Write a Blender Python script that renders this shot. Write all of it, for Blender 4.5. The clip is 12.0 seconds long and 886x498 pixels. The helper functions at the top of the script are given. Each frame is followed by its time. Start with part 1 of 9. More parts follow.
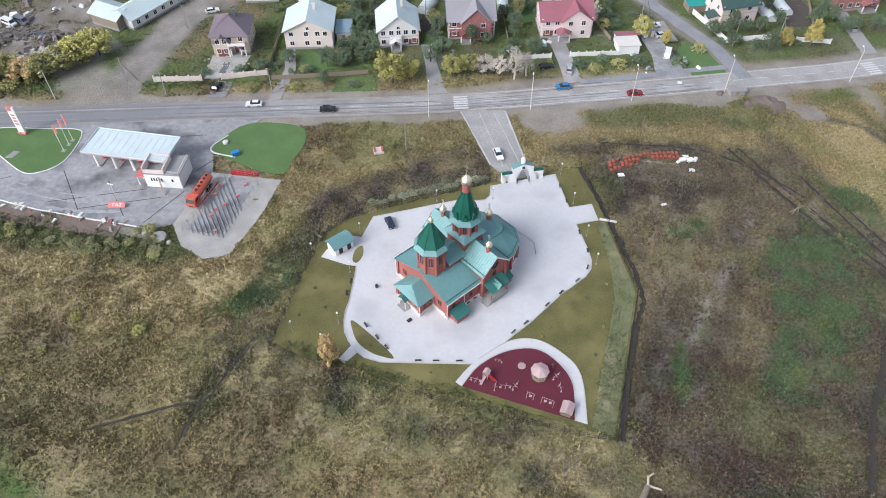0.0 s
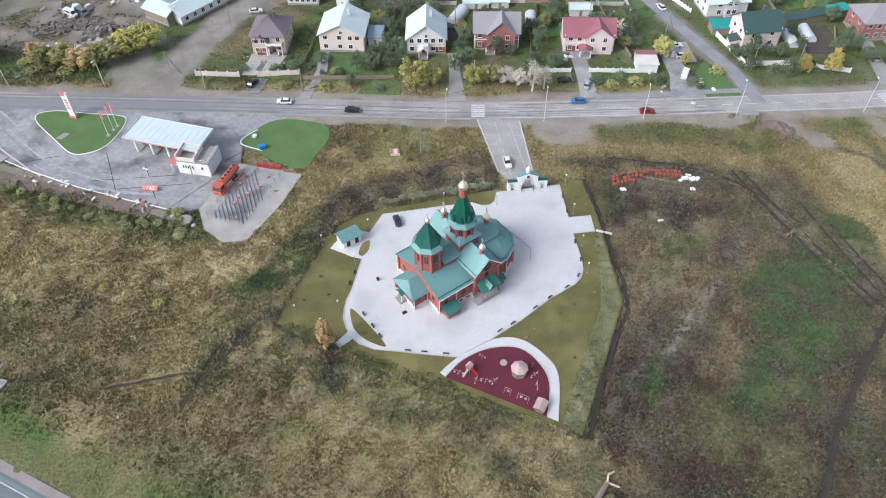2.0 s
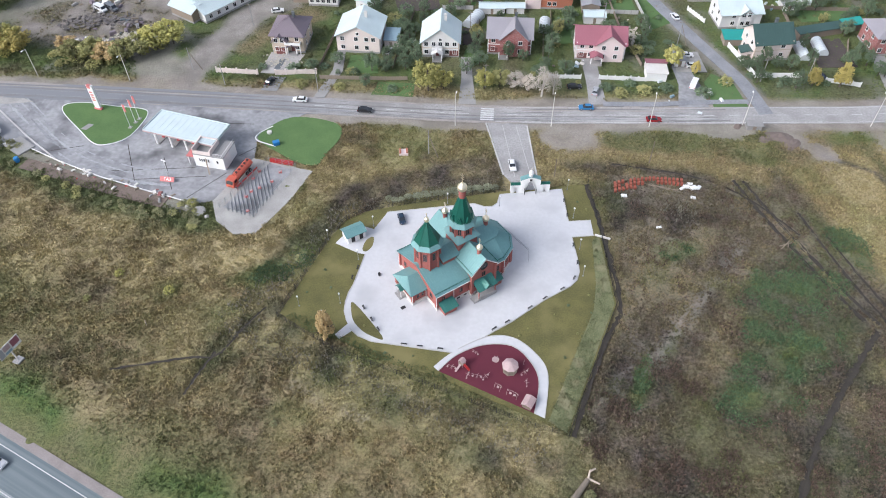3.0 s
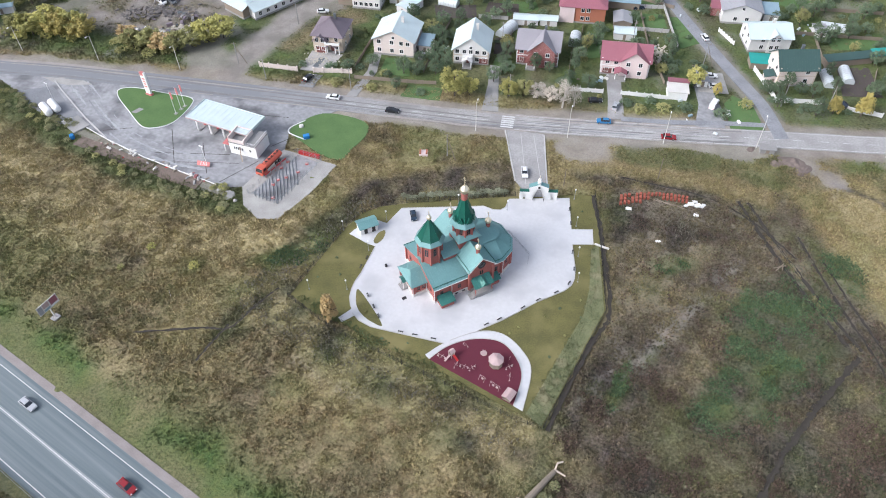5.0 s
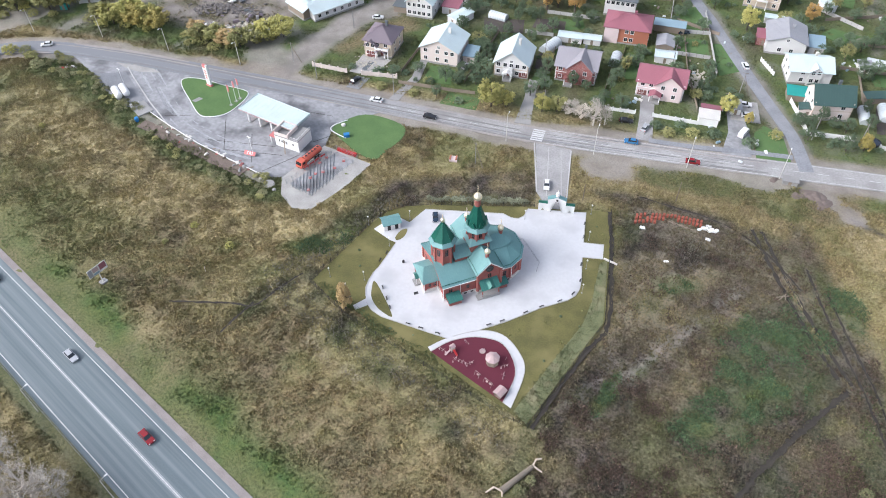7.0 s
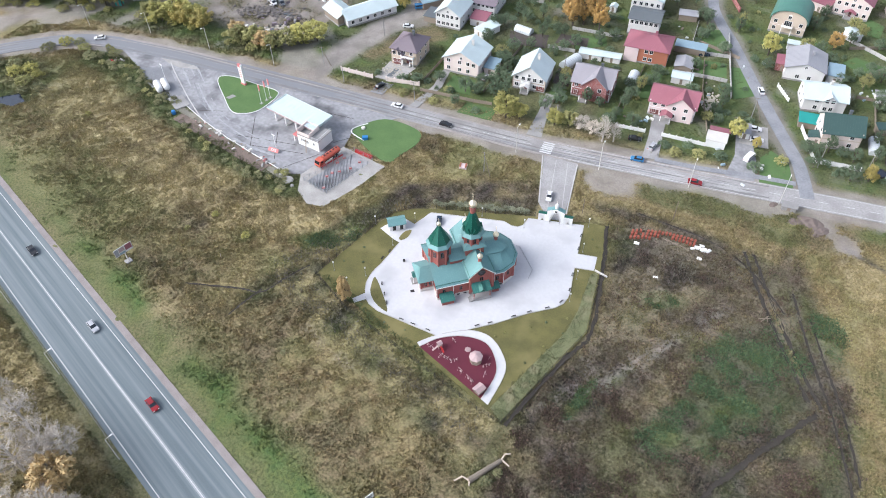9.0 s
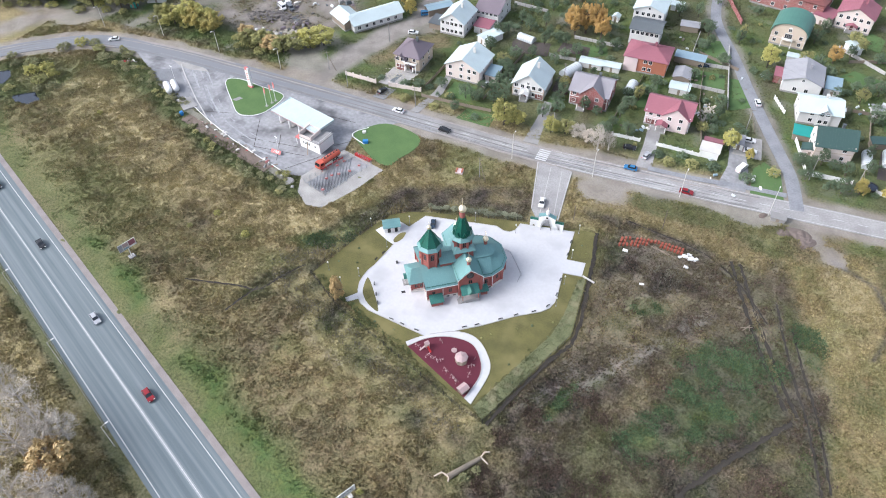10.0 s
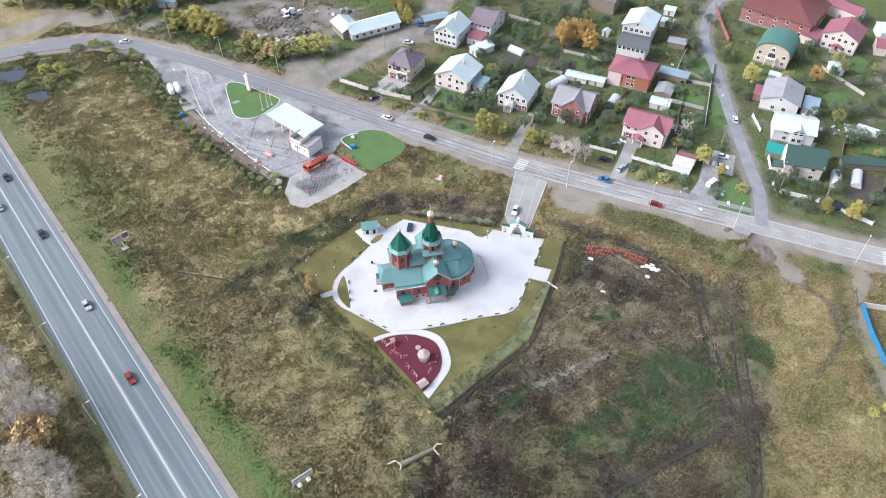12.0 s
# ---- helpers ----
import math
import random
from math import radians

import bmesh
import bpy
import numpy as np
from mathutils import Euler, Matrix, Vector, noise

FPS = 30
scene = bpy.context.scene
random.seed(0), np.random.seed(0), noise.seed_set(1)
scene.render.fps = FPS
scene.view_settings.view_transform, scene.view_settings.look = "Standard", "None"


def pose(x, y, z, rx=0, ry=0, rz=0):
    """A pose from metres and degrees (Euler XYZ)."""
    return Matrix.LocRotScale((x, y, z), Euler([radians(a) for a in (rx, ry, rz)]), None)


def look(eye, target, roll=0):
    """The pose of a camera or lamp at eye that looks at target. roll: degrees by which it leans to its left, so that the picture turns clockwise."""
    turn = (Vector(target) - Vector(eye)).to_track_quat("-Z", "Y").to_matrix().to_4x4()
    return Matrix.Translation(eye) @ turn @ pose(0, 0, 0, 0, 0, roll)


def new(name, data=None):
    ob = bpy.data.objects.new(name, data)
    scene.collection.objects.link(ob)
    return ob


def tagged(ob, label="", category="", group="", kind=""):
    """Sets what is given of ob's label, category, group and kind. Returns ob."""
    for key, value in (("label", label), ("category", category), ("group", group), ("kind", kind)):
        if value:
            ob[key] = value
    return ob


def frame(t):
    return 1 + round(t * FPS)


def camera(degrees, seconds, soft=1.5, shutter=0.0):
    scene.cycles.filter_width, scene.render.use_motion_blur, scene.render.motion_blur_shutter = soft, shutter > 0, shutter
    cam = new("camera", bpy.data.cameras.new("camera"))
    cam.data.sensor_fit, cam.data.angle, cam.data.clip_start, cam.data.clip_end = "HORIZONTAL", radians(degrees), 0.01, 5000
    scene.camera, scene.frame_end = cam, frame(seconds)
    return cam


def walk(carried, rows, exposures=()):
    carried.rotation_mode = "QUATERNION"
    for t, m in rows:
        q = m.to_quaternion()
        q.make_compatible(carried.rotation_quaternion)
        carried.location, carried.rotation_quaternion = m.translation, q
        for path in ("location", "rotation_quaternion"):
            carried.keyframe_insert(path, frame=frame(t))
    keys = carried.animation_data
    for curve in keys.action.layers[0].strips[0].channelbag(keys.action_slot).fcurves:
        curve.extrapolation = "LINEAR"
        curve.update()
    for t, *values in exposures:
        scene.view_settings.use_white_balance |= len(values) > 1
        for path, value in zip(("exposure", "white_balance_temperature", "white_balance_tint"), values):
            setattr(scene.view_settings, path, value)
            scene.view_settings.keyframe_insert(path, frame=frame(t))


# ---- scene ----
cam = camera(63.1, 12.0, soft=1.0)
# seconds, eye x y z, heading, degrees looked down, lean
PATH_ROWS = [
    (0.0, -0.90, 1.63, 115.74, -0.31, 47.53, -0.48),
    (0.5, 1.60, 0.01, 117.60, 1.11, 47.51, -0.51),
    (1.0, 4.12, -1.62, 119.39, 2.50, 47.52, -0.55),
    (1.5, 6.75, -3.24, 121.18, 3.79, 47.50, -0.57),
    (2.0, 9.49, -4.83, 122.95, 5.10, 47.49, -0.59),
    (2.5, 12.35, -6.38, 124.75, 6.46, 47.49, -0.61),
    (3.0, 15.25, -7.88, 126.56, 7.93, 47.50, -0.63),
    (5.0, 27.69, -13.32, 133.88, 13.95, 47.47, -0.78),
    (5.5, 31.05, -14.48, 135.85, 15.49, 47.39, -0.84),
    (6.0, 34.36, -15.57, 137.83, 17.36, 47.31, -0.90),
    (6.5, 37.71, -16.59, 139.81, 19.30, 47.25, -0.97),
    (7.0, 41.16, -17.44, 141.77, 21.09, 47.20, -1.03),
    (9.0, 55.84, -19.04, 149.59, 26.49, 46.99, -1.29),
    (9.5, 59.67, -19.11, 151.62, 27.65, 46.88, -1.32),
    (10.0, 63.66, -19.06, 153.65, 28.40, 46.81, -1.36),
    (10.5, 67.55, -18.95, 155.67, 29.43, 46.71, -1.37),
    (11.0, 71.43, -18.81, 157.66, 30.57, 46.60, -1.37),
    (11.5, 75.66, -18.50, 159.63, 30.97, 46.51, -1.35),
    (12.0, 80.12, -18.21, 161.41, 30.99, 46.60, -1.32),
]
walk(cam, [(t, pose(x, y, z, 90 - down, 0, yaw) @ pose(0, 0, 0, 0, 0, lean)) for t, x, y, z, yaw, down, lean in PATH_ROWS],
     exposures=[(0.0, 0.58, 6000.0, 11.5), (6.0, 0.80, 6000.0, 11.5), (12.0, 0.95, 6000.0, 11.5)])

# ---- light: a bright overcast afternoon ----
SUN_EL, SUN_AZ = 38.0, 235.0
world = bpy.data.worlds.new("world")
scene.world = world
world.use_nodes = True
_n, _l = world.node_tree.nodes, world.node_tree.links
sky = _n.new("ShaderNodeTexSky")
sky.sky_type, sky.sun_disc = "NISHITA", False
sky.sun_elevation, sky.sun_rotation = radians(SUN_EL), radians(SUN_AZ)
sky.dust_density, sky.air_density, sky.ozone_density = 4.0, 1.0, 1.0
hs = _n.new("ShaderNodeHueSaturation")
hs.inputs["Saturation"].default_value = 0.5
_l.new(sky.outputs[0], hs.inputs["Color"])
_l.new(hs.outputs[0], _n["Background"].inputs[0])
_n["Background"].inputs[1].default_value = 0.15
sun = new("sun", bpy.data.lights.new("sun", "SUN"))
sun.data.energy, sun.data.angle, sun.data.color = 1.1, radians(25), (1.0, 0.98, 0.95)
_az, _el = radians(SUN_AZ), radians(SUN_EL)
sun.matrix_world = look((0, 0, 60), Vector((0, 0, 60)) - Vector((math.sin(_az) * math.cos(_el), math.cos(_az) * math.cos(_el), math.sin(_el))))


# ---- materials ----
def mat(name, c1, c2=None, rough=0.8, metal=0.0, s1=0.25, s2=5.0, bump=0.15, rand=0.0, spec=0.4, lo=0.35, hi=0.65, c3=None, s3=0.06):
    """Two colours mixed by a coarse and a fine noise, with a little relief. rand: how far objects differ."""
    m = bpy.data.materials.new(name)
    m.use_nodes = True
    n, l = m.node_tree.nodes, m.node_tree.links
    b = n["Principled BSDF"]
    b.inputs["Roughness"].default_value, b.inputs["Metallic"].default_value = rough, metal
    b.inputs["Specular IOR Level"].default_value = spec
    c2 = c2 or tuple(v * 0.78 for v in c1)
    geo = n.new("ShaderNodeNewGeometry")
    def nz(scale, detail):
        t = n.new("ShaderNodeTexNoise")
        t.inputs["Scale"].default_value, t.inputs["Detail"].default_value = scale, detail
        l.new(geo.outputs["Position"], t.inputs["Vector"])
        return t
    a, f = nz(s1, 4), nz(s2, 6)
    ad = n.new("ShaderNodeMath"); ad.operation = "ADD"
    h = n.new("ShaderNodeMath"); h.operation = "MULTIPLY"; h.inputs[1].default_value = 0.5
    l.new(a.outputs[0], ad.inputs[0]); l.new(f.outputs[0], ad.inputs[1]); l.new(ad.outputs[0], h.inputs[0])
    mr = n.new("ShaderNodeMapRange"); mr.inputs[1].default_value, mr.inputs[2].default_value = lo, hi
    l.new(h.outputs[0], mr.inputs[0])
    mx = n.new("ShaderNodeMix"); mx.data_type = "RGBA"
    mx.inputs[6].default_value, mx.inputs[7].default_value = (*c1, 1), (*c2, 1)
    l.new(mr.outputs[0], mx.inputs[0])
    out = mx.outputs[2]
    if c3:
        z = nz(s3, 3)
        m3 = n.new("ShaderNodeMapRange"); m3.inputs[1].default_value, m3.inputs[2].default_value = 0.5, 0.68
        l.new(z.outputs[0], m3.inputs[0])
        x3 = n.new("ShaderNodeMix"); x3.data_type = "RGBA"
        l.new(m3.outputs[0], x3.inputs[0]); l.new(out, x3.inputs[6]); x3.inputs[7].default_value = (*c3, 1)
        out = x3.outputs[2]
    if rand:
        oi = n.new("ShaderNodeObjectInfo")
        r = n.new("ShaderNodeMapRange"); r.inputs[3].default_value, r.inputs[4].default_value = 1 - rand, 1 + rand
        l.new(oi.outputs["Random"], r.inputs[0])
        hv = n.new("ShaderNodeHueSaturation")
        l.new(r.outputs[0], hv.inputs["Value"]); l.new(out, hv.inputs["Color"])
        out = hv.outputs[0]
    l.new(out, b.inputs["Base Color"])
    if bump:
        bp = n.new("ShaderNodeBump"); bp.inputs["Strength"].default_value, bp.inputs["Distance"].default_value = bump, 0.05
        l.new(f.outputs[0], bp.inputs["Height"]); l.new(bp.outputs[0], b.inputs["Normal"])
    return m


def brick_mat(name, c1, c2, mortar, w=0.25, hgt=0.075):
    m = mat(name, c1, c2, rough=0.85, s1=0.6, s2=9)
    n, l = m.node_tree.nodes, m.node_tree.links
    b = n["Principled BSDF"]
    old = b.inputs["Base Color"].links[0].from_socket
    tc = n.new("ShaderNodeTexCoord")
    sp = n.new("ShaderNodeSeparateXYZ"); l.new(tc.outputs["Object"], sp.inputs[0])
    ad = n.new("ShaderNodeMath"); ad.operation = "ADD"; l.new(sp.outputs[0], ad.inputs[0]); l.new(sp.outputs[1], ad.inputs[1])
    cb = n.new("ShaderNodeCombineXYZ"); l.new(ad.outputs[0], cb.inputs[0]); l.new(sp.outputs[2], cb.inputs[1])
    br = n.new("ShaderNodeTexBrick")
    br.inputs["Scale"].default_value, br.inputs["Brick Width"].default_value, br.inputs["Row Height"].default_value = 1.0, w, hgt
    br.inputs["Mortar Size"].default_value, br.inputs["Mortar"].default_value = 0.006, (*mortar, 1)
    l.new(cb.outputs[0], br.inputs["Vector"]); l.new(old, br.inputs["Color1"]); l.new(old, br.inputs["Color2"])
    l.new(br.outputs[0], b.inputs["Base Color"])
    return m


def glass_mat(name, c):
    m = bpy.data.materials.new(name); m.use_nodes = True
    b = m.node_tree.nodes["Principled BSDF"]
    b.inputs["Base Color"].default_value, b.inputs["Roughness"].default_value = (*c, 1), 0.08
    b.inputs["Specular IOR Level"].default_value = 0.8
    return m


def cover_mat(name, island):
    """Wild ground: straw, dead weeds, green growth, pale litter and bare soil mixed by the cover of the place."""
    m = bpy.data.materials.new(name); m.use_nodes = True
    n, l = m.node_tree.nodes, m.node_tree.links
    b = n["Principled BSDF"]; b.inputs["Roughness"].default_value = 0.95; b.inputs["Specular IOR Level"].default_value = 0.1
    at = n.new("ShaderNodeAttribute"); at.attribute_name = "cover"
    sp = n.new("ShaderNodeSeparateColor"); l.new(at.outputs["Color"], sp.inputs[0])
    geo = n.new("ShaderNodeNewGeometry")
    def nz(scale, detail, lo, hi, rough=0.6):
        t = n.new("ShaderNodeTexNoise"); t.inputs["Scale"].default_value, t.inputs["Detail"].default_value = scale, detail
        t.inputs["Roughness"].default_value = rough
        l.new(geo.outputs["Position"], t.inputs["Vector"])
        r = n.new("ShaderNodeMapRange"); r.inputs[1].default_value, r.inputs[2].default_value = lo, hi
        l.new(t.outputs[0], r.inputs[0]); return r.outputs[0]
    def mix(fac, a, c):
        x = n.new("ShaderNodeMix"); x.data_type = "RGBA"; l.new(fac, x.inputs[0])
        for s, v in ((6, a), (7, c)):
            if isinstance(v, tuple): x.inputs[s].default_value = (*v, 1)
            else: l.new(v, x.inputs[s])
        return x.outputs[2]
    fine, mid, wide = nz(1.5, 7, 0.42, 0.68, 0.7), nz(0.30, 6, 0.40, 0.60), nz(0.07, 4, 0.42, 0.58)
    # fine noise lays the shade between clumps into the colour as dark mottling
    straw = mix(fine, mix(mid, mix(wide, STRAW_A, STRAW_D), STRAW_B), STRAW_GAP_SHADE)
    weed = mix(fine, mix(mid, mix(wide, WEED_A, WEED_D), WEED_B), WEED_GAP_SHADE)
    green = mix(fine, mix(mid, GREEN_A, GREEN_B), GREEN_GAP_SHADE)
    pale = mix(fine, mix(mid, PALE_A, PALE_B), STRAW_B)
    soil = mix(nz(3.5, 5, 0.3, 0.8), mix(nz(0.12, 5, 0.38, 0.62), SOIL_A, SOIL_B), SOIL_C)
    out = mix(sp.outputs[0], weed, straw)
    out = mix(sp.outputs[1], out, green)
    out = mix(at.outputs["Alpha"], out, pale)
    out = mix(sp.outputs[2], out, soil)
    if island:
        r = n.new("ShaderNodeMapRange"); r.inputs[3].default_value, r.inputs[4].default_value = 0.74, 1.38
        l.new(geo.outputs["Random Per Island"], r.inputs[0])
        hv = n.new("ShaderNodeHueSaturation"); l.new(r.outputs[0], hv.inputs["Value"]); l.new(out, hv.inputs["Color"]); out = hv.outputs[0]
    else:
        bp = n.new("ShaderNodeBump"); bp.inputs["Strength"].default_value, bp.inputs["Distance"].default_value = 0.6, 0.25
        l.new(fine, bp.inputs["Height"]); l.new(bp.outputs[0], b.inputs["Normal"])
    l.new(out, b.inputs["Base Color"])
    return m


# third tone of straw, weeds and green: shade between clumps, painted in
STRAW_A, STRAW_B, STRAW_GAP_SHADE, STRAW_D = (0.37, 0.30, 0.155), (0.29, 0.25, 0.125), (0.15, 0.124, 0.07), (0.315, 0.243, 0.127)
WEED_A, WEED_B, WEED_GAP_SHADE, WEED_D = (0.122, 0.098, 0.083), (0.108, 0.099, 0.075), (0.024, 0.022, 0.019), (0.148, 0.122, 0.11)
GREEN_A, GREEN_B, GREEN_GAP_SHADE = (0.102, 0.16, 0.054), (0.14, 0.17, 0.058), (0.068, 0.105, 0.042)
PALE_A, PALE_B = (0.53, 0.455, 0.285), (0.42, 0.34, 0.175)
SOIL_A, SOIL_B, SOIL_C = (0.41, 0.375, 0.35), (0.25, 0.225, 0.212), (0.21, 0.19, 0.178)

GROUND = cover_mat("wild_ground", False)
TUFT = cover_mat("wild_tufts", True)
ASPHALT = mat("worn_asphalt", (0.37, 0.36, 0.355), (0.27, 0.26, 0.255), rough=0.9, s1=0.15, s2=2.0, lo=0.4, hi=0.6, c3=(0.225, 0.215, 0.21), s3=0.06)


def newer_west(m, c, x0, x1):
    """Lays a darker, younger asphalt over the part of a surface west of x1, fading out towards it."""
    n, l = m.node_tree.nodes, m.node_tree.links
    b = n["Principled BSDF"]; old = b.inputs["Base Color"].links[0].from_socket
    geo = n.new("ShaderNodeNewGeometry"); sp = n.new("ShaderNodeSeparateXYZ"); l.new(geo.outputs["Position"], sp.inputs[0])
    t = n.new("ShaderNodeTexNoise"); t.inputs["Scale"].default_value, t.inputs["Detail"].default_value = 0.12, 5
    l.new(geo.outputs["Position"], t.inputs["Vector"])
    ma = n.new("ShaderNodeMath"); ma.operation = "MULTIPLY_ADD"; ma.inputs[1].default_value = 60.0; l.new(t.outputs[0], ma.inputs[0]); l.new(sp.outputs[0], ma.inputs[2])
    r = n.new("ShaderNodeMapRange"); r.inputs[1].default_value, r.inputs[2].default_value = x1 + 30, x0 + 30
    l.new(ma.outputs[0], r.inputs[0])
    x = n.new("ShaderNodeMix"); x.data_type = "RGBA"; l.new(r.outputs[0], x.inputs[0]); l.new(old, x.inputs[6]); x.inputs[7].default_value = (*c, 1)
    l.new(x.outputs[2], b.inputs["Base Color"])


newer_west(ASPHALT, (0.20, 0.205, 0.22), -75, -25)
LOT = mat("lot_asphalt", (0.335, 0.335, 0.345), (0.22, 0.22, 0.23), rough=0.9, s1=0.13, s2=0.8, bump=0.05, lo=0.38, hi=0.62, c3=(0.115, 0.113, 0.12), s3=0.11)
DARKASPHALT = mat("dark_asphalt", (0.21, 0.215, 0.23), (0.155, 0.16, 0.172), rough=0.85, s1=0.12, s2=2.0, lo=0.4, hi=0.6, c3=(0.27, 0.27, 0.28), s3=0.05)
def streak_mat(name, c1, c2, turn, rough=0.8):
    """Asphalt with worn streaks that run along a straight road."""
    m = mat(name, c1, tuple(v * 0.9 for v in c1), rough=rough, s1=0.1, s2=4, lo=0.4, hi=0.6)
    n, l = m.node_tree.nodes, m.node_tree.links
    b = n["Principled BSDF"]; old = b.inputs["Base Color"].links[0].from_socket
    geo = n.new("ShaderNodeNewGeometry")
    rt = n.new("ShaderNodeVectorRotate"); rt.rotation_type = "Z_AXIS"; rt.inputs["Angle"].default_value = radians(-turn)
    l.new(geo.outputs["Position"], rt.inputs["Vector"])
    sc = n.new("ShaderNodeVectorMath"); sc.operation = "MULTIPLY"; sc.inputs[1].default_value = (0.012, 0.75, 0.0)
    l.new(rt.outputs[0], sc.inputs[0])
    t = n.new("ShaderNodeTexNoise"); t.inputs["Scale"].default_value, t.inputs["Detail"].default_value = 1.0, 4
    l.new(sc.outputs[0], t.inputs["Vector"])
    r = n.new("ShaderNodeMapRange"); r.inputs[1].default_value, r.inputs[2].default_value = 0.38, 0.66
    l.new(t.outputs[0], r.inputs[0])
    x = n.new("ShaderNodeMix"); x.data_type = "RGBA"; x.inputs[7].default_value = (*c2, 1)
    l.new(r.outputs[0], x.inputs[0]); l.new(old, x.inputs[6]); l.new(x.outputs[2], b.inputs["Base Color"])
    return m


HIGHWAY = streak_mat("highway_asphalt", (0.125, 0.155, 0.17), (0.185, 0.215, 0.225), -20.56)
CENTREWEAR = streak_mat("centre_wear", (0.21, 0.24, 0.25), (0.32, 0.34, 0.345), -20.56)
GRAVEL = mat("pale_gravel", (0.40, 0.385, 0.365), (0.27, 0.26, 0.245), rough=0.95, s1=0.3, s2=4, bump=0.5)
SHOULDER = mat("shoulder_gravel", (0.31, 0.275, 0.262), (0.22, 0.195, 0.185), rough=0.95, s1=0.3, s2=4, bump=0.5)
PAVING = mat("pale_paving", (0.55, 0.55, 0.565), (0.49, 0.49, 0.50), rough=0.75, s1=0.12, s2=1.2, c3=(0.43, 0.43, 0.445), s3=0.09)
KERB = mat("kerb_concrete", (0.50, 0.49, 0.48), (0.38, 0.37, 0.36))
LAWN = mat("autumn_lawn", (0.15, 0.138, 0.055), (0.10, 0.098, 0.042), rough=0.95, s1=0.22, s2=3.0, bump=0.5, spec=0.1, lo=0.40, hi=0.60, c3=(0.19, 0.168, 0.075), s3=0.09)
ROUGHGRASS = mat("rough_grass", (0.195, 0.205, 0.11), (0.115, 0.13, 0.068), rough=0.95, s1=0.4, s2=3.5, bump=0.6, spec=0.1, lo=0.40, hi=0.60, c3=(0.26, 0.245, 0.15), s3=0.2)
GREENLAWN = mat("mown_lawn", (0.115, 0.185, 0.072), (0.085, 0.145, 0.058), rough=0.95, s1=0.2, s2=3.0, bump=0.5, spec=0.1)
RUBBER = mat("red_rubber", (0.115, 0.02, 0.035), (0.095, 0.016, 0.03), rough=0.9, s1=0.2, s2=8)
WHITE = mat("white_paint", (0.78, 0.78, 0.77), (0.70, 0.70, 0.69), rough=0.5, bump=0.03)
OFFWHITE = mat("off_white_plaster", (0.66, 0.64, 0.60), (0.55, 0.53, 0.50), rough=0.85)
LINE = mat("road_paint", (0.62, 0.62, 0.62), (0.40, 0.40, 0.40), rough=0.7, s1=1.5, s2=8)
TEAL = mat("teal_metal", (0.175, 0.33, 0.33), (0.145, 0.29, 0.29), rough=0.42, metal=0.15, s1=0.2, s2=2, bump=0.02, spec=0.5)
TENT = mat("green_metal", (0.016, 0.125, 0.092), (0.012, 0.10, 0.075), rough=0.3, metal=0.2, s1=0.4, s2=2, bump=0.02, spec=0.5)
CANOPY = mat("canopy_metal", (0.055, 0.20, 0.17), (0.045, 0.17, 0.145), rough=0.4, metal=0.15, s1=0.3, s2=2, bump=0.02, spec=0.5)
BRICK = brick_mat("red_brick", (0.38, 0.115, 0.098), (0.31, 0.092, 0.08), (0.26, 0.15, 0.125))
GOLD = mat("gilded_metal", (1.0, 0.90, 0.70), (0.96, 0.84, 0.62), rough=0.36, metal=1.0, bump=0.0)
PANE = glass_mat("dark_glass", (0.02, 0.024, 0.03))
DARK = mat("dark_steel", (0.035, 0.036, 0.04), (0.05, 0.048, 0.046), rough=0.6, metal=0.4, bump=0.05)
STEEL = mat("galvanised_steel", (0.38, 0.39, 0.40), (0.30, 0.31, 0.32), rough=0.45, metal=0.6, bump=0.03)
CONCRETE = mat("grey_concrete", (0.33, 0.32, 0.31), (0.24, 0.235, 0.23), rough=0.9)
WOOD = mat("grey_wood", (0.24, 0.20, 0.155), (0.17, 0.145, 0.115), rough=0.9)
BARK = mat("bark", (0.12, 0.10, 0.085), (0.07, 0.058, 0.05), rough=0.95, bump=0.5)
REDPAINT = mat("red_paint", (0.50, 0.035, 0.035), (0.40, 0.03, 0.03), rough=0.45, bump=0.03)
FADED = mat("faded_red", (0.56, 0.19, 0.18), (0.50, 0.15, 0.145), rough=0.6, bump=0.03)
ORANGE = mat("orange_paint", (0.56, 0.12, 0.075), (0.44, 0.095, 0.06), rough=0.45, bump=0.03)
TYRE = mat("tyre_rubber", (0.02, 0.02, 0.02), (0.03, 0.03, 0.03), rough=0.9)
BLUEPAINT = mat("blue_plastic", (0.03, 0.20, 0.48), (0.025, 0.16, 0.40), rough=0.5)
PINKMETAL = mat("pale_pink_paint", (0.47, 0.35, 0.345), (0.38, 0.28, 0.275), rough=0.6)
WATER = glass_mat("pond_water", (0.012, 0.018, 0.03))

LANE = mat("lane_asphalt", (0.27, 0.275, 0.295), (0.20, 0.205, 0.22), rough=0.9, s1=0.2, s2=2.0, lo=0.4, hi=0.6)
BENDWEAR = mat("bend_wear", (0.25, 0.25, 0.26), (0.18, 0.183, 0.195), rough=0.85, s1=0.15, s2=2.0, lo=0.4, hi=0.6)


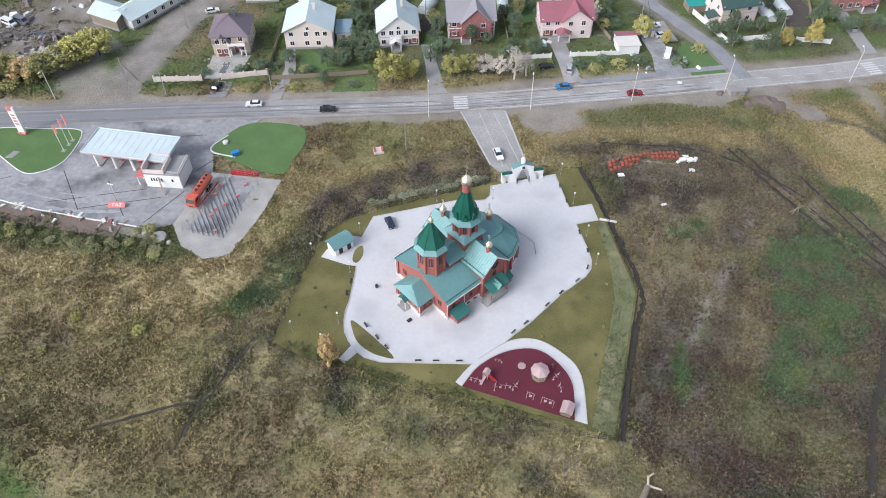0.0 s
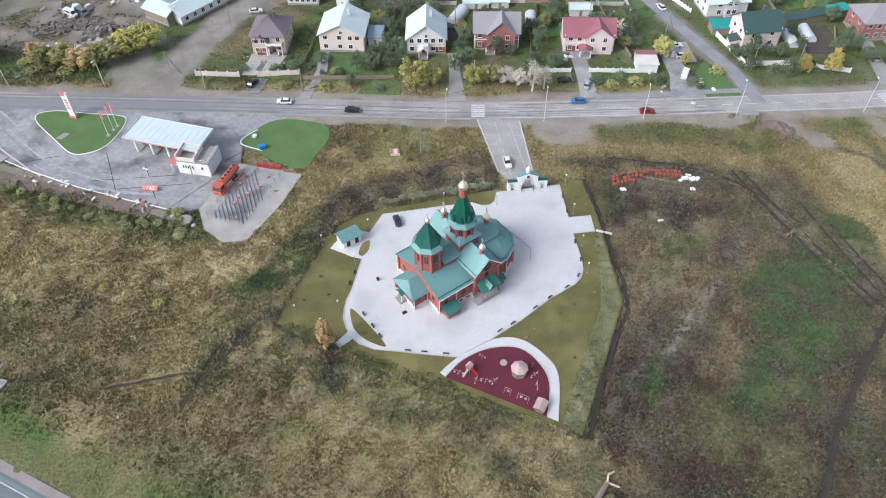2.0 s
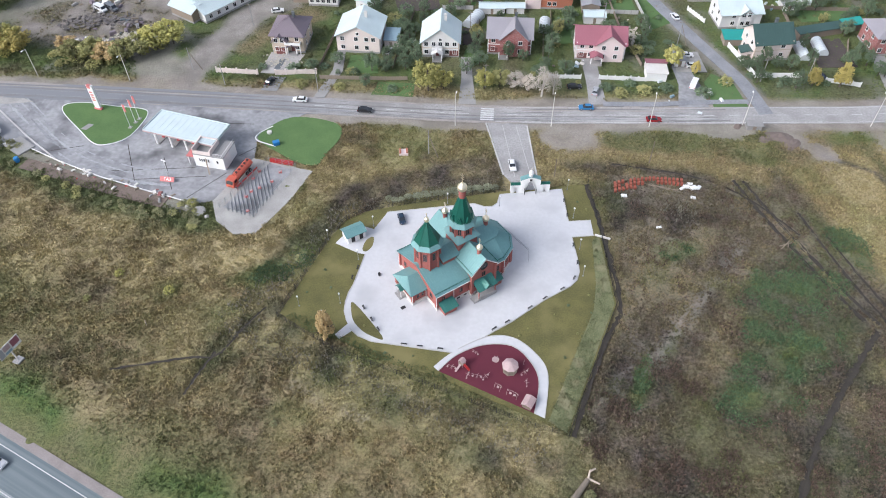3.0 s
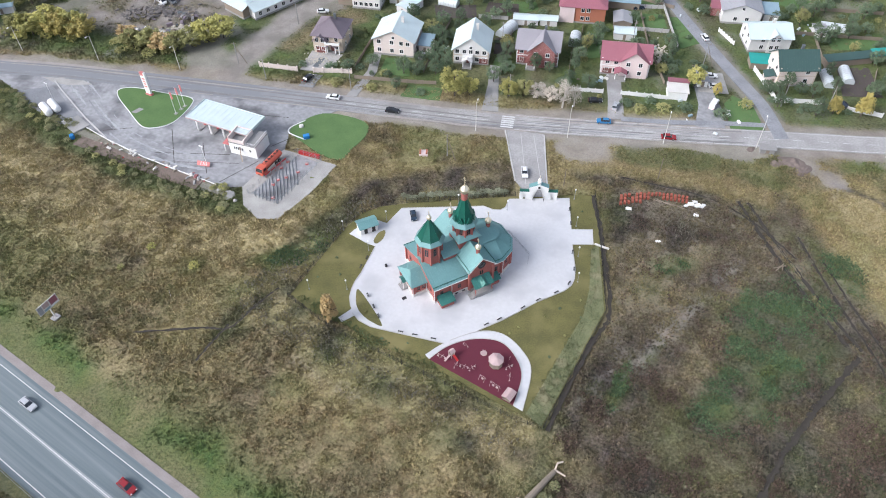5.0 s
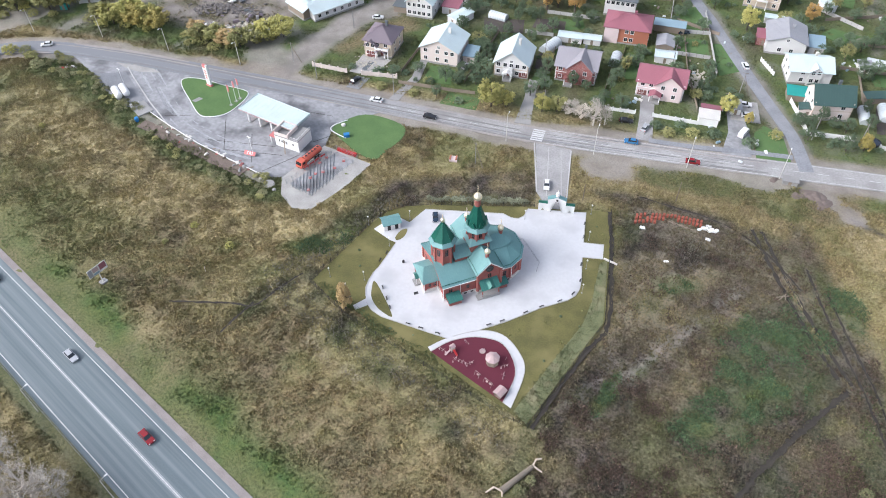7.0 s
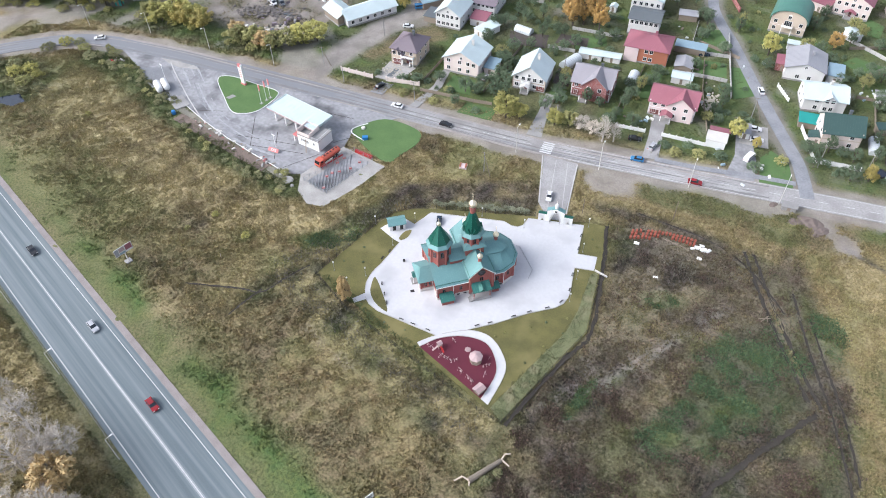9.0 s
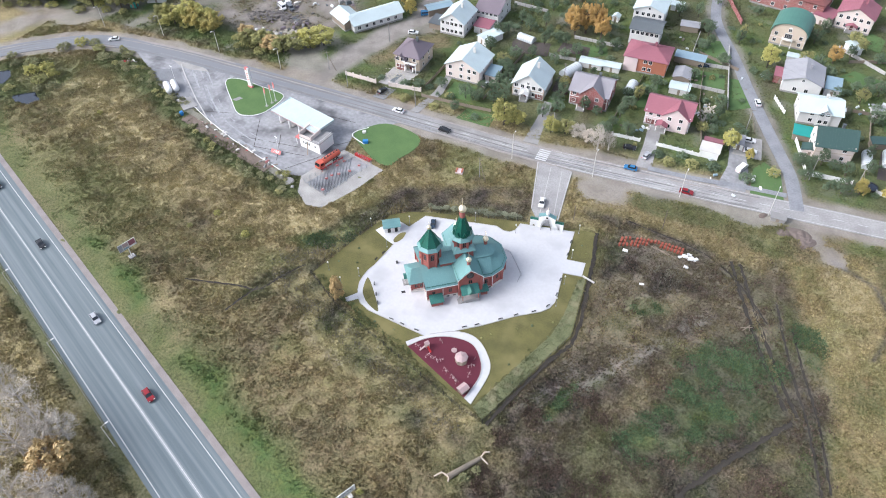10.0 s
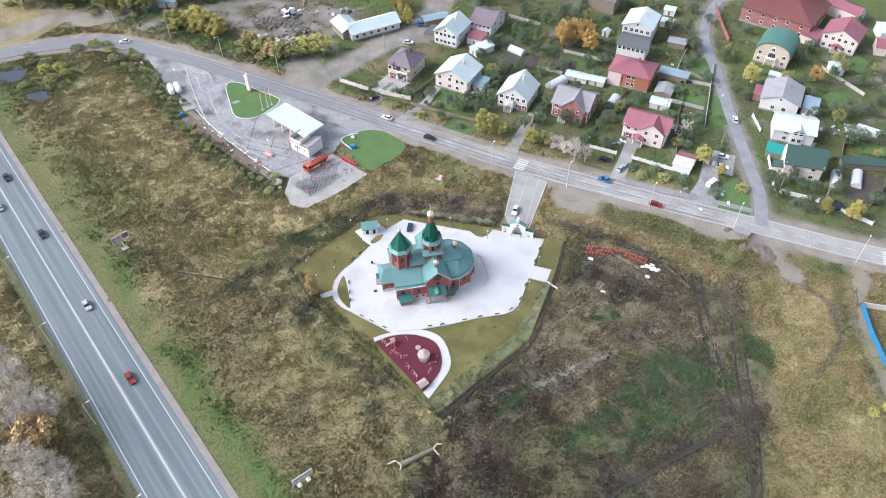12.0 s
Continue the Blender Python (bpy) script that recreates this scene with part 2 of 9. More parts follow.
def leaf_mat(name, c1, c2):
    m = bpy.data.materials.new(name); m.use_nodes = True
    n, l = m.node_tree.nodes, m.node_tree.links
    b = n["Principled BSDF"]; b.inputs["Roughness"].default_value = 0.7; b.inputs["Specular IOR Level"].default_value = 0.2
    g = n.new("ShaderNodeNewGeometry"); x = n.new("ShaderNodeMix"); x.data_type = "RGBA"
    x.inputs[6].default_value, x.inputs[7].default_value = (*c1, 1), (*c2, 1)
    l.new(g.outputs["Random Per Island"], x.inputs[0])
    oi = n.new("ShaderNodeObjectInfo"); r = n.new("ShaderNodeMapRange"); r.inputs[3].default_value, r.inputs[4].default_value = 0.8, 1.2
    l.new(oi.outputs["Random"], r.inputs[0])
    h = n.new("ShaderNodeHueSaturation"); l.new(r.outputs[0], h.inputs["Value"]); l.new(x.outputs[2], h.inputs["Color"]); l.new(h.outputs[0], b.inputs["Base Color"])
    return m


# ---- building helpers ----
def part(name, bm, material, parent=None, label=""):
    """Links a bmesh as one mesh object, under a thing or a part."""
    me = bpy.data.meshes.new(name)
    bmesh.ops.recalc_face_normals(bm, faces=bm.faces)
    bm.to_mesh(me); bm.free()
    me.materials.append(material)
    ob = new(name, me)
    if parent is not None:
        ob.parent = parent
    if label:
        ob["label"] = label
    todo, SEAMS[:] = SEAMS[:], []
    for q, up in todo:
        sb = bmesh.new()
        lo = [sb.verts.new(p) for p in q]; hi = [sb.verts.new(p + up) for p in q]
        sb.faces.new(hi)
        for i in range(4):
            sb.faces.new((lo[i], lo[(i + 1) % 4], hi[(i + 1) % 4], hi[i]))
        part("seam", sb, material, ob)
    return ob


SEAMS = []   # standing seams waiting to become parts of their roof


def thing(name, x, y, z=0.0, turn=0.0, label="", category="", group=""):
    ob = new(name)
    ob.empty_display_size = 0.3
    ob.matrix_basis = pose(x, y, z, 0, 0, turn)
    return tagged(ob, label, category, group)


def box(bm, x0, x1, y0, y1, z0, z1):
    v = [bm.verts.new((x, y, z)) for z in (z0, z1) for x, y in ((x0, y0), (x1, y0), (x1, y1), (x0, y1))]
    for f in ((3, 2, 1, 0), (4, 5, 6, 7), (0, 1, 5, 4), (1, 2, 6, 5), (2, 3, 7, 6), (3, 0, 4, 7)):
        bm.faces.new([v[i] for i in f])


def prism(bm, poly, z0, z1, top=None):
    """An upright prism over a polygon; top: another polygon of as many corners for a tapered one."""
    a = [bm.verts.new((x, y, z0)) for x, y in poly]
    b = [bm.verts.new((x, y, z1)) for x, y in (top or poly)]
    bm.faces.new(a[::-1]); bm.faces.new(b)
    for i in range(len(a)):
        j = (i + 1) % len(a)
        bm.faces.new((a[i], a[j], b[j], b[i]))


def slab(bm, pts, t=0.12):
    """A plate of thickness t that hangs below the given corners."""
    a = [bm.verts.new(p) for p in pts]
    b = [bm.verts.new((p[0], p[1], p[2] - t)) for p in pts]
    bm.faces.new(a); bm.faces.new(b[::-1])
    for i in range(len(a)):
        j = (i + 1) % len(a)
        bm.faces.new((a[i], b[i], b[j], a[j]))


def rod(bm, p, q, r0, r1=None, n=6):
    """A tapered round bar from p to q."""
    p, q = Vector(p), Vector(q)
    r1 = r0 if r1 is None else r1
    d = (q - p).normalized()
    s = d.orthogonal().normalized(); u = d.cross(s)
    ring = lambda c, r: [bm.verts.new(c + (s * math.cos(k * 2 * math.pi / n) + u * math.sin(k * 2 * math.pi / n)) * r) for k in range(n)]
    a, b = ring(p, r0), ring(q, r1)
    bm.faces.new(a[::-1]); bm.faces.new(b)
    for i in range(n):
        j = (i + 1) % n
        bm.faces.new((a[i], a[j], b[j], b[i]))


def lathe(bm, prof, n=16, x=0.0, y=0.0, turn=0.0):
    """A body of revolution round the upright at x, y from (radius, height) pairs."""
    rings = []
    for r, z in prof:
        rings.append([bm.verts.new((x + r * math.cos(turn + k * 2 * math.pi / n), y + r * math.sin(turn + k * 2 * math.pi / n), z)) for k in range(n)])
    for a, b in zip(rings, rings[1:]):
        for i in range(n):
            j = (i + 1) % n
            bm.faces.new((a[i], a[j], b[j], b[i]))
    bm.faces.new(rings[0][::-1]); bm.faces.new(rings[-1])


def curve_pts(pts, closed=False, n=6):
    """Points of a smooth line through the given ones."""
    P = [Vector((*p, 0)) for p in pts]
    N = len(P); out = []
    for i in range(N if closed else N - 1):
        a, b = P[i], P[(i + 1) % N]
        p0 = P[i - 1] if (closed or i) else a
        p3 = P[(i + 2) % N] if (closed or i + 2 < N) else b
        for k in range(n):
            t = k / n
            out.append(0.5 * (2 * a + (b - p0) * t + (2 * p0 - 5 * a + 4 * b - p3) * t * t + (3 * a - p0 - 3 * b + p3) * t ** 3))
    if not closed:
        out.append(P[-1])
    return [(v.x, v.y) for v in out]


def offset_line(pts, d):
    out = []
    for i, p in enumerate(pts):
        a, b = Vector(pts[max(i - 1, 0)]), Vector(pts[min(i + 1, len(pts) - 1)])
        t = (b - a).normalized()
        out.append((p[0] - t.y * d, p[1] + t.x * d))
    return out


def pad(name, poly, z1, material, label, z0=-0.3, category=""):
    if name in ("house_drive", "house_yard", "yard_drive", "car_place"):
        PAVED.append(poly)
    bm = bmesh.new(); prism(bm, poly, z0, z1)
    bmesh.ops.triangulate(bm, faces=[f for f in bm.faces if len(f.verts) > 4])
    return tagged(part(name, bm, material), label, category, kind="structure")


def ribbon(name, pts, d0, d1, z1, material, label, z0=-0.3, parent=None):
    a, b = offset_line(pts, d0), offset_line(pts, d1)
    bm = bmesh.new()
    V = [[bm.verts.new((*p, z)) for p in line] for line in (a, b) for z in (z0, z1)]
    for i in range(len(pts) - 1):
        for q in ((V[1], V[3]), (V[2], V[0]), (V[0], V[1]), (V[3], V[2])):
            bm.faces.new((q[0][i], q[0][i + 1], q[1][i + 1], q[1][i]))
    for e in (0, -1):
        bm.faces.new((V[0][e], V[1][e], V[3][e], V[2][e]))
    return tagged(part(name, bm, material, parent), label, kind="structure" if parent is None else "")


# ---- the plan of roads and areas ----
ROAD = curve_pts([(-330, -60), (-262, 50), (-235, 95), (-217.5, 119.5), (-202, 136.3), (-182, 149.3), (-150, 154.5), (-110, 156.5), (-60, 158.2), (-20, 159.4), (0.7, 160.2), (20, 162), (40, 164.3), (60, 166.5), (76, 168.6), (96, 171.2), (118, 174.4), (200, 190), (400, 232)])
HW_A, HW_B = Vector((-87.0, 49.5)), Vector((0.936, -0.351))
HW = [tuple(HW_A + HW_B * s) for s in (-900, -300, -160, -80, 0, 80, 160, 300, 900)]   # east edge line
SIDE = curve_pts([(84, 170), (82.5, 176), (79.3, 186), (74, 196.4), (68.4, 207.2), (58, 228), (48.5, 248.2), (40, 264), (35, 277), (32.5, 296), (35, 312), (48, 335)])
DIRT = curve_pts([(-90, 160), (-86, 176), (-82, 195), (-78, 209), (-74, 221), (-76, 244), (-90, 275), (-110, 300)])
PAVE = [(-16.1, 117.6), (5.1, 123.3), (7.7, 122.5), (9.6, 122.8), (10.8, 124.2), (11.2, 127.6), (26.8, 131.5), (28.7, 119.9), (34.1, 120.9), (34.8, 115.8), (29.6, 114.6),
        (31.2, 106.5), (31.4, 103.6), (30.9, 101.2), (29.4, 99.1), (23.7, 94.4), (17.0, 87.6), (11.6, 83.0), (5.0, 77.9), (-0.3, 78.1), (-8.1, 78.4), (-12.5, 78.6),
        (-15.7, 79.7), (-17.8, 81.4), (-18.9, 83.3), (-20.0, 85.8), (-20.3, 88.5), (-20.2, 91.0), (-19.6, 93.6), (-18.8, 103.0), (-21.0, 103.4), (-26.6, 105.7), (-25.8, 107.4), (-22.6, 112.4), (-18.3, 111.4)]
FENCE = [(12.6, 129.0), (-15.2, 119.8), (-21.5, 117.2), (-25.6, 113.6), (-28.0, 108.0), (-31.0, 96.0), (-34.2, 82.6), (-20.0, 75.4), (0.0, 69.6), (23.0, 62.6), (29.6, 61.6), (36.0, 83.4), (39.6, 95.0), (36.3, 117.0), (33.4, 134.0), (25.6, 132.4)]


LAWN_EDGE = FENCE[:6] + [(-34.0, 83.6), (-26.5, 79.4), (-19.3, 78.0), (-16.5, 77.0), (-13.0, 74.9), (-8.6, 73.9), (-4.0, 73.0), (2.5, 71.7), (11.6, 68.5), (18.9, 65.9), (23.6, 64.3), (29.2, 62.2)] + FENCE[11:]


def dist_line(x, y, pts):
    d = np.full(x.shape, 1e9)
    for (ax, ay), (bx, by) in zip(pts, pts[1:]):
        ux, uy = bx - ax, by - ay
        t = np.clip(((x - ax) * ux + (y - ay) * uy) / (ux * ux + uy * uy + 1e-9), 0, 1)
        d = np.minimum(d, np.hypot(x - ax - t * ux, y - ay - t * uy))
    return d


def inside(x, y, poly):
    r = np.zeros(x.shape, bool)
    for (ax, ay), (bx, by) in zip(poly, poly[1:] + poly[:1]):
        c = ((ay > y) != (by > y)) & (x < (bx - ax) * (y - ay) / (by - ay + 1e-12) + ax)
        r ^= c
    return r


def vnoise(x, y, size, seed):
    g = np.random.RandomState(seed).rand(64, 64)
    u, v = x / size, y / size
    i, j = np.floor(u).astype(int), np.floor(v).astype(int)
    f, h = u - i, v - j
    f, h = f * f * (3 - 2 * f), h * h * (3 - 2 * h)
    w = lambda a, b: g[(i + a) % 64, (j + b) % 64]
    return (w(0, 0) * (1 - f) + w(1, 0) * f) * (1 - h) + (w(0, 1) * (1 - f) + w(1, 1) * f) * h


def wob(x, y, k=1.0):
    return (vnoise(x, y, 9, 1) - 0.5) * 5 * k + (vnoise(x, y, 3, 2) - 0.5) * 2 * k


def stroke(x, y, pts, half, soft=3.0, k=1.0):
    return np.clip((half + soft / 2 - dist_line(x, y, pts) + wob(x, y, k)) / soft, 0, 1)


def spot(x, y, cx, cy, rx, ry, turn=0, soft=0.35):
    c, s = math.cos(radians(turn)), math.sin(radians(turn))
    u, v = ((x - cx) * c + (y - cy) * s) / rx, (-(x - cx) * s + (y - cy) * c) / ry
    return np.clip((1 + soft / 2 - np.hypot(u, v) + wob(x, y) / max(rx, ry)) / soft, 0, 1)


def hw_off(x, y):
    """Metres from the highway's east edge line, into the field."""
    return (x - HW_A.x) * 0.351 + (y - HW_A.y) * 0.936


GAS = [(-166, 150), (-144, 139), (-118, 130), (-93.6, 121.2), (-65.8, 114.6), (-58, 117), (-55, 131), (-57, 141), (-50, 151), (-46, 155.5), (-110, 154), (-146, 152.5)]
NLAWN = curve_pts([(-57.4, 142.4), (-55.2, 147.6), (-50.5, 152.2), (-43, 152.6), (-36.0, 150.4), (-34.5, 145), (-36.6, 138), (-38.4, 132.6), (-45, 134), (-51.0, 137.5), (-54.5, 139.5)], True, 3)
GRAVEL_LOT = [(-55.8, 133.6), (-38.6, 130.4), (-41.5, 119), (-46.7, 106.4), (-52, 105.6), (-57.7, 109.4), (-61, 116)]


def area(x, y, poly, soft=3.0, k=0.6):
    """How far a place lies within a polygon, with a soft and uneven edge."""
    d = dist_line(x, y, poly + poly[:1])
    return np.clip(0.5 + (np.where(inside(x, y, poly), d, -d) + wob(x, y, k)) / soft, 0, 1)


DAMP = [(64.7, 89.8), (65.4, 100.3), (74.0, 111.4), (83.7, 114.8), (87.9, 104.9), (86.1, 96.2), (82.4, 85.1), (76.0, 78.9), (66.4, 77.8), (63.3, 70.8), (60.4, 74.4), (62.8, 83.1)]
FAR_STRAW = [(84.4, 147.8), (91.3, 132.3), (98.6, 118.4), (102.2, 108.5), (103.7, 94.3), (106.0, 79.2), (107, 40), (180, 40), (180, 175), (122, 162), (104, 158)]
DARK_FIELD = [(35, 142), (66, 139), (84, 146), (92, 131), (99, 118), (103, 108), (104, 94), (106, 79), (107, 30), (46, 22), (33, 44), (31, 61), (37, 84), (41, 96), (37, 118)]
LITTER = [(-60.7, 99.5), (-52.6, 104.0), (-44.3, 109.5), (-39.3, 104.1), (-45.5, 95.8), (-53.8, 91.6)]


def cover(x, y):
    """Straw, green, soil and pale litter shares of the ground at x, y (the rest is dead weeds)."""
    o = hw_off(x, y)
    big, mid, low = vnoise(x, y, 30, 5), vnoise(x, y, 11, 6), vnoise(x, y, 5, 8)
    straw = np.clip(0.8 + (big - 0.5) * 0.35 + (mid - 0.5) * 0.35 + (low - 0.5) * 0.3, 0.3, 1)
    green = np.clip((vnoise(x, y, 16, 7) - 0.5) * 1.3 + (low - 0.5) * 0.4, 0, 0.5)
    soil = np.zeros(x.shape)
    pale = np.clip((vnoise(x, y, 13, 15) - 0.55) * 0.8 + (low - 0.5) * 0.3, 0, 0.3)
    up = lambda a, w, v: a * (1 - w) + v * w
    # warm straw south of the yard, olive belts west of it
    w = spot(x, y, -12, 46, 54, 19, -20); straw = up(straw, w, np.clip(0.82 + 0.4 * (mid - 0.5) + 0.3 * (low - 0.5), 0, 1)); green = up(green, w, np.clip((low - 0.5) * 0.5, 0, 0.2))
    w = spot(x, y, -74, 76, 30, 12, -15); straw = up(straw, w, np.clip(0.78 + 0.45 * (mid - 0.5) + 0.3 * (low - 0.5), 0, 1)); green = up(green, w, 0.08)
    w = stroke(x, y, [(-150, 106), (-105, 88), (-72, 92)], 10, 8); straw = up(straw, w * 0.9, np.clip(0.8 + (low - 0.5), 0, 1)); green *= 1 - 0.5 * w
    # pale litter by the lot and along the lawn north of the weeds
    w = area(x, y, LITTER, 4, 1.2); pale = up(pale, w, np.clip(0.75 + 1.0 * (low - 0.5), 0, 1)); green *= 1 - 0.8 * w; straw = up(straw, w, 0.9)
    w = stroke(x, y, [(-40, 112), (-33, 126), (-31, 138)], 3.5, 5, 1.2); pale = up(pale, w, 0.55); straw = up(straw, w, 0.95); green *= 1 - w
    w = spot(x, y, -22, 141, 17, 9, 10); straw = up(straw, w, np.clip(0.85 + (low - 0.5), 0, 1)); pale = up(pale, w, np.clip((low - 0.5) * 0.9, 0, 0.4))
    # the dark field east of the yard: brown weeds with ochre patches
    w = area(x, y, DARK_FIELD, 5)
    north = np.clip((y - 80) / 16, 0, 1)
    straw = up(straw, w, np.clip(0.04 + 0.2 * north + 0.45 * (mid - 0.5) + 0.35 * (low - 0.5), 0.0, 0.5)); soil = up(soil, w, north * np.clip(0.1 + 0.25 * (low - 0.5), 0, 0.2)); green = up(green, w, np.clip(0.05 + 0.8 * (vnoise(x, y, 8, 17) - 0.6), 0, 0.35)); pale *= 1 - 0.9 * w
    for cx, cy, rx, ry, t, v in ((57, 97, 4, 10, -32, 0.36), (64, 95, 3.5, 9, -30, 0.42), (61, 84, 6, 4, 30, 0.4), (49, 104, 7, 6, 0, 0.34), (70, 122, 12, 5, 20, 0.4), (92, 84, 4, 2, 40, 0.4), (34, 52, 8, 5, 0, 0.4)):
        w = spot(x, y, cx, cy, rx, ry, t, 0.7); straw = up(straw, w, v + 0.5 * (low - 0.5))
    w = spot(x, y, 54, 117, 17, 14, 0, 0.9); pale = up(pale, w, np.clip(0.10 + 0.4 * (low - 0.5), 0, 0.3))
    # weed belts round the fence
    w = stroke(x, y, [(-45, 72), (-41, 81), (-36, 92), (-33, 104), (-28, 116), (-16, 124), (8, 132), (8, 142)], 4.5, 4); straw = up(straw, w, np.clip(0.45 + 0.8 * (low - 0.5), 0, 1)); green = up(green, w, np.clip(0.3 + 0.6 * (mid - 0.5), 0, 1)); pale = up(pale, w, np.clip((low - 0.45) * 0.8, 0, 0.3))
    w = stroke(x, y, [(-27, 122), (-10, 130), (8, 137)], 4.5, 4); straw = up(straw, w, np.clip(0.22 + 0.7 * (low - 0.5), 0, 1)); green = up(green, w, 0.0)
    w = stroke(x, y, [(-40, 80), (-26, 75), (-10, 67.5), (6, 62), (26, 57)], 5.5, 4); straw = up(straw, w, np.clip(0.48 + 0.9 * (low - 0.5), 0, 1)); green = up(green, w, np.clip(0.22 + 0.6 * (mid - 0.5), 0, 1)); pale = up(pale, w, np.clip((low - 0.4) * 1.2, 0, 0.5))
    w = stroke(x, y, [(30, 141.5), (48, 142), (64, 139.5), (76, 132)], 2.6, 3); straw = up(straw, w, 0.15); green = up(green, w, 0.05)
    w = stroke(x, y, [(28, 146), (60, 147), (76, 142)], 2.0, 4); straw = up(straw, w, 0.8); pale = up(pale, w, 0.25)
    # green growth
    w = area(x, y, DAMP, 8, 2.2); green = up(green, w, np.clip(0.48 + 0.8 * (low - 0.5) - 0.5 * (mid - 0.5), 0.05, 0.75)); straw = up(straw, w, 0.05)
    for cx, cy, rx, ry, t, v in ((53.5, 112.5, 5, 3, 20, 0.6), (44.3, 76, 1.6, 5.5, -14, 0.7), (50, 84, 1.5, 5, -25, 0.4), (94.5, 118, 5.5, 6.5, 30, 0.55), (101, 88, 3, 7, -20, 0.5), (106, 161, 6, 4, 0, 0.7), (-43, 124, 5, 3, 0, 0.7), (-37, 117, 2.5, 6, -30, 0.65),
                                (-24, 60, 5, 2.5, 0, 0.3), (-33, 99, 3, 5, -20, 0.75), (-41, 94, 6, 3, 25, 0.7), (-12, 74, 6, 3, 0, 0.6), (62, 60, 9, 6, 20, 0.2), (98, 74, 6, 6, 0, 0.3), (112, 88, 4, 3, 0, 0.5), (-62, 88, 4, 3, 0, 0.5), (-4, 70, 8, 2.5, -18, 0.4), (1, 27, 14, 3, -20, 0.9)):
        w = spot(x, y, cx, cy, rx, ry, t, 0.8); green = up(green, w, v)
    for cx, cy in ((45, 153.5), (58, 154.5), (80, 152)):
        w = spot(x, y, cx, cy, 8, 4.5, 5); green = up(green, w, 0.45); straw = up(straw, w, 0.5)
    # yellow straw at the far east
    w = area(x, y, FAR_STRAW, 4); straw = up(straw, w, np.clip(0.95 + 0.5 * (mid - 0.5), 0, 1)); green = up(green, w, np.clip(0.22 + 0.7 * (low - 0.6), 0, 0.5)); pale = up(pale, w, np.clip(0.06 + 0.6 * (mid - 0.5) + 0.3 * (low - 0.5), 0, 0.5))
    w = spot(x, y, 104, 142, 9, 8, 0, 0.8); pale = up(pale, w, 0.55); green *= 1 - w
    w = stroke(x, y, [(108, 156), (116, 140), (126, 122)], 1.5, 3); pale *= 1 - w; straw = up(straw, w, 0.35); green = up(green, w, 0.35)
    # green verge along the highway, and beyond it
    w = np.clip((20 - o + wob(x, y, 2.2)) / 13.0, 0, 1) * (o > -7); green = up(green, w, np.clip(0.55 + 0.5 * np.clip(1 - abs(o - 10) / 5, 0, 1) + 0.4 * (low - 0.5) + 0.3 * (big - 0.5), 0, 1)); straw = up(straw, w, 0.6); pale *= 1 - w
    w = stroke(x, y, [(-165, 122), (-130, 106), (-100, 98), (-66, 100)], 11, 8); straw = up(straw, w, np.clip(0.95 + 0.6 * (low - 0.5), 0, 1)); pale = up(pale, w, np.clip(0.42 + 0.9 * (low - 0.5), 0, 0.85)); green *= 1 - 0.6 * w
    w = spot(x, y, -135, 92, 55, 16, -20); green = up(green, w * 0.7, np.clip(0.25 + 0.7 * (mid - 0.5), 0, 1)); straw = up(straw, w * 0.6, 0.8)
    w = np.clip((-16 - o) / 3, 0, 1); straw = up(straw, w, 0.9 + 0.2 * (big - 0.5)); green = up(green, w, 0.2 * mid); pale = up(pale, w, np.clip(0.3 + 0.6 * (low - 0.5), 0, 0.6))
    w = np.clip((o + 18.5) / 1.0, 0, 1) * (o < -14); green = up(green, w, 0.4); straw = up(straw, w, 0.15)
    # scrub belt south of the filling station
    w = stroke(x, y, [(-62, 110), (-90, 116), (-118, 124), (-150, 138), (-170, 143)], 6, 5); green = up(green, w, 0.6); straw = up(straw, w, 0.3); pale *= 1 - w
    w = stroke(x, y, [(-66, 113), (-92, 119.4), (-118, 127.5)], 1.8, 2, 0.6); soil = up(soil, w, 0.6)
    w = spot(x, y, -190, 114, 26, 14, 20); green = up(green, w, 0.6); straw = up(straw, w, 0.3)
    # village gardens
    v = np.clip((y - (172 + 0.06 * x)) / 3, 0, 1)
    green = up(green, v, np.clip(0.62 + 0.6 * (mid - 0.5) + 0.4 * (low - 0.5), 0, 1)); straw = up(straw, v, np.clip(0.25 + 0.3 * (big - 0.5), 0, 1)); soil = up(soil, v, np.clip((vnoise(x, y, 7, 9) - 0.72) * 2, 0, 0.5)); pale *= 1 - v
    w = stroke(x, y, [(-75, 186), (-66, 200), (-60, 208)], 5, 4) * v; straw = up(straw, w, 0.55); green = up(green, w, 0.1)
    # scrap yard
    w = spot(x, y, -128, 201, 32, 17, 25); soil = up(soil, w, np.clip(0.5 + 1.0 * (low - 0.5), 0, 0.8)); green = up(green, w, 0.1); straw = up(straw, w, 0.3)
    w = spot(x, y, -112, 186, 16, 8, 20); soil = up(soil, w, np.clip(0.5 + 1.2 * (low - 0.5), 0, 0.9))
    # bare shoulders and tracks
    soil = up(soil, stroke(x, y, ROAD, 7.4, 3, 0.5), 0.8)
    soil = up(soil, stroke(x, y, DIRT, 6.0, 4, 0.6), 0.9)
    soil = up(soil, stroke(x, y, [(-94, 164), (-100, 176), (-106, 184)], 6, 4), 0.7)
    soil = up(soil, stroke(x, y, [(-70, 212), (-50, 245)], 3, 2), 0.6)
    soil = up(soil, stroke(x, y, SIDE, 4.0, 2, 0.3), 0.6)
    soil = up(soil, stroke(x, y, [(22, 152.5), (33, 153)], 4, 4), 0.8)
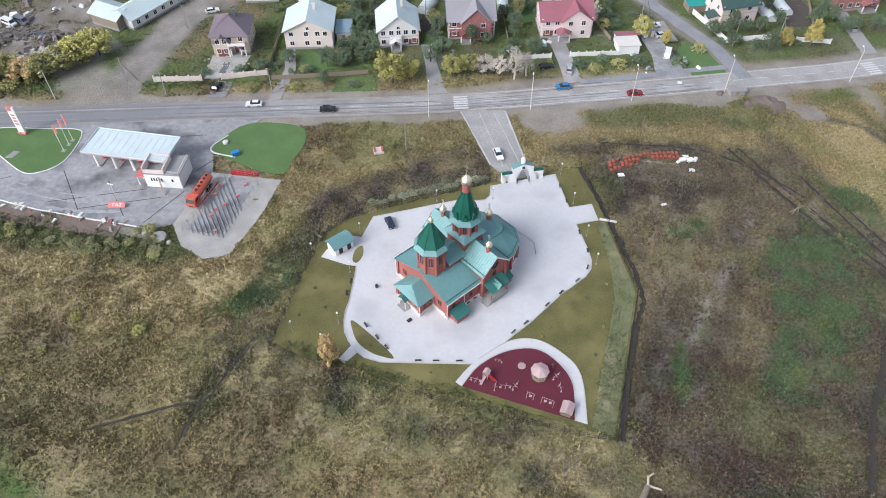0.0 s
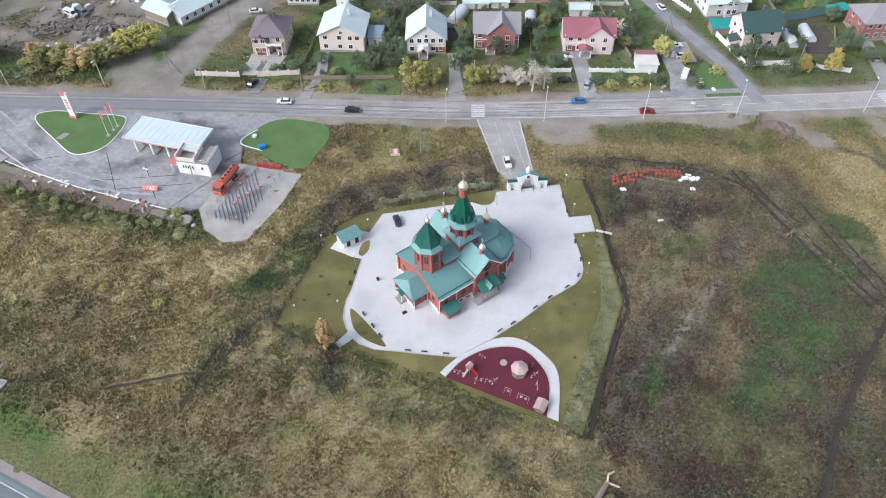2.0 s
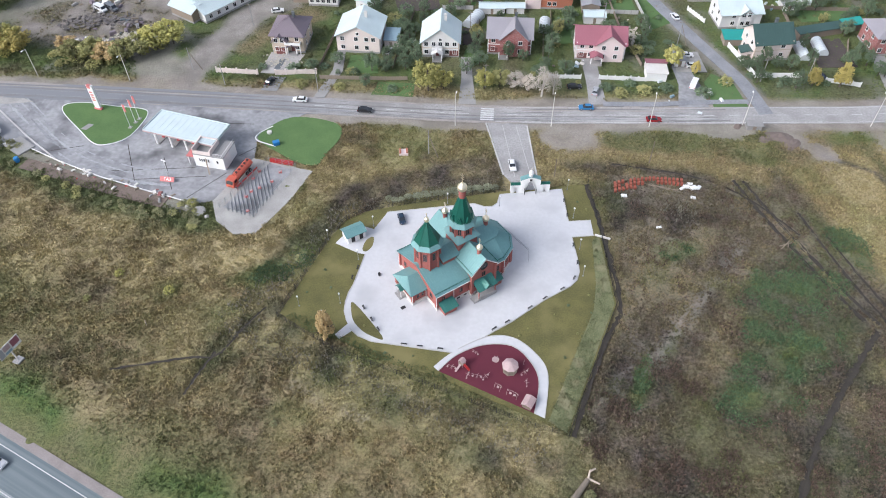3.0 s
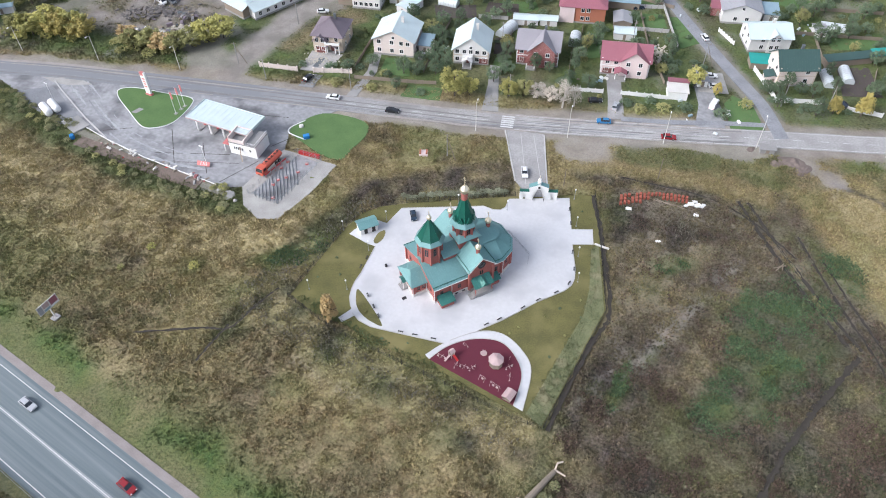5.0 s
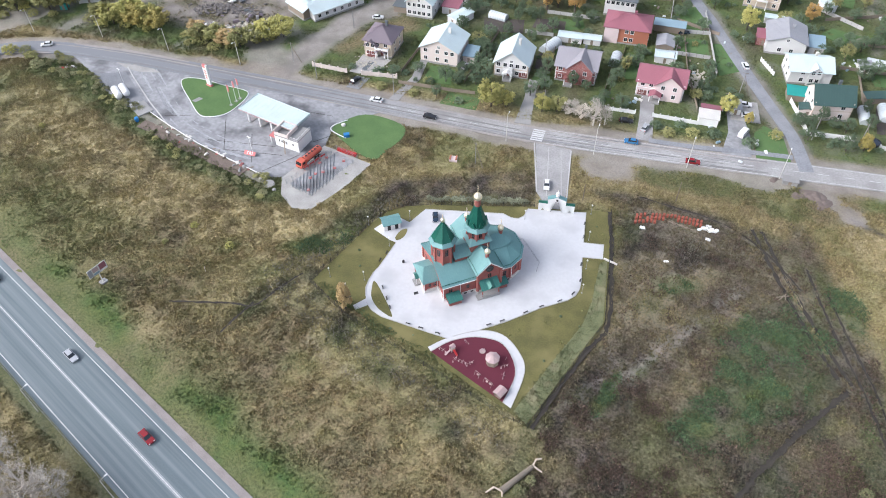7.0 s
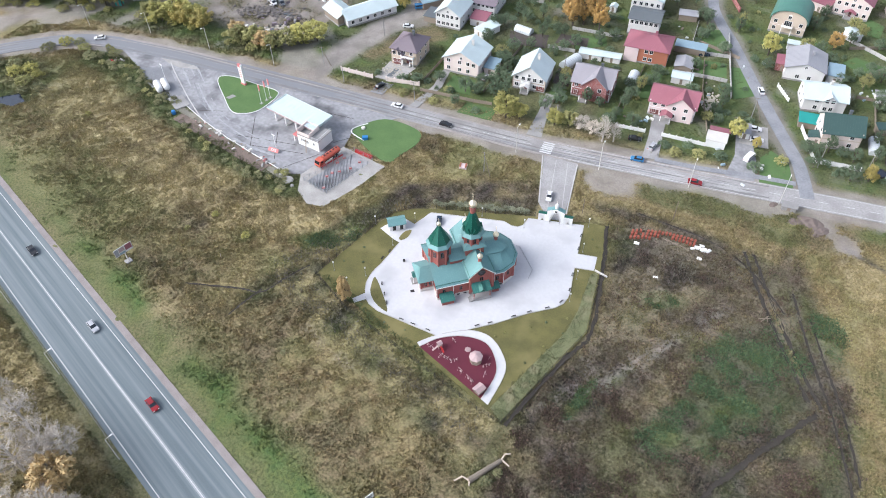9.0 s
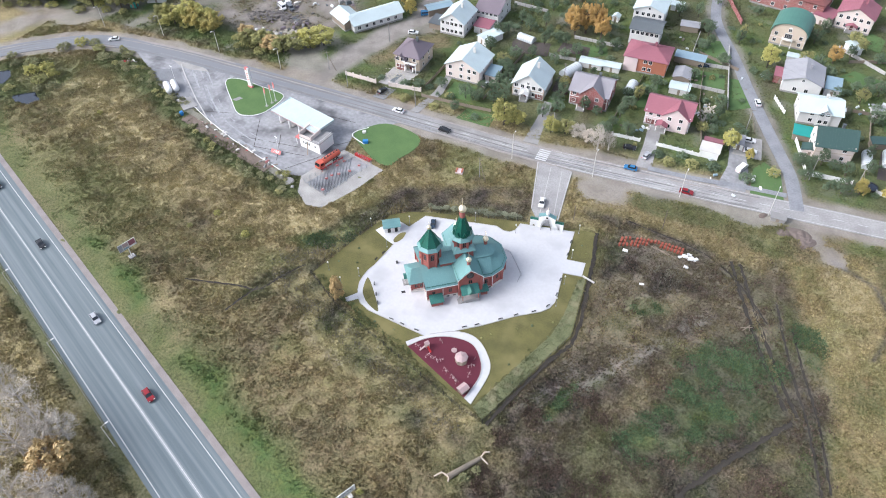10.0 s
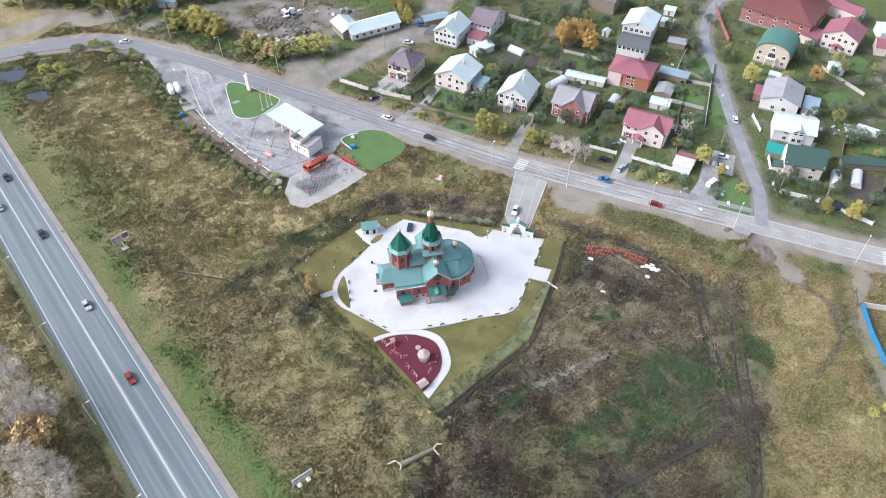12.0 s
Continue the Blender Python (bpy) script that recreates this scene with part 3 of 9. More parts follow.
    soil = up(soil, stroke(x, y, [(70, 161), (84, 161), (90, 158), (94, 153)], 3.4, 4, 1.6), 0.75)
    soil = up(soil, stroke(x, y, [(114, 163), (116, 150), (121, 136), (132, 112)], 2.4, 3, 0.8), 0.55)
    soil = up(soil, stroke(x, y, [(-235, 118), (-222, 150), (-205, 163), (-195, 180)], 6, 5), 0.8)
    soil = up(soil, stroke(x, y, [(-205, 158), (-260, 160), (-320, 150)], 5, 5), 0.7)
    soil = up(soil, stroke(x, y, [(-180, 165), (-170, 185), (-140, 230)], 5, 5), 0.6)
    for line, hw, v in (([(40.5, 76), (47, 80), (51, 88), (60, 102), (71, 118.5)], 1.9, 0.46), ([(-14, 61.5), (-11, 60.5)], 0.8, 0.45), ([(-26, 66), (-18, 62)], 1.2, 0.25), ([(41, 93), (44, 84), (38, 70)], 1.6, 0.25), ([(50, 121), (58, 123)], 3, 0.22)):
        soil = up(soil, stroke(x, y, line, hw, 2.5, 0.6), v)
    for k, line in enumerate(TRACKS):
        if k in WHEELS:
            w = stroke(x, y, line, 0.7, 1.2, 0.25); straw = up(straw, w, 0.05); green *= 1 - 0.8 * w; pale *= 1 - w
    w = stroke(x, y, [(78, 128), (83, 118.6), (90.3, 104.4), (94.4, 97.2)], 0.25, 0.9, 0.25); pale = up(pale, w, 0.3); straw = up(straw, w, 0.85)
    return np.clip(straw, 0, 1), np.clip(green, 0, 1), np.clip(soil, 0, 1), np.clip(pale, 0, 1)


WHEELS = (0, 1, 3, 7, 8, 9)   # tracks that are wheel marks; the others are ditches
TRACKS = [[(70.7, 140.2), (77.8, 124.7), (86.3, 108), (93, 96.5)], [(73.2, 140.2), (80.3, 124.7), (88.8, 108), (95.5, 96.5)], [(94.8, 94.8), (89, 86.2), (83.3, 77.9), (79, 70.6), (75.7, 64.7), (70, 52)],
          [(85, 130), (87.9, 121.4), (92.9, 107.7), (98.0, 95.7), (103.4, 78.9), (107, 62)],
          [(-65, 64.9), (-50.5, 69.5), (-44, 71.1), (-41, 78), (-37.5, 84.8)], [(-44.6, 71.9), (-46.2, 66.5), (-47.5, 61.0)],
          [(33.0, 134), (36.9, 117), (40.4, 95), (36.6, 83.6), (30.4, 61.6)], [(40, 143), (62, 140), (74, 133), (84, 122)],
          [(90.3, 122.8), (95.4, 109.2), (100.4, 97.1), (105.3, 80)], [(96, 153), (108, 148), (114, 136), (110, 122)]]
PONDS = [[(-209, 108), (-204, 114.5), (-199, 118), (-195, 114), (-193.6, 109.8), (-199, 105.5)], [(-185, 105.4), (-179, 111.6), (-172.5, 108.5), (-175, 104.2), (-180, 103.6)]]


def ground_height(x, y):
    z = (vnoise(x, y, 4.0, 11) - 0.5) * 0.22 + (vnoise(x, y, 1.7, 12) - 0.5) * 0.16
    flat = (inside(x, y, PAVE) | inside(x, y, GAS) | inside(x, y, FENCE) | (dist_line(x, y, ROAD) < 5.5) | ((hw_off(x, y) < 2) & (hw_off(x, y) > -16)))
    z = np.where(flat, -0.12, z - 0.08)
    for p in PONDS:
        z = np.where(inside(x, y, p), -0.7, z)
    for k in (2, 4, 5, 6):
        z -= np.clip(1.3 - dist_line(x, y, TRACKS[k]), 0, 1) * 0.5
    return z


COVER_GRID = []


def cover_at(x, y):
    """The cover shares read back from the ground sheet."""
    g = COVER_GRID[0]
    u, v = np.clip(x + 250, 0, 399.99), np.clip(y + 12, 0, 341.99)
    i, j = u.astype(int), v.astype(int)
    f, h = (u - i)[:, None], (v - j)[:, None]
    return ((g[j, i] * (1 - f) + g[j, i + 1] * f) * (1 - h) + (g[j + 1, i] * (1 - f) + g[j + 1, i + 1] * f) * h).T


def build_ground():
    gx = np.concatenate([[-4000, -1500, -700, -450, -330, -280], np.arange(-250, 150.1, 1.0), [170, 200, 260, 400, 800, 1500, 4000]])
    gy = np.concatenate([[-4000, -1500, -600, -200, -100, -50, -25], np.arange(-12, 330.1, 1.0), [345, 370, 420, 520, 800, 1500, 4000]])
    X, Y = np.meshgrid(gx, gy)
    x, y = X.ravel(), Y.ravel()
    z = ground_height(x, y)
    nx, ny = len(gx), len(gy)
    i = np.arange(nx * ny).reshape(ny, nx)
    q = np.stack([i[:-1, :-1], i[:-1, 1:], i[1:, 1:], i[1:, :-1]], -1).reshape(-1, 4)
    me = bpy.data.meshes.new("ground")
    me.vertices.add(len(x)); me.vertices.foreach_set("co", np.stack([x, y, z], -1).astype(np.float32).ravel())
    me.loops.add(q.size); me.loops.foreach_set("vertex_index", q.ravel())
    me.polygons.add(len(q)); me.polygons.foreach_set("loop_start", np.arange(0, q.size, 4))
    me.update(calc_edges=True)
    at = me.color_attributes.new("cover", "FLOAT_COLOR", "POINT")
    shares = np.stack(cover(x, y), -1)
    at.data.foreach_set("color", shares.astype(np.float32).ravel())
    COVER_GRID.append(shares.reshape(ny, nx, 4)[7:350, 6:407])   # the even part of the sheet, one value a metre
    me.materials.append(GROUND)
    tagged(new("ground", me), "dry autumn fields of straw, dead weeds and green patches", "ground", kind="structure")


build_ground()


def build_tufts(name, label, xs, ys, n, seed, keep, size, height, material=None):
    """One mesh of many small grass and weed clumps, each of crossed pointed blades."""
    r = np.random.RandomState(seed)
    x, y = r.uniform(*xs, n), r.uniform(*ys, n)
    k = keep(x, y) * np.clip(0.25 + 1.6 * vnoise(x, y, 1.5, 23), 0, 1) > r.rand(n)
    x, y = x[k], y[k]
    n = len(x)
    st, gr, so, pa = cover_at(x, y)
    k = so < 0.35 + 0.2 * r.rand(n)
    x, y, st, gr, so, pa = x[k], y[k], st[k], gr[k], so[k], pa[k]
    n = len(x)
    clump = vnoise(x, y, 1.5, 23)
    st, gr = np.clip(st + (clump - 0.5) * 0.45 * (st > 0.02), 0, 1), np.clip(gr + (vnoise(x, y, 2.1, 24) - 0.5) * 0.4 * (gr > 0.05), 0, 1)
    s = size * (0.5 + r.rand(n)) * (0.6 + 0.8 * vnoise(x, y, 6, 21))
    hgt = height * (0.4 + r.rand(n)) * (0.45 + 0.7 * vnoise(x, y, 9, 22)) * (0.5 + 1.0 * clump)
    B = 3
    co = np.zeros((n, B, 3, 3), np.float32)
    for b in range(B):
        a = r.rand(n) * 6.283
        ca, sa = np.cos(a), np.sin(a)
        ox, oy = (r.rand(n) - 0.5) * s, (r.rand(n) - 0.5) * s
        w = s * 0.35
        lx, ly = (r.rand(n) - 0.5) * s * 1.2, (r.rand(n) - 0.5) * s * 1.2
        co[:, b, 0] = np.stack([x + ox - ca * w, y + oy - sa * w, np.full(n, -0.12)], -1)
        co[:, b, 1] = np.stack([x + ox + ca * w, y + oy + sa * w, np.full(n, -0.12)], -1)
        co[:, b, 2] = np.stack([x + ox + lx, y + oy + ly, hgt * (0.6 + 0.5 * r.rand(n))], -1)
    N = n * B * 3
    me = bpy.data.meshes.new(name)
    me.vertices.add(N); me.vertices.foreach_set("co", co.ravel())
    me.loops.add(N); me.loops.foreach_set("vertex_index", np.arange(N))
    me.polygons.add(N // 3); me.polygons.foreach_set("loop_start", np.arange(0, N, 3))
    me.update(calc_edges=True)
    at = me.color_attributes.new("cover", "FLOAT_COLOR", "POINT")
    col = np.repeat(np.stack([st, gr, so * 0, pa], -1).astype(np.float32), B * 3, axis=0)
    at.data.foreach_set("color", col.ravel())
    me.materials.append(material or TUFT)
    return tagged(new(name, me), label, "grass", kind="stuff")


def wild(x, y):
    o = hw_off(x, y)
    bad = inside(x, y, LAWN_EDGE) | inside(x, y, GAS) | inside(x, y, GRAVEL_LOT) | (dist_line(x, y, ROAD) < 7) | ((o < 3) & (o > -17))
    for p in PONDS:
        bad |= inside(x, y, p)
    bad |= inside(x, y, DRIVE) | inside(x, y, NLAWN)
    for k, line in enumerate(TRACKS):
        bad |= dist_line(x, y, line) + (vnoise(x, y, 1.3, 41) - 0.5) * 0.7 < (0.5 if k in WHEELS else 0.7)
    return np.where(bad, 0.0, np.where(y > 168 + 0.06 * x, 0.45, np.where(o > -1, np.clip((o - 8 + wob(x, y)) / 11, 0, 1), 1.0)))


PAVED = []   # drives and yards, kept free of grass


def village_wild(x, y):
    bad = (y < 170 + 0.06 * x) | (dist_line(x, y, SIDE) < 3) | (dist_line(x, y, DIRT) < 5) | (dist_line(x, y, ROAD) < 7)
    for p in PAVED:
        bad |= inside(x, y, p)
    return np.where(bad, 0.0, 1.0)


def belts(x, y):
    d = np.minimum(dist_line(x, y, [(-45, 84), (-36, 92), (-32, 104), (-27, 116), (-14, 124), (8, 132)]) / 5, dist_line(x, y, [(-42, 79), (-22, 71.5), (0, 64), (22, 58)]) / 6)
    d = np.minimum(d, dist_line(x, y, [(56, 128), (80, 118), (92, 122)]) / 6)
    ok = (dist_line(x, y, FENCE) > 0.3) & ~inside(x, y, PAVE)
    inner = inside(x, y, FENCE) & (x < 32)
    return np.where(ok & ~inner, np.clip(1.1 - d * 1.3, 0, 1) * 0.4, 0.0)


DRIVE = [(4.6, 158), (17.4, 158), (21.2, 136.5), (21.0, 129.6), (12.0, 128.6), (11.0, 134.9)]
SEED = mat("seed_heads", (0.27, 0.25, 0.205), (0.17, 0.16, 0.125), rough=0.95, s1=0.3, s2=3, bump=0)
build_tufts("field_grass", "tall dry grass and dead weeds over the fields", (-215, 135), (-8, 172), 520000, 3, wild, 0.5, 0.42)
build_tufts("seed_heads", "pale dry seed heads in the weed belts", (-60, 60), (50, 150), 120000, 6, belts, 0.3, 0.75, SEED)


def leafy(x, y):
    """Leafy green weeds of the damp patch and small stands round it."""
    w = np.maximum(area(x, y, DAMP, 6, 2.2), np.maximum(spot(x, y, 53.5, 112.5, 4, 2.4, 20), spot(x, y, 44.3, 76, 1.5, 5.5, -14)))
    w = np.maximum(w, np.maximum(spot(x, y, 94.5, 118, 5, 6, 30), spot(x, y, -37, 96.5, 7, 3, 35)))
    return w * np.clip((vnoise(x, y, 3.0, 51) - 0.3) * 2.2, 0, 1)


def dock(x, y):
    """Stands of tall brown dock in the dark field."""
    w = area(x, y, DARK_FIELD, 5) * np.clip(1.0 - (y - 76) / 16, 0.22, 1.0) * (1 - area(x, y, DAMP, 6, 2.2))
    return w * wild(x, y) * np.clip((vnoise(x, y, 5.0, 52) - 0.5) * 3.0, 0, 1) * np.clip((vnoise(x, y, 1.6, 53) - 0.2) * 2, 0, 1)


def verge(x, y):
    o = hw_off(x, y)
    return np.where((o > 4) & (o < 16), 0.8, 0.0) * np.clip(vnoise(x, y, 2.5, 54) * 1.5, 0, 1)


LEAFY = leaf_mat("leafy_weeds", (0.045, 0.085, 0.042), (0.135, 0.195, 0.095))
DOCK = leaf_mat("brown_dock", (0.035, 0.028, 0.024), (0.17, 0.118, 0.09))
VERGE = mat("verge_grass", (0.10, 0.142, 0.044), (0.08, 0.112, 0.036), rough=0.9, s1=0.15, s2=2, bump=0)
build_tufts("leafy_weeds", "dark green leafy weeds in the damp patch", (-46, 110), (68, 126), 240000, 7, leafy, 0.6, 0.35, LEAFY)
build_tufts("brown_dock", "stands of brown dock in the dead weeds", (32, 108), (20, 145), 260000, 8, dock, 0.45, 0.45, DOCK)
build_tufts("verge_grass", "short grass of the highway verge", (-215, 60), (0, 125), 150000, 9, verge, 0.28, 0.06, VERGE)

def strip(x, y):
    return area(x, y, [(36.0, 116.0), (39.2, 95.2), (35.6, 83.8), (29.2, 62.2), (25.6, 64.4), (30.6, 80.5), (34.6, 93.0), (35.2, 101), (34.4, 114)], 1.0, 0.15)


build_tufts("strip_grass", "tall pale grass along the fence of the church yard", (24, 40), (61, 117), 16000, 12, strip, 0.3, 0.28, ROUGHGRASS)

def yard_weeds(x, y):
    return np.where(inside(x, y, LAWN_EDGE) & ~inside(x, y, PAVE), stroke(x, y, [(-30, 82), (-17, 77), (-4, 73), (6, 69.5)], 1.6, 2.0, 0.5), 0.0)


YARDWEED = mat("yard_weeds", (0.12, 0.15, 0.062), (0.07, 0.095, 0.042), rough=0.9, s1=0.5, s2=3, bump=0)
build_tufts("yard_weeds", "green weeds along the edge of the church lawn", (-32, 10), (66, 84), 16000, 14, yard_weeds, 0.45, 0.35, YARDWEED)

# ---- roads and paved areas ----
RUT = mat("dark_earth", (0.032, 0.028, 0.023), (0.055, 0.047, 0.038), rough=0.95, s1=0.5, s2=3, bump=0.5)
pad("filling_station_ground", GAS, 0.03, LOT, "stained grey asphalt of the filling station", category="asphalt")
pad("gravel_lot", GRAVEL_LOT, 0.05, GRAVEL, "pale gravel lot beside the filling station", category="gravel")
ribbon("road", ROAD, -3.9, 3.9, 0.06, ASPHALT, "worn grey two-lane village road")
ribbon("side_road", SIDE, -2.1, 2.1, 0.075, LANE, "narrow grey asphalt lane between the houses")


def ditch(line, half, seed):
    """A dark, uneven strip of bare earth at the bottom of a ditch."""
    pts = curve_pts(line, n=14)
    rr = random.Random(seed)
    a, b = offset_line(pts, 1.0), offset_line(pts, -1.0)
    bm = bmesh.new()
    rows = []
    for p, q, r in zip(pts, a, b):
        w0, w1 = half * rr.uniform(0.35, 1.4), half * rr.uniform(0.35, 1.4)
        rows.append([bm.verts.new((p[0] + (q[0] - p[0]) * w0, p[1] + (q[1] - p[1]) * w0, 0.05)), bm.verts.new((p[0], p[1], -0.02)), bm.verts.new((p[0] + (r[0] - p[0]) * w1, p[1] + (r[1] - p[1]) * w1, 0.05))])
    for u, v in zip(rows, rows[1:]):
        bm.faces.new((u[0], u[1], v[1], v[0])); bm.faces.new((u[1], u[2], v[2], v[1]))
    tagged(part("ditch_bed", bm, RUT), "dark wet earth of a ditch or wheel rut", "ditch", kind="structure")


for k in (0, 1, 2, 3, 4, 5, 6, 7, 8):
    ditch(TRACKS[k], {0: 0.5, 1: 0.5, 2: 0.75, 3: 0.34, 6: 0.6, 8: 0.34}.get(k, 0.3), k)
ribbon("footway", curve_pts([(38, 169.4), (52, 170.9), (66, 173.6), (80, 175.6)], n=5), -1.0, 1.0, 0.1, LANE, "pale asphalt footway beside the village road")
ribbon("highway", HW, -14.6, 1.5, 0.05, HIGHWAY, "smooth blue-grey highway asphalt")
ribbon("highway_shoulder", HW, 1.5, 3.2, 0.03, SHOULDER, "brown gravel shoulder of the highway")
pad("driveway", [(5.2, 157), (16.6, 157), (19.8, 136.5), (19.8, 130.4), (16.4, 129.6), (11.7, 134.9)], 0.052, ASPHALT, "grey asphalt driveway to the church gate")
pad("yard_lawn", LAWN_EDGE, -0.02, LAWN, "olive autumn lawn of the church yard", category="lawn")
pad("rough_strip", [(36.0, 116.0), (39.2, 95.2), (35.6, 83.8), (29.2, 62.2), (25.6, 64.4), (30.6, 80.5), (34.6, 93.0), (35.2, 101), (34.4, 114)], 0.0, ROUGHGRASS, "pale tall dry grass strip along the fence", category="grass")
pad("pavement", PAVE, 0.06, PAVING, "pale concrete paving round the church", category="paving")


# ---- church ----
_cache = {}


def shared(key, name, build, material, parent, m, label=""):
    """An object on a mesh that alike pieces share."""
    if key not in _cache:
        bm = bmesh.new(); build(bm)
        bmesh.ops.recalc_face_normals(bm, faces=bm.faces)
        me = bpy.data.meshes.new(name); bm.to_mesh(me); bm.free(); me.materials.append(material)
        _cache[key] = me
    ob = new(name, _cache[key])
    ob.parent = parent
    ob.matrix_basis = m
    if label:
        ob["label"] = label
    return ob


def window(parent, x, y, z, w, h, turn=0, frame_m=None, arched=False, bars=2):
    """A window whose sill middle is at x, y, z in an outer wall that faces -y at turn 0: frame with bars, and its panes."""
    fm = frame_m or WHITE
    def fr(bm):
        t = 0.11
        box(bm, -w / 2 - t, -w / 2, -0.07, 0.05, 0, h); box(bm, w / 2, w / 2 + t, -0.07, 0.05, 0, h)
        box(bm, -w / 2 - t, w / 2 + t, -0.07, 0.05, h, h + t); box(bm, -w / 2 - t - 0.05, w / 2 + t + 0.05, -0.14, 0.05, -t, 0)
        for k in range(1, bars):
            box(bm, -w / 2 + w * k / bars - 0.03, -w / 2 + w * k / bars + 0.03, -0.05, 0.03, 0, h)
        if arched:
            prism_y(bm, [(w / 2 * math.cos(a), h + t + w / 2 * math.sin(a)) for a in [math.pi * i / 6 for i in range(7)]], -0.06, 0.05)
    f = shared(("wf", w, h, fm.name, arched, bars), "window", fr, fm, parent, pose(x, y, z, 0, 0, turn))
    shared(("wp", w, h), "pane", lambda bm: box(bm, -w / 2, w / 2, -0.03, 0.02, 0, h), PANE, f, Matrix())
    return f


def prism_y(bm, poly, y0, y1):
    """A prism over a polygon of (x, z) corners, from y0 to y1."""
    a = [bm.verts.new((x, y0, z)) for x, z in poly]
    b = [bm.verts.new((x, y1, z)) for x, z in poly]
    bm.faces.new(a); bm.faces.new(b[::-1])
    for i in range(len(a)):
        j = (i + 1) % len(a)
        bm.faces.new((a[i], b[i], b[j], a[j]))


def prism_x(bm, poly, x0, x1):
    """A prism over a polygon of (y, z) corners, from x0 to x1."""
    a = [bm.verts.new((x0, y, z)) for y, z in poly]
    b = [bm.verts.new((x1, y, z)) for y, z in poly]
    bm.faces.new(a); bm.faces.new(b[::-1])
    for i in range(len(a)):
        j = (i + 1) % len(a)
        bm.faces.new((a[i], b[i], b[j], a[j]))


split_seams = [False]


def roof_plane(bm, e0, e1, r1, r0, step=0.55, t=0.14, rib=0.05):
    """A sheet-metal roof plane from the eave e0-e1 up to the ridge r0-r1, with standing seams."""
    e0, e1, r0, r1 = map(Vector, (e0, e1, r0, r1))
    pts = [e0, e1, r1, r0] if (r1 - r0).length > 0.02 else [e0, e1, r1]
    slab(bm, [tuple(p) for p in pts], t)
    n = max(2, int(max((e1 - e0).length, (r1 - r0).length) / step))
    nrm = (e1 - e0).cross(r0 - e0)
    if nrm.length < 1e-6:
        nrm = (e1 - e0).cross(r1 - e0)
    nrm.normalize()
    if nrm.z < 0:
        nrm = -nrm
    al = (e1 - e0).normalized() * 0.025
    for k in range(n + 1):
        f = k / n
        a, b = e0.lerp(e1, f), r0.lerp(r1, f)
        if (r1 - r0).length < 0.02 and k % 2 and n > 6:
            b = a.lerp(b, 0.6)
        q = [a - al, a + al, b + al, b - al]
        if split_seams[0]:
            SEAMS.append((q, nrm * rib))
            continue
        lo = [bm.verts.new(p) for p in q]; hi = [bm.verts.new(p + nrm * rib) for p in q]
        bm.faces.new(hi)
        for i in range(4):
            j = (i + 1) % 4
            bm.faces.new((lo[i], lo[j], hi[j], hi[i]))


def onion(bm, r, z):
    """An onion dome of radius r whose foot is at z."""
    prof = [(0.62, 0), (0.72, 0.1), (0.9, 0.3), (1.0, 0.6), (0.97, 0.9), (0.82, 1.2), (0.58, 1.45), (0.34, 1.68), (0.17, 1.92), (0.07, 2.2)]
    lathe(bm, [(a * r, z + b * r) for a, b in prof], 20)


def cross_bars(bm, z, h):
    box(bm, -0.04, 0.04, -0.04, 0.04, z, z + h)
    box(bm, -0.04, 0.04, -h * 0.27, h * 0.27, z + h * 0.62, z + h * 0.69)
    box(bm, -0.04, 0.04, -h * 0.15, h * 0.15, z + h * 0.8, z + h * 0.86)
    box(bm, -0.04, 0.04, -h * 0.17, h * 0.17, z + h * 0.36, z + h * 0.42)


def eight(r, turn=22.5):
    return [(r * math.cos(radians(turn + 45 * k)), r * math.sin(radians(turn + 45 * k))) for k in range(8)]


def cupola(parent, x, y, z, r):
    bm = bmesh.new(); lathe(bm, [(r * 0.62, z - 1.0), (r * 0.62, z + 0.9), (r * 0.75, z + 0.95), (r * 0.75, z + 1.1)], 12, 0, 0)
    d = part("drum", bm, BRICK, parent); d.matrix_basis = pose(x, y, 0)
    bm = bmesh.new(); onion(bm, r, z + 1.1)
    o = part("onion_dome", bm, GOLD, d, "gilded onion dome")
    bm = bmesh.new(); cross_bars(bm, z + 1.1 + r * 2.1, r * 2.0)
    part("cross", bm, GOLD, d)


def snow_guard(parent, a, b):
    """Two rails on brackets along an eave."""
    a, b = Vector(a), Vector(b)
    bm = bmesh.new()
    for z in (0.14, 0.3):
        rod(bm, a + Vector((0, 0, z)), b + Vector((0, 0, z)), 0.035, n=4)
    n = max(2, int((b - a).length / 0.9))
    for k in range(n + 1):
        p = a.lerp(b, k / n); box(bm, p.x - 0.05, p.x + 0.05, p.y - 0.05, p.y + 0.05, p.z - 0.1, p.z + 0.34)
    part("snow_guard", bm, TENT, parent, "dark green snow guard rail")


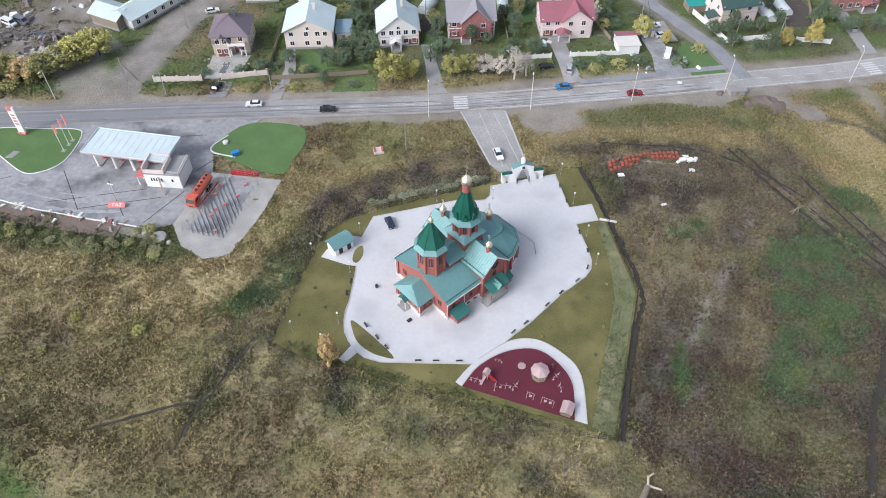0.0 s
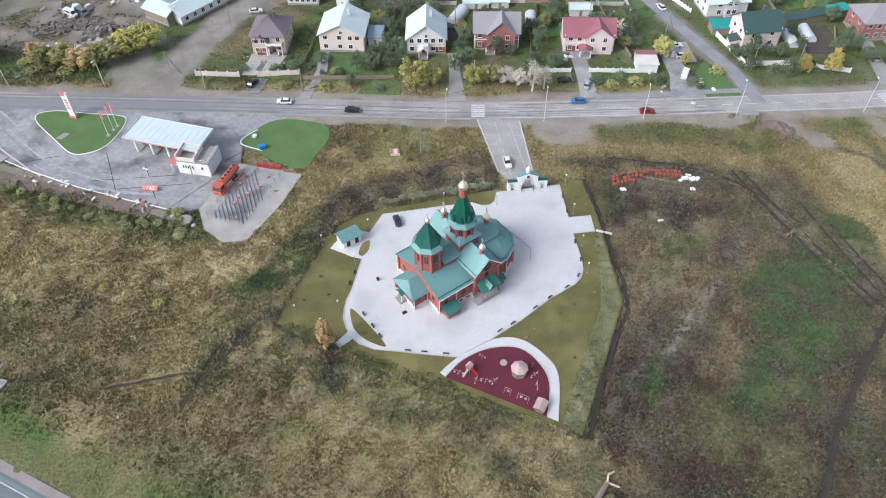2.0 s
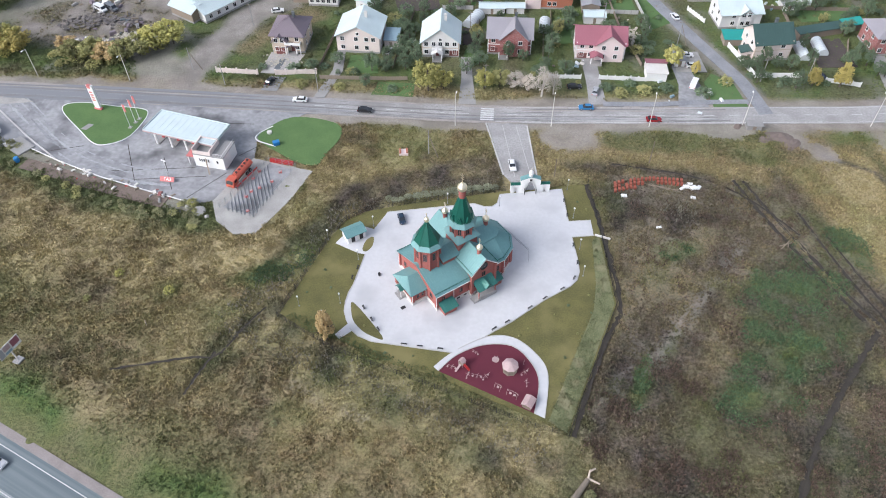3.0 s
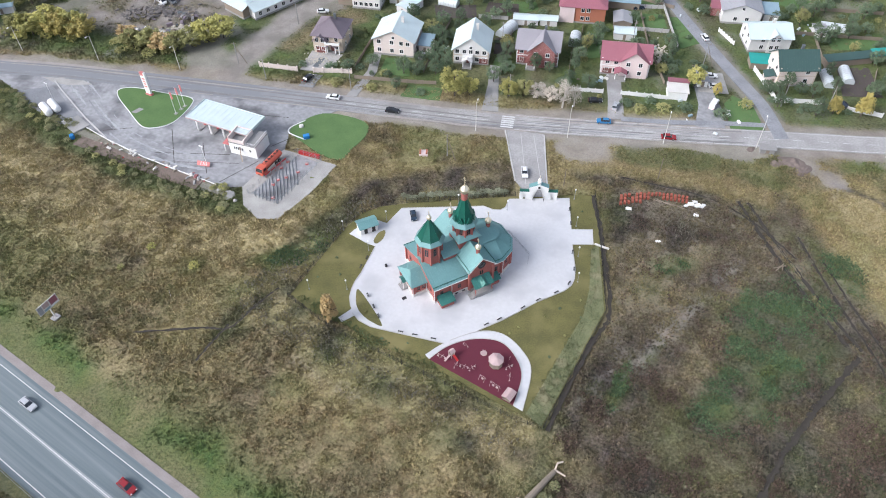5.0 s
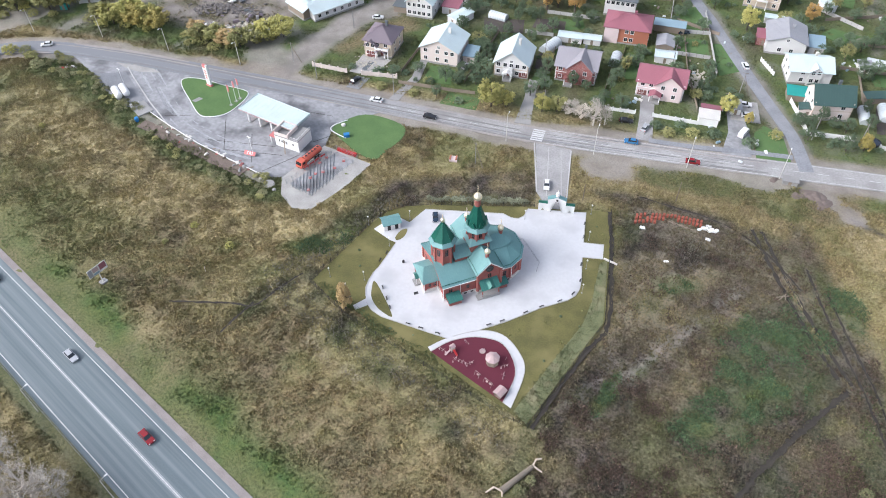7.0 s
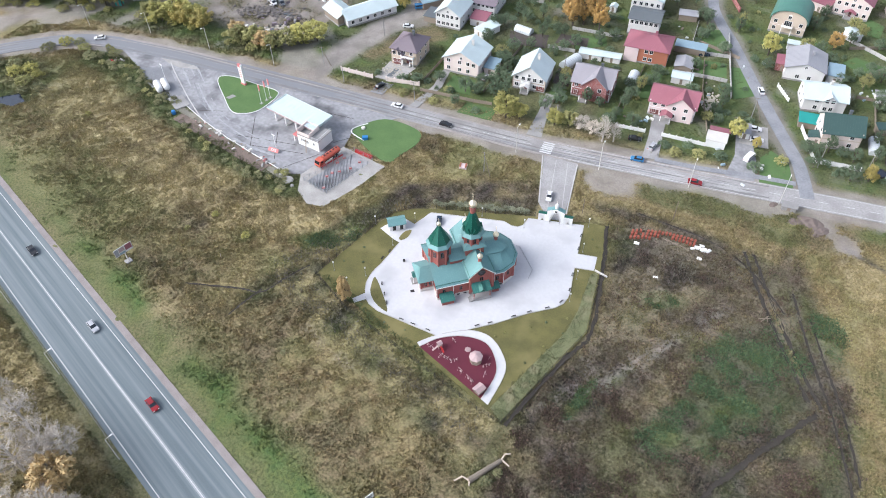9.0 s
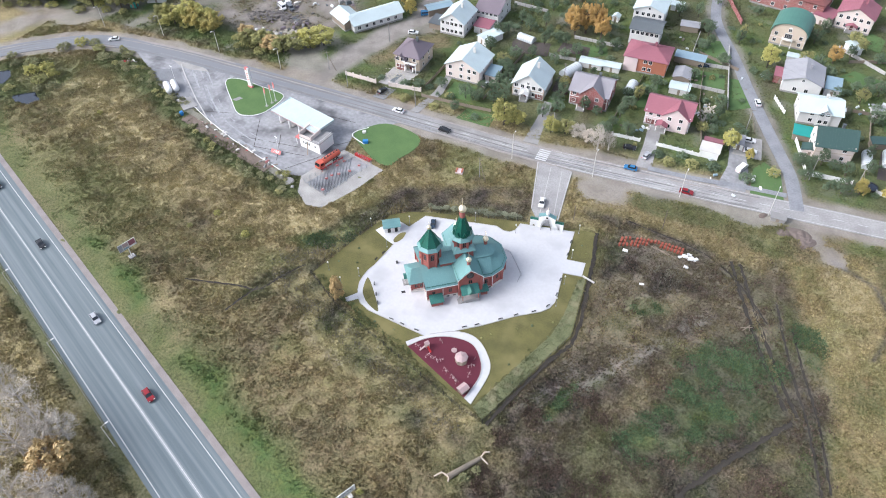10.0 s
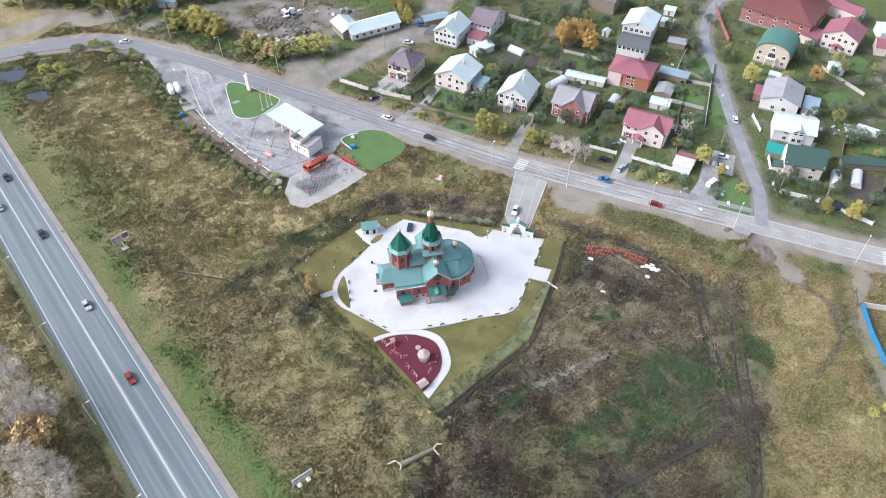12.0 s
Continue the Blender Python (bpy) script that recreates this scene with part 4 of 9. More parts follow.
def church():
    split_seams[0] = True
    c = thing("church", 4.1, 102.1, 0.0, 41.0, "red brick church with teal roofs, green tent towers, gilded domes", "church")
    AP = [(6.5, -7.3), (9.8, -5.7), (11.7, -2.4), (11.7, 2.4), (9.8, 5.7), (6.7, 7.3)]
    grow = lambda poly, k: [(x * k + 0.0, y * k) for x, y in poly]
    # plinth
    bm = bmesh.new()
    box(bm, -11.8, -3.2, -7.75, 7.75, 0, 0.95); box(bm, -3.2, 3.3, -8.75, 8.75, 0, 0.952); box(bm, -15.4, -11.8, -3.6, 3.6, 0, 0.9)
    prism(bm, [(3.3, -7.45), (6.75, -7.45)] + [(x * 1.012, y * 1.012) for x, y in AP[1:-1]] + [(6.75, 7.45), (3.3, 7.45)], 0, 0.94)
    part("plinth", bm, OFFWHITE, c, "white plinth")
    # walls
    bm = bmesh.new()
    prism_x(bm, [(-7.6, 0.9), (7.6, 0.9), (7.6, 5.2), (0, 7.85), (-7.6, 5.2)], -11.65, -2.9)
    part("nave_wall", bm, BRICK, c)
    bm = bmesh.new()
    prism_y(bm, [(-3.0, 0.9), (3.1, 0.9), (3.1, 7.4), (0.05, 10.1), (-3.0, 7.4)], -8.6, 8.6)
    part("transept_wall", bm, BRICK, c)
    bm = bmesh.new()
    prism(bm, [(2.8, -7.3)] + AP + [(2.8, 7.3)], 0.9, 5.6)
    part("apse_wall", bm, BRICK, c)
    bm = bmesh.new(); box(bm, -15.2, -11.6, -3.4, 3.4, 0.9, 3.5)
    part("porch_wall", bm, BRICK, c)
    # brick pilasters at the corners
    for x, y, z in ((-11.65, -7.6, 5.1), (-7.4, -7.6, 5.1), (-11.65, 7.6, 5.1), (-3.0, -8.6, 7.0), (3.1, -8.6, 7.0), (6.5, -7.3, 5.4), (-15.2, -3.4, 3.4), (-15.2, 3.4, 3.4), (9.8, -5.7, 5.4), (11.7, -2.4, 5.4)):
        shared(("pil", z), "pilaster", lambda bm, z=z: box(bm, -0.32, 0.32, -0.32, 0.32, 0.9, z), BRICK, c, pose(x, y, 0))
    # cornices of the towers and walls
    # nave roofs
    for s, nm in ((-1, "south_roof"), (1, "north_roof")):
        bm = bmesh.new()
        roof_plane(bm, (-12.2, s * 8.3, 5.1), (-2.9, s * 8.3, 5.1), (-2.9, 0, 8.05), (-12.2, 0, 8.05))
        part("nave_roof", bm, TEAL, c)
        snow_guard(c, (-12.1, s * 7.8, 5.30), (-3, s * 7.8, 5.30))
        bm = bmesh.new()
        roof_plane(bm, (-7.0, s * 3.1, 8.3), (-1.5, s * 3.1, 8.3), (-1.5, 0, 9.7), (-7.0, 0, 9.7))
        part("upper_roof", bm, TEAL, c)
        bm = bmesh.new(); box(bm, -12.25, -2.9, s * 8.34 - 0.06, s * 8.34 + 0.06, 4.86, 5.06)
        part("gutter", bm, WHITE, c, "white gutter")
    bm = bmesh.new(); prism_x(bm, [(-2.8, 6.5), (2.8, 6.5), (2.8, 8.35), (0, 9.6), (-2.8, 8.35)], -6.8, -1.5)
    part("clerestory_wall", bm, BRICK, c)
    # transept roofs
    for s in (-1, 1):
        for k, x0 in ((-1, -3.7), (1, 3.8)):
            bm = bmesh.new()
            e0, e1 = (x0, s * 9.2, 7.25), (x0, s * 1.5, 7.25)
            roof_plane(bm, e0, e1, (0.05, s * 1.5, 10.55), (0.05, s * 9.2, 10.55))
            part("transept_roof", bm, TEAL, c)
            snow_guard(c, (x0 * 0.92, s * 9.0, 7.52), (x0 * 0.92, s * 3.0, 7.52))
            bm = bmesh.new()
            slab(bm, [(x0 - k * 0.05, s * 9.26, 7.18), (x0 - k * 0.05, s * 9.18, 7.18), (0.05, s * 9.18, 10.5), (0.05, s * 9.26, 10.5)], 0.3)
            part("bargeboard", bm, WHITE, c, "white bargeboard")
    # chancel and apse roof: planes rising to a short ridge
    E = [(2.6, -7.9), (6.6, -7.9), (10.1, -6.1), (12.2, -2.7), (12.2, 2.7), (10.1, 6.1), (6.6, 7.9), (2.6, 7.9)]
    I = [(2.6, -2.9), (6.9, -2.9), (7.9, -2.2), (8.5, -0.9), (8.5, 0.9), (7.9, 2.2), (6.9, 2.9), (2.6, 2.9)]
    U = [(2.6, -3.3), (7.1, -3.3), (8.4, -2.5), (9.1, -1.1), (9.1, 1.1), (8.4, 2.5), (7.1, 3.3), (2.6, 3.3)]
    R0, R1 = (2.6, 0, 10.05), (6.6, 0, 10.05)
    for i in range(len(E) - 1):
        a, b = (*E[i], 5.5), (*E[i + 1], 5.5)
        bm = bmesh.new(); roof_plane(bm, a, b, (*I[i + 1], 8.05), (*I[i], 8.05))
        m = 0.95
        part("apse_roof", bm, TEAL, c)
        snow_guard(c, (a[0] * m if i else a[0], a[1] * m, 5.72), (b[0] * m if i < 6 else b[0], b[1] * m, 5.72))
        bm = bmesh.new()
        roof_plane(bm, (*U[i], 8.3), (*U[i + 1], 8.3), R1 if i < 6 else R0, R1 if i else R0)
        part("chancel_roof", bm, TEAL, c)
        bm = bmesh.new()
        slab(bm, [a, b, (b[0] * 0.99, b[1] * 0.985, 5.5), (a[0] * 0.99, a[1] * 0.985, 5.5)], 0.22)
        g = part("gutter", bm, WHITE, c, "white gutter"); g.location.z = -0.13
    bm = bmesh.new(); prism(bm, [(x * 0.97, y * 0.9) for x, y in I], 7.4, 8.25)
    part("chancel_wall", bm, BRICK, c)
    # west porch roof, hipped towards the west
    bm = bmesh.new()
    P = [(-11.6, -3.9, 3.5), (-15.9, -3.9, 3.5), (-15.9, 3.9, 3.5), (-11.6, 3.9, 3.5)]
    roof_plane(bm, P[1], P[0], (-11.6, 0, 5.4), (-14.2, 0, 5.4)); roof_plane(bm, P[2], P[1], (-14.2, 0, 5.4), (-14.2, 0, 5.4)); roof_plane(bm, P[3], P[2], (-14.2, 0, 5.4), (-11.6, 0, 5.4))
    part("porch_roof", bm, TEAL, c)
    bm = bmesh.new()
    roof_plane(bm, (-16.7, -0.6, 2.6), (-15.1, -0.6, 2.6), (-15.1, 0.5, 3.3), (-16.7, 0.5, 3.3)); roof_plane(bm, (-15.1, 1.6, 2.6), (-16.7, 1.6, 2.6), (-16.7, 0.5, 3.3), (-15.1, 0.5, 3.3))
    part("door_canopy", bm, CANOPY, c)
    for y in (-0.4, 1.4):
        shared(("post", 2.5), "canopy_post", lambda bm: box(bm, -0.07, 0.07, -0.07, 0.07, 0, 2.55), WHITE, c, pose(-16.5, y, 0))
    for k in range(5):
        bm = bmesh.new(); box(bm, -17.0 + 0.3 * k, -15.3, -0.7, 1.7, 0.16 * k, 0.16 * k + 0.16 - 0.004 * k)
        part("step", bm, CONCRETE, c)
    # bell tower
    bt = pose(-8.93, 0, 0)
    bm = bmesh.new(); prism(bm, eight(2.75), 6.0, 13.5)
    w = part("bell_tower_wall", bm, BRICK, c); w.matrix_basis = bt
    for k in range(8):
        a = 22.5 + 45 * k
        shared("btp", "pilaster", lambda bm: lathe(bm, [(0.3, 6.3), (0.3, 13.3)], 6), BRICK, w, pose(2.75 * math.cos(radians(a)), 2.75 * math.sin(radians(a)), 0))
        b = 45 * k
        window(w, 2.54 * math.cos(radians(b)), 2.54 * math.sin(radians(b)), 9.7, 0.8, 2.1, b + 90, BRICK, bars=2)
    bm = bmesh.new(); prism(bm, eight(3.0), 12.9, 13.2)
    part("cornice", bm, BRICK, w)
    bm = bmesh.new(); prism(bm, eight(3.6), 13.2, 13.32); prism(bm, eight(3.6), 13.32, 14.2, eight(2.85))
    s = part("bell_skirt_roof", bm, TEAL, c); s.matrix_basis = bt
    bm = bmesh.new(); prism(bm, eight(3.0), 13.95, 18.9, eight(0.22))
    for k in range(8):
        a = eight(3.04)[k]; rod(bm, (*a, 13.95), (a[0] * 0.08, a[1] * 0.08, 18.9), 0.05, n=4)
    s = part("bell_tent_roof", bm, TENT, c, "dark green tent roof"); s.matrix_basis = bt
    bm = bmesh.new(); lathe(bm, [(0.24, 18.8), (0.24, 19.0), (0.5, 19.15), (0.6, 19.45), (0.5, 19.8), (0.22, 20.1), (0.08, 20.4)], 14); cross_bars(bm, 20.3, 1.1)
    s = part("finial", bm, GOLD, c, "small gilded finial with cross"); s.matrix_basis = bt
    # main tower
    bm = bmesh.new(); box(bm, -2.5, 2.5, -2.5, 2.5, 8.0, 11.2)
    part("pedestal", bm, BRICK, c)
    sq = lambda r: [(r, -r), (r, r), (-r, r), (-r, -r)]
    bm = bmesh.new(); prism(bm, sq(3.1), 11.0, 11.13); prism(bm, sq(3.1), 11.13, 12.1, sq(2.0))
    part("pedestal_roof", bm, TEAL, c)
    bm = bmesh.new(); prism(bm, eight(2.45), 11.2, 14.9)
    w = part("main_tower_wall", bm, BRICK, c)
    for k in range(8):
        a = 22.5 + 45 * k
        shared("mtp", "pilaster", lambda bm: lathe(bm, [(0.26, 11.5), (0.26, 14.7)], 6), BRICK, w, pose(2.45 * math.cos(radians(a)), 2.45 * math.sin(radians(a)), 0))
        b = 45 * k
        window(w, 2.27 * math.cos(radians(b)), 2.27 * math.sin(radians(b)), 12.2, 0.75, 1.7, b + 90, BRICK, bars=2)
    bm = bmesh.new(); prism(bm, eight(3.35), 14.6, 14.73); prism(bm, eight(3.35), 14.73, 15.9, eight(2.5))
    part("main_skirt_roof", bm, TEAL, c)
    bm = bmesh.new(); prism(bm, eight(2.55), 15.8, 21.3, eight(0.72))
    for k in range(8):
        a = eight(2.6)[k]; rod(bm, (*a, 15.8), (a[0] * 0.29, a[1] * 0.29, 21.3), 0.05, n=4)
        b = radians(45 * k)
        f = Vector((math.cos(b), math.sin(b), 0)); t = Vector((-f.y, f.x, 0))
        base = f * 2.62
        v = [bm.verts.new(base + t * u + Vector((0, 0, z)) + f * o) for u, z, o in ((-0.75, 15.8, 0.06), (0.75, 15.8, 0.06), (0, 17.2, -0.1))] + [bm.verts.new(f * 1.7 + Vector((0, 0, 17.1)))]
        bm.faces.new(v[:3]); bm.faces.new((v[0], v[2], v[3])); bm.faces.new((v[2], v[1], v[3]))
    part("main_tent_roof", bm, TENT, c, "dark green tent roof with gablets")
    bm = bmesh.new(); lathe(bm, [(0.74, 21.2), (0.74, 22.8), (0.88, 22.85), (0.88, 23.1)], 16)
    d = part("drum", bm, BRICK, c)
    bm = bmesh.new(); onion(bm, 1.1, 23.05)
    part("onion_dome", bm, GOLD, d, "large gilded onion dome")
    bm = bmesh.new(); cross_bars(bm, 25.2, 2.3)
    part("cross", bm, GOLD, d)
    cupola(c, 0.05, -6.7, 10.4, 0.78); cupola(c, 0.05, 6.7, 10.4, 0.78); cupola(c, 6.6, 0, 9.9, 0.82)
    # windows: south side, west side, apse
    for x in (-9.9, -5.3):
        window(c, x, -7.62, 2.0, 0.8, 1.3, 0, BRICK); window(c, x + 0.2, -7.62, 4.0, 0.9, 0.7, 0, BRICK)
    window(c, 4.9, -7.32, 2.3, 0.8, 1.5, 0, BRICK); window(c, 0.05, -8.62, 4.9, 0.9, 1.3, 0, BRICK)
    for x in (-2.1, 2.2):
        window(c, x, -8.62, 2.6, 0.7, 1.2, 0, BRICK)
    for y in (-5.4, 5.4):
        window(c, -11.67, y, 2.3, 0.9, 1.3, -90, BRICK)
    for y in (-2.2, 2.4):
        window(c, -15.22, y, 1.6, 0.7, 1.2, -90, BRICK)
    for x in (-13.9, -12.6):
        window(c, x, -3.42, 1.5, 0.7, 1.2, 0, BRICK)
    for (ax, ay), (bx, by) in zip(AP, AP[1:]):
        window(c, (ax + bx) / 2 * 1.002, (ay + by) / 2 * 1.002, 2.6, 0.7, 1.5, math.degrees(math.atan2(by - ay, bx - ax)), BRICK)
    # round window in the south gable
    bm = bmesh.new()
    for k in range(20):
        a, b = 2 * math.pi * k / 20, 2 * math.pi * (k + 1) / 20
        prism_y(bm, [(r * math.cos(t) + 0.05, 7.9 + r * math.sin(t)) for r, t in ((0.8, a), (1.02, a), (1.02, b), (0.8, b))], -8.72, -8.58)
    for a in (0, 60, 120):
        u = radians(a); rod(bm, (0.05 + 0.85 * math.cos(u), -8.66, 7.9 + 0.85 * math.sin(u)), (0.05 - 0.85 * math.cos(u), -8.66, 7.9 - 0.85 * math.sin(u)), 0.04, n=4)
    rw = part("round_window", bm, DARK, c, "round gable window")
    bm = bmesh.new(); prism_y(bm, [(0.05 + 0.82 * math.cos(2 * math.pi * k / 20), 7.9 + 0.82 * math.sin(2 * math.pi * k / 20)) for k in range(20)], -8.64, -8.6)
    part("pane", bm, PANE, rw)
    # basement windows
    for x in (-6.0, -4.2, 4.2, 5.8):
        shared("bw", "basement_window", lambda bm: box(bm, -0.4, 0.4, -0.03, 0.03, 0.3, 0.75), PANE, c, pose(x, -7.76 if x < 0 else -7.48, 0))
    # south porch canopy with a gable and stairs along the wall
    bm = bmesh.new()
    roof_plane(bm, (-2.9, -11.2, 3.5), (2.1, -11.2, 3.5), (2.1, -8.5, 4.7), (-2.9, -8.5, 4.7))
    part("porch_roof", bm, CANOPY, c)
    bm = bmesh.new()
    roof_plane(bm, (-1.2, -11.3, 3.6), (-1.2, -9.2, 4.4), (-0.3, -9.0, 4.75), (-0.3, -11.3, 4.5)); roof_plane(bm, (0.6, -9.2, 4.4), (0.6, -11.3, 3.6), (-0.3, -11.3, 4.5), (-0.3, -9.0, 4.75))
    part("gablet_roof", bm, CANOPY, c)
    bm = bmesh.new(); prism_y(bm, [(-1.0, 3.55), (0.4, 3.55), (-0.3, 4.3)], -11.1, -11.0)
    part("porch_gable", bm, TENT, c)
    for x in (-2.6, 1.8):
        shared("sp", "canopy_post", lambda bm: box(bm, -0.1, 0.1, -0.1, 0.1, 0.9, 3.6), BRICK, c, pose(x, -10.8, 0))
    bm = bmesh.new(); box(bm, -1.8, 2.2, -11.0, -8.6, 0, 1.1)
    part("porch_landing", bm, CONCRETE, c)
    for k in range(6):
        bm = bmesh.new(); box(bm, -1.8 - 0.34 * (k + 1), -1.8 - 0.34 * k, -10.9, -9.1, 0, 1.1 - 0.17 * (k + 1))
        part("step", bm, CONCRETE, c)
    for y in (-10.95, -9.05):
        bm = bmesh.new(); rod(bm, (-4.0, y, 0.95), (-1.8, y, 2.0), 0.03, n=4)
        for k in range(6):
            x = -4.0 + 0.44 * k; rod(bm, (x, y, 0), (x, y, 0.95 + 0.477 * 0.44 * k), 0.022, n=4)
        part("railing", bm, STEEL, c)
    # basement entrances
    for nm, x0, x1, y0, y1, z0, z1 in (("a", -11.4, -7.6, -10.3, -7.7, 1.5, 2.3), ("b", 2.7, 5.1, -9.6, -7.5, 1.6, 2.3)):
        bm = bmesh.new(); roof_plane(bm, (x0, y0, z0), (x1, y0, z0), (x1, y1, z1), (x0, y1, z1))
        part("basement_canopy", bm, CANOPY, c, "green canopy over basement stairs")
        bm = bmesh.new(); box(bm, x0 + 0.3, x0 + 0.5, y0 + 0.3, y1, 0, z0 + 0.02); box(bm, x1 - 0.5, x1 - 0.3, y0 + 0.3, y1, 0, z0 + 0.02); box(bm, x0 + 0.5, x1 - 0.5, y0 + 0.3, y0 + 0.5, 0, 0.8)
        part("basement_wall", bm, BRICK, c)
    # white downpipes
    for x, y, z in ((-11.95, -7.95, 5.0), (-7.4, -7.98, 5.0), (6.6, -7.7, 5.3), (-15.5, -3.75, 3.4), (-11.95, -3.7, 3.4), (-11.95, 7.9, 5.0), (3.95, -7.75, 5.3)):
        shared(("dp", z), "downpipe", lambda bm, z=z: rod(bm, (0, 0, 0.2), (0, 0, z), 0.075, n=6), WHITE, c, pose(x, y, 0))

    split_seams[0] = False
    c.scale = (1, 1, 1.045)


church()


# ---- village houses ----
def colour(name, c, **k):
    return mat(name, c, tuple(v * 0.86 for v in c), **k)


R_PALE = colour("pale_blue_roof", (0.56, 0.645, 0.655), rough=0.4, bump=0.02)
R_GREY = colour("mauve_grey_roof", (0.30, 0.285, 0.31), rough=0.55)
R_BROWN = colour("brown_grey_roof", (0.20, 0.165, 0.19), rough=0.6)
R_RED = colour("magenta_red_roof", (0.31, 0.12, 0.15), rough=0.5)
R_GREEN = colour("dark_green_roof", (0.050, 0.095, 0.088), rough=0.5)
R_MID = colour("green_barrel_roof", (0.075, 0.19, 0.15), rough=0.45)
R_MAROON = colour("maroon_roof", (0.18, 0.068, 0.063), rough=0.6)
R_DARK = colour("dark_grey_roof", (0.12, 0.135, 0.145), rough=0.55)
R_STEEL = colour("grey_sheet_roof", (0.33, 0.33, 0.35), rough=0.45)
W_PINK = colour("pale_pink_wall", (0.70, 0.58, 0.57))
W_CREAM = colour("cream_wall", (0.70, 0.61, 0.57))
W_BEIGE = colour("beige_brick_wall", (0.56, 0.47, 0.38))
W_WHITE = colour("white_brick_wall", (0.68, 0.67, 0.66))
W_RED = brick_mat("house_red_brick", (0.30, 0.105, 0.10), (0.25, 0.088, 0.085), (0.4, 0.3, 0.28))
W_ORANGE = colour("orange_brick_wall", (0.41, 0.155, 0.095))
TIMBER = colour("weathered_boards", (0.26, 0.215, 0.17), rough=0.9)
POLY = colour("milky_film", (0.60, 0.64, 0.66), rough=0.35)
TEALPLANK = colour("turquoise_sheet", (0.03, 0.30, 0.27), rough=0.5)
BLUESHEET = colour("bright_blue_sheet", (0.03, 0.20, 0.40), rough=0.5)
SOILBED = colour("dug_soil", (0.085, 0.07, 0.065), rough=0.95)
EARTH = colour("dug_earth", (0.17, 0.135, 0.12), rough=0.95)
R_BLUE = colour("blue_grey_roof", (0.26, 0.36, 0.42), rough=0.45)


def gable_roof(bm, x0, x1, y0, y1, z, rh, axis, over=0.6, step=0.8):
    """A gabled roof over a rectangle, its ridge along 'x' or 'y'."""
    dz = rh * over / ((y1 - y0) / 2 if axis == "x" else (x1 - x0) / 2)
    X0, X1, Y0, Y1 = x0 - over, x1 + over, y0 - over, y1 + over
    if axis == "x":
        m = (y0 + y1) / 2
        roof_plane(bm, (X0, Y0, z - dz), (X1, Y0, z - dz), (X1, m, z + rh), (X0, m, z + rh), step); roof_plane(bm, (X1, Y1, z - dz), (X0, Y1, z - dz), (X0, m, z + rh), (X1, m, z + rh), step)
    else:
        m = (x0 + x1) / 2
        roof_plane(bm, (X0, Y1, z - dz), (X0, Y0, z - dz), (m, Y0, z + rh), (m, Y1, z + rh), step); roof_plane(bm, (X1, Y0, z - dz), (X1, Y1, z - dz), (m, Y1, z + rh), (m, Y0, z + rh), step)


def hip_roof(bm, x0, x1, y0, y1, z, rh, over=0.6, step=0.8):
    X0, X1, Y0, Y1 = x0 - over, x1 + over, y0 - over, y1 + over
    r = min(X1 - X0, Y1 - Y0) / 2
    if X1 - X0 >= Y1 - Y0:
        a, b = (X0 + r, (Y0 + Y1) / 2, z + rh), (X1 - r, (Y0 + Y1) / 2, z + rh)
        roof_plane(bm, (X0, Y0, z), (X1, Y0, z), b, a, step); roof_plane(bm, (X1, Y1, z), (X0, Y1, z), a, b, step)
        roof_plane(bm, (X0, Y1, z), (X0, Y0, z), a, a, step); roof_plane(bm, (X1, Y0, z), (X1, Y1, z), b, b, step)
    else:
        a, b = ((X0 + X1) / 2, Y0 + r, z + rh), ((X0 + X1) / 2, Y1 - r, z + rh)
        roof_plane(bm, (X0, Y1, z), (X0, Y0, z), a, b, step); roof_plane(bm, (X1, Y0, z), (X1, Y1, z), b, a, step)
        roof_plane(bm, (X0, Y0, z), (X1, Y0, z), a, a, step); roof_plane(bm, (X1, Y1, z), (X0, Y1, z), b, b, step)


def weld(bm):
    """Joins planes that meet at a ridge into one piece."""
    bmesh.ops.remove_doubles(bm, verts=bm.verts, dist=0.002)


FOOT = []


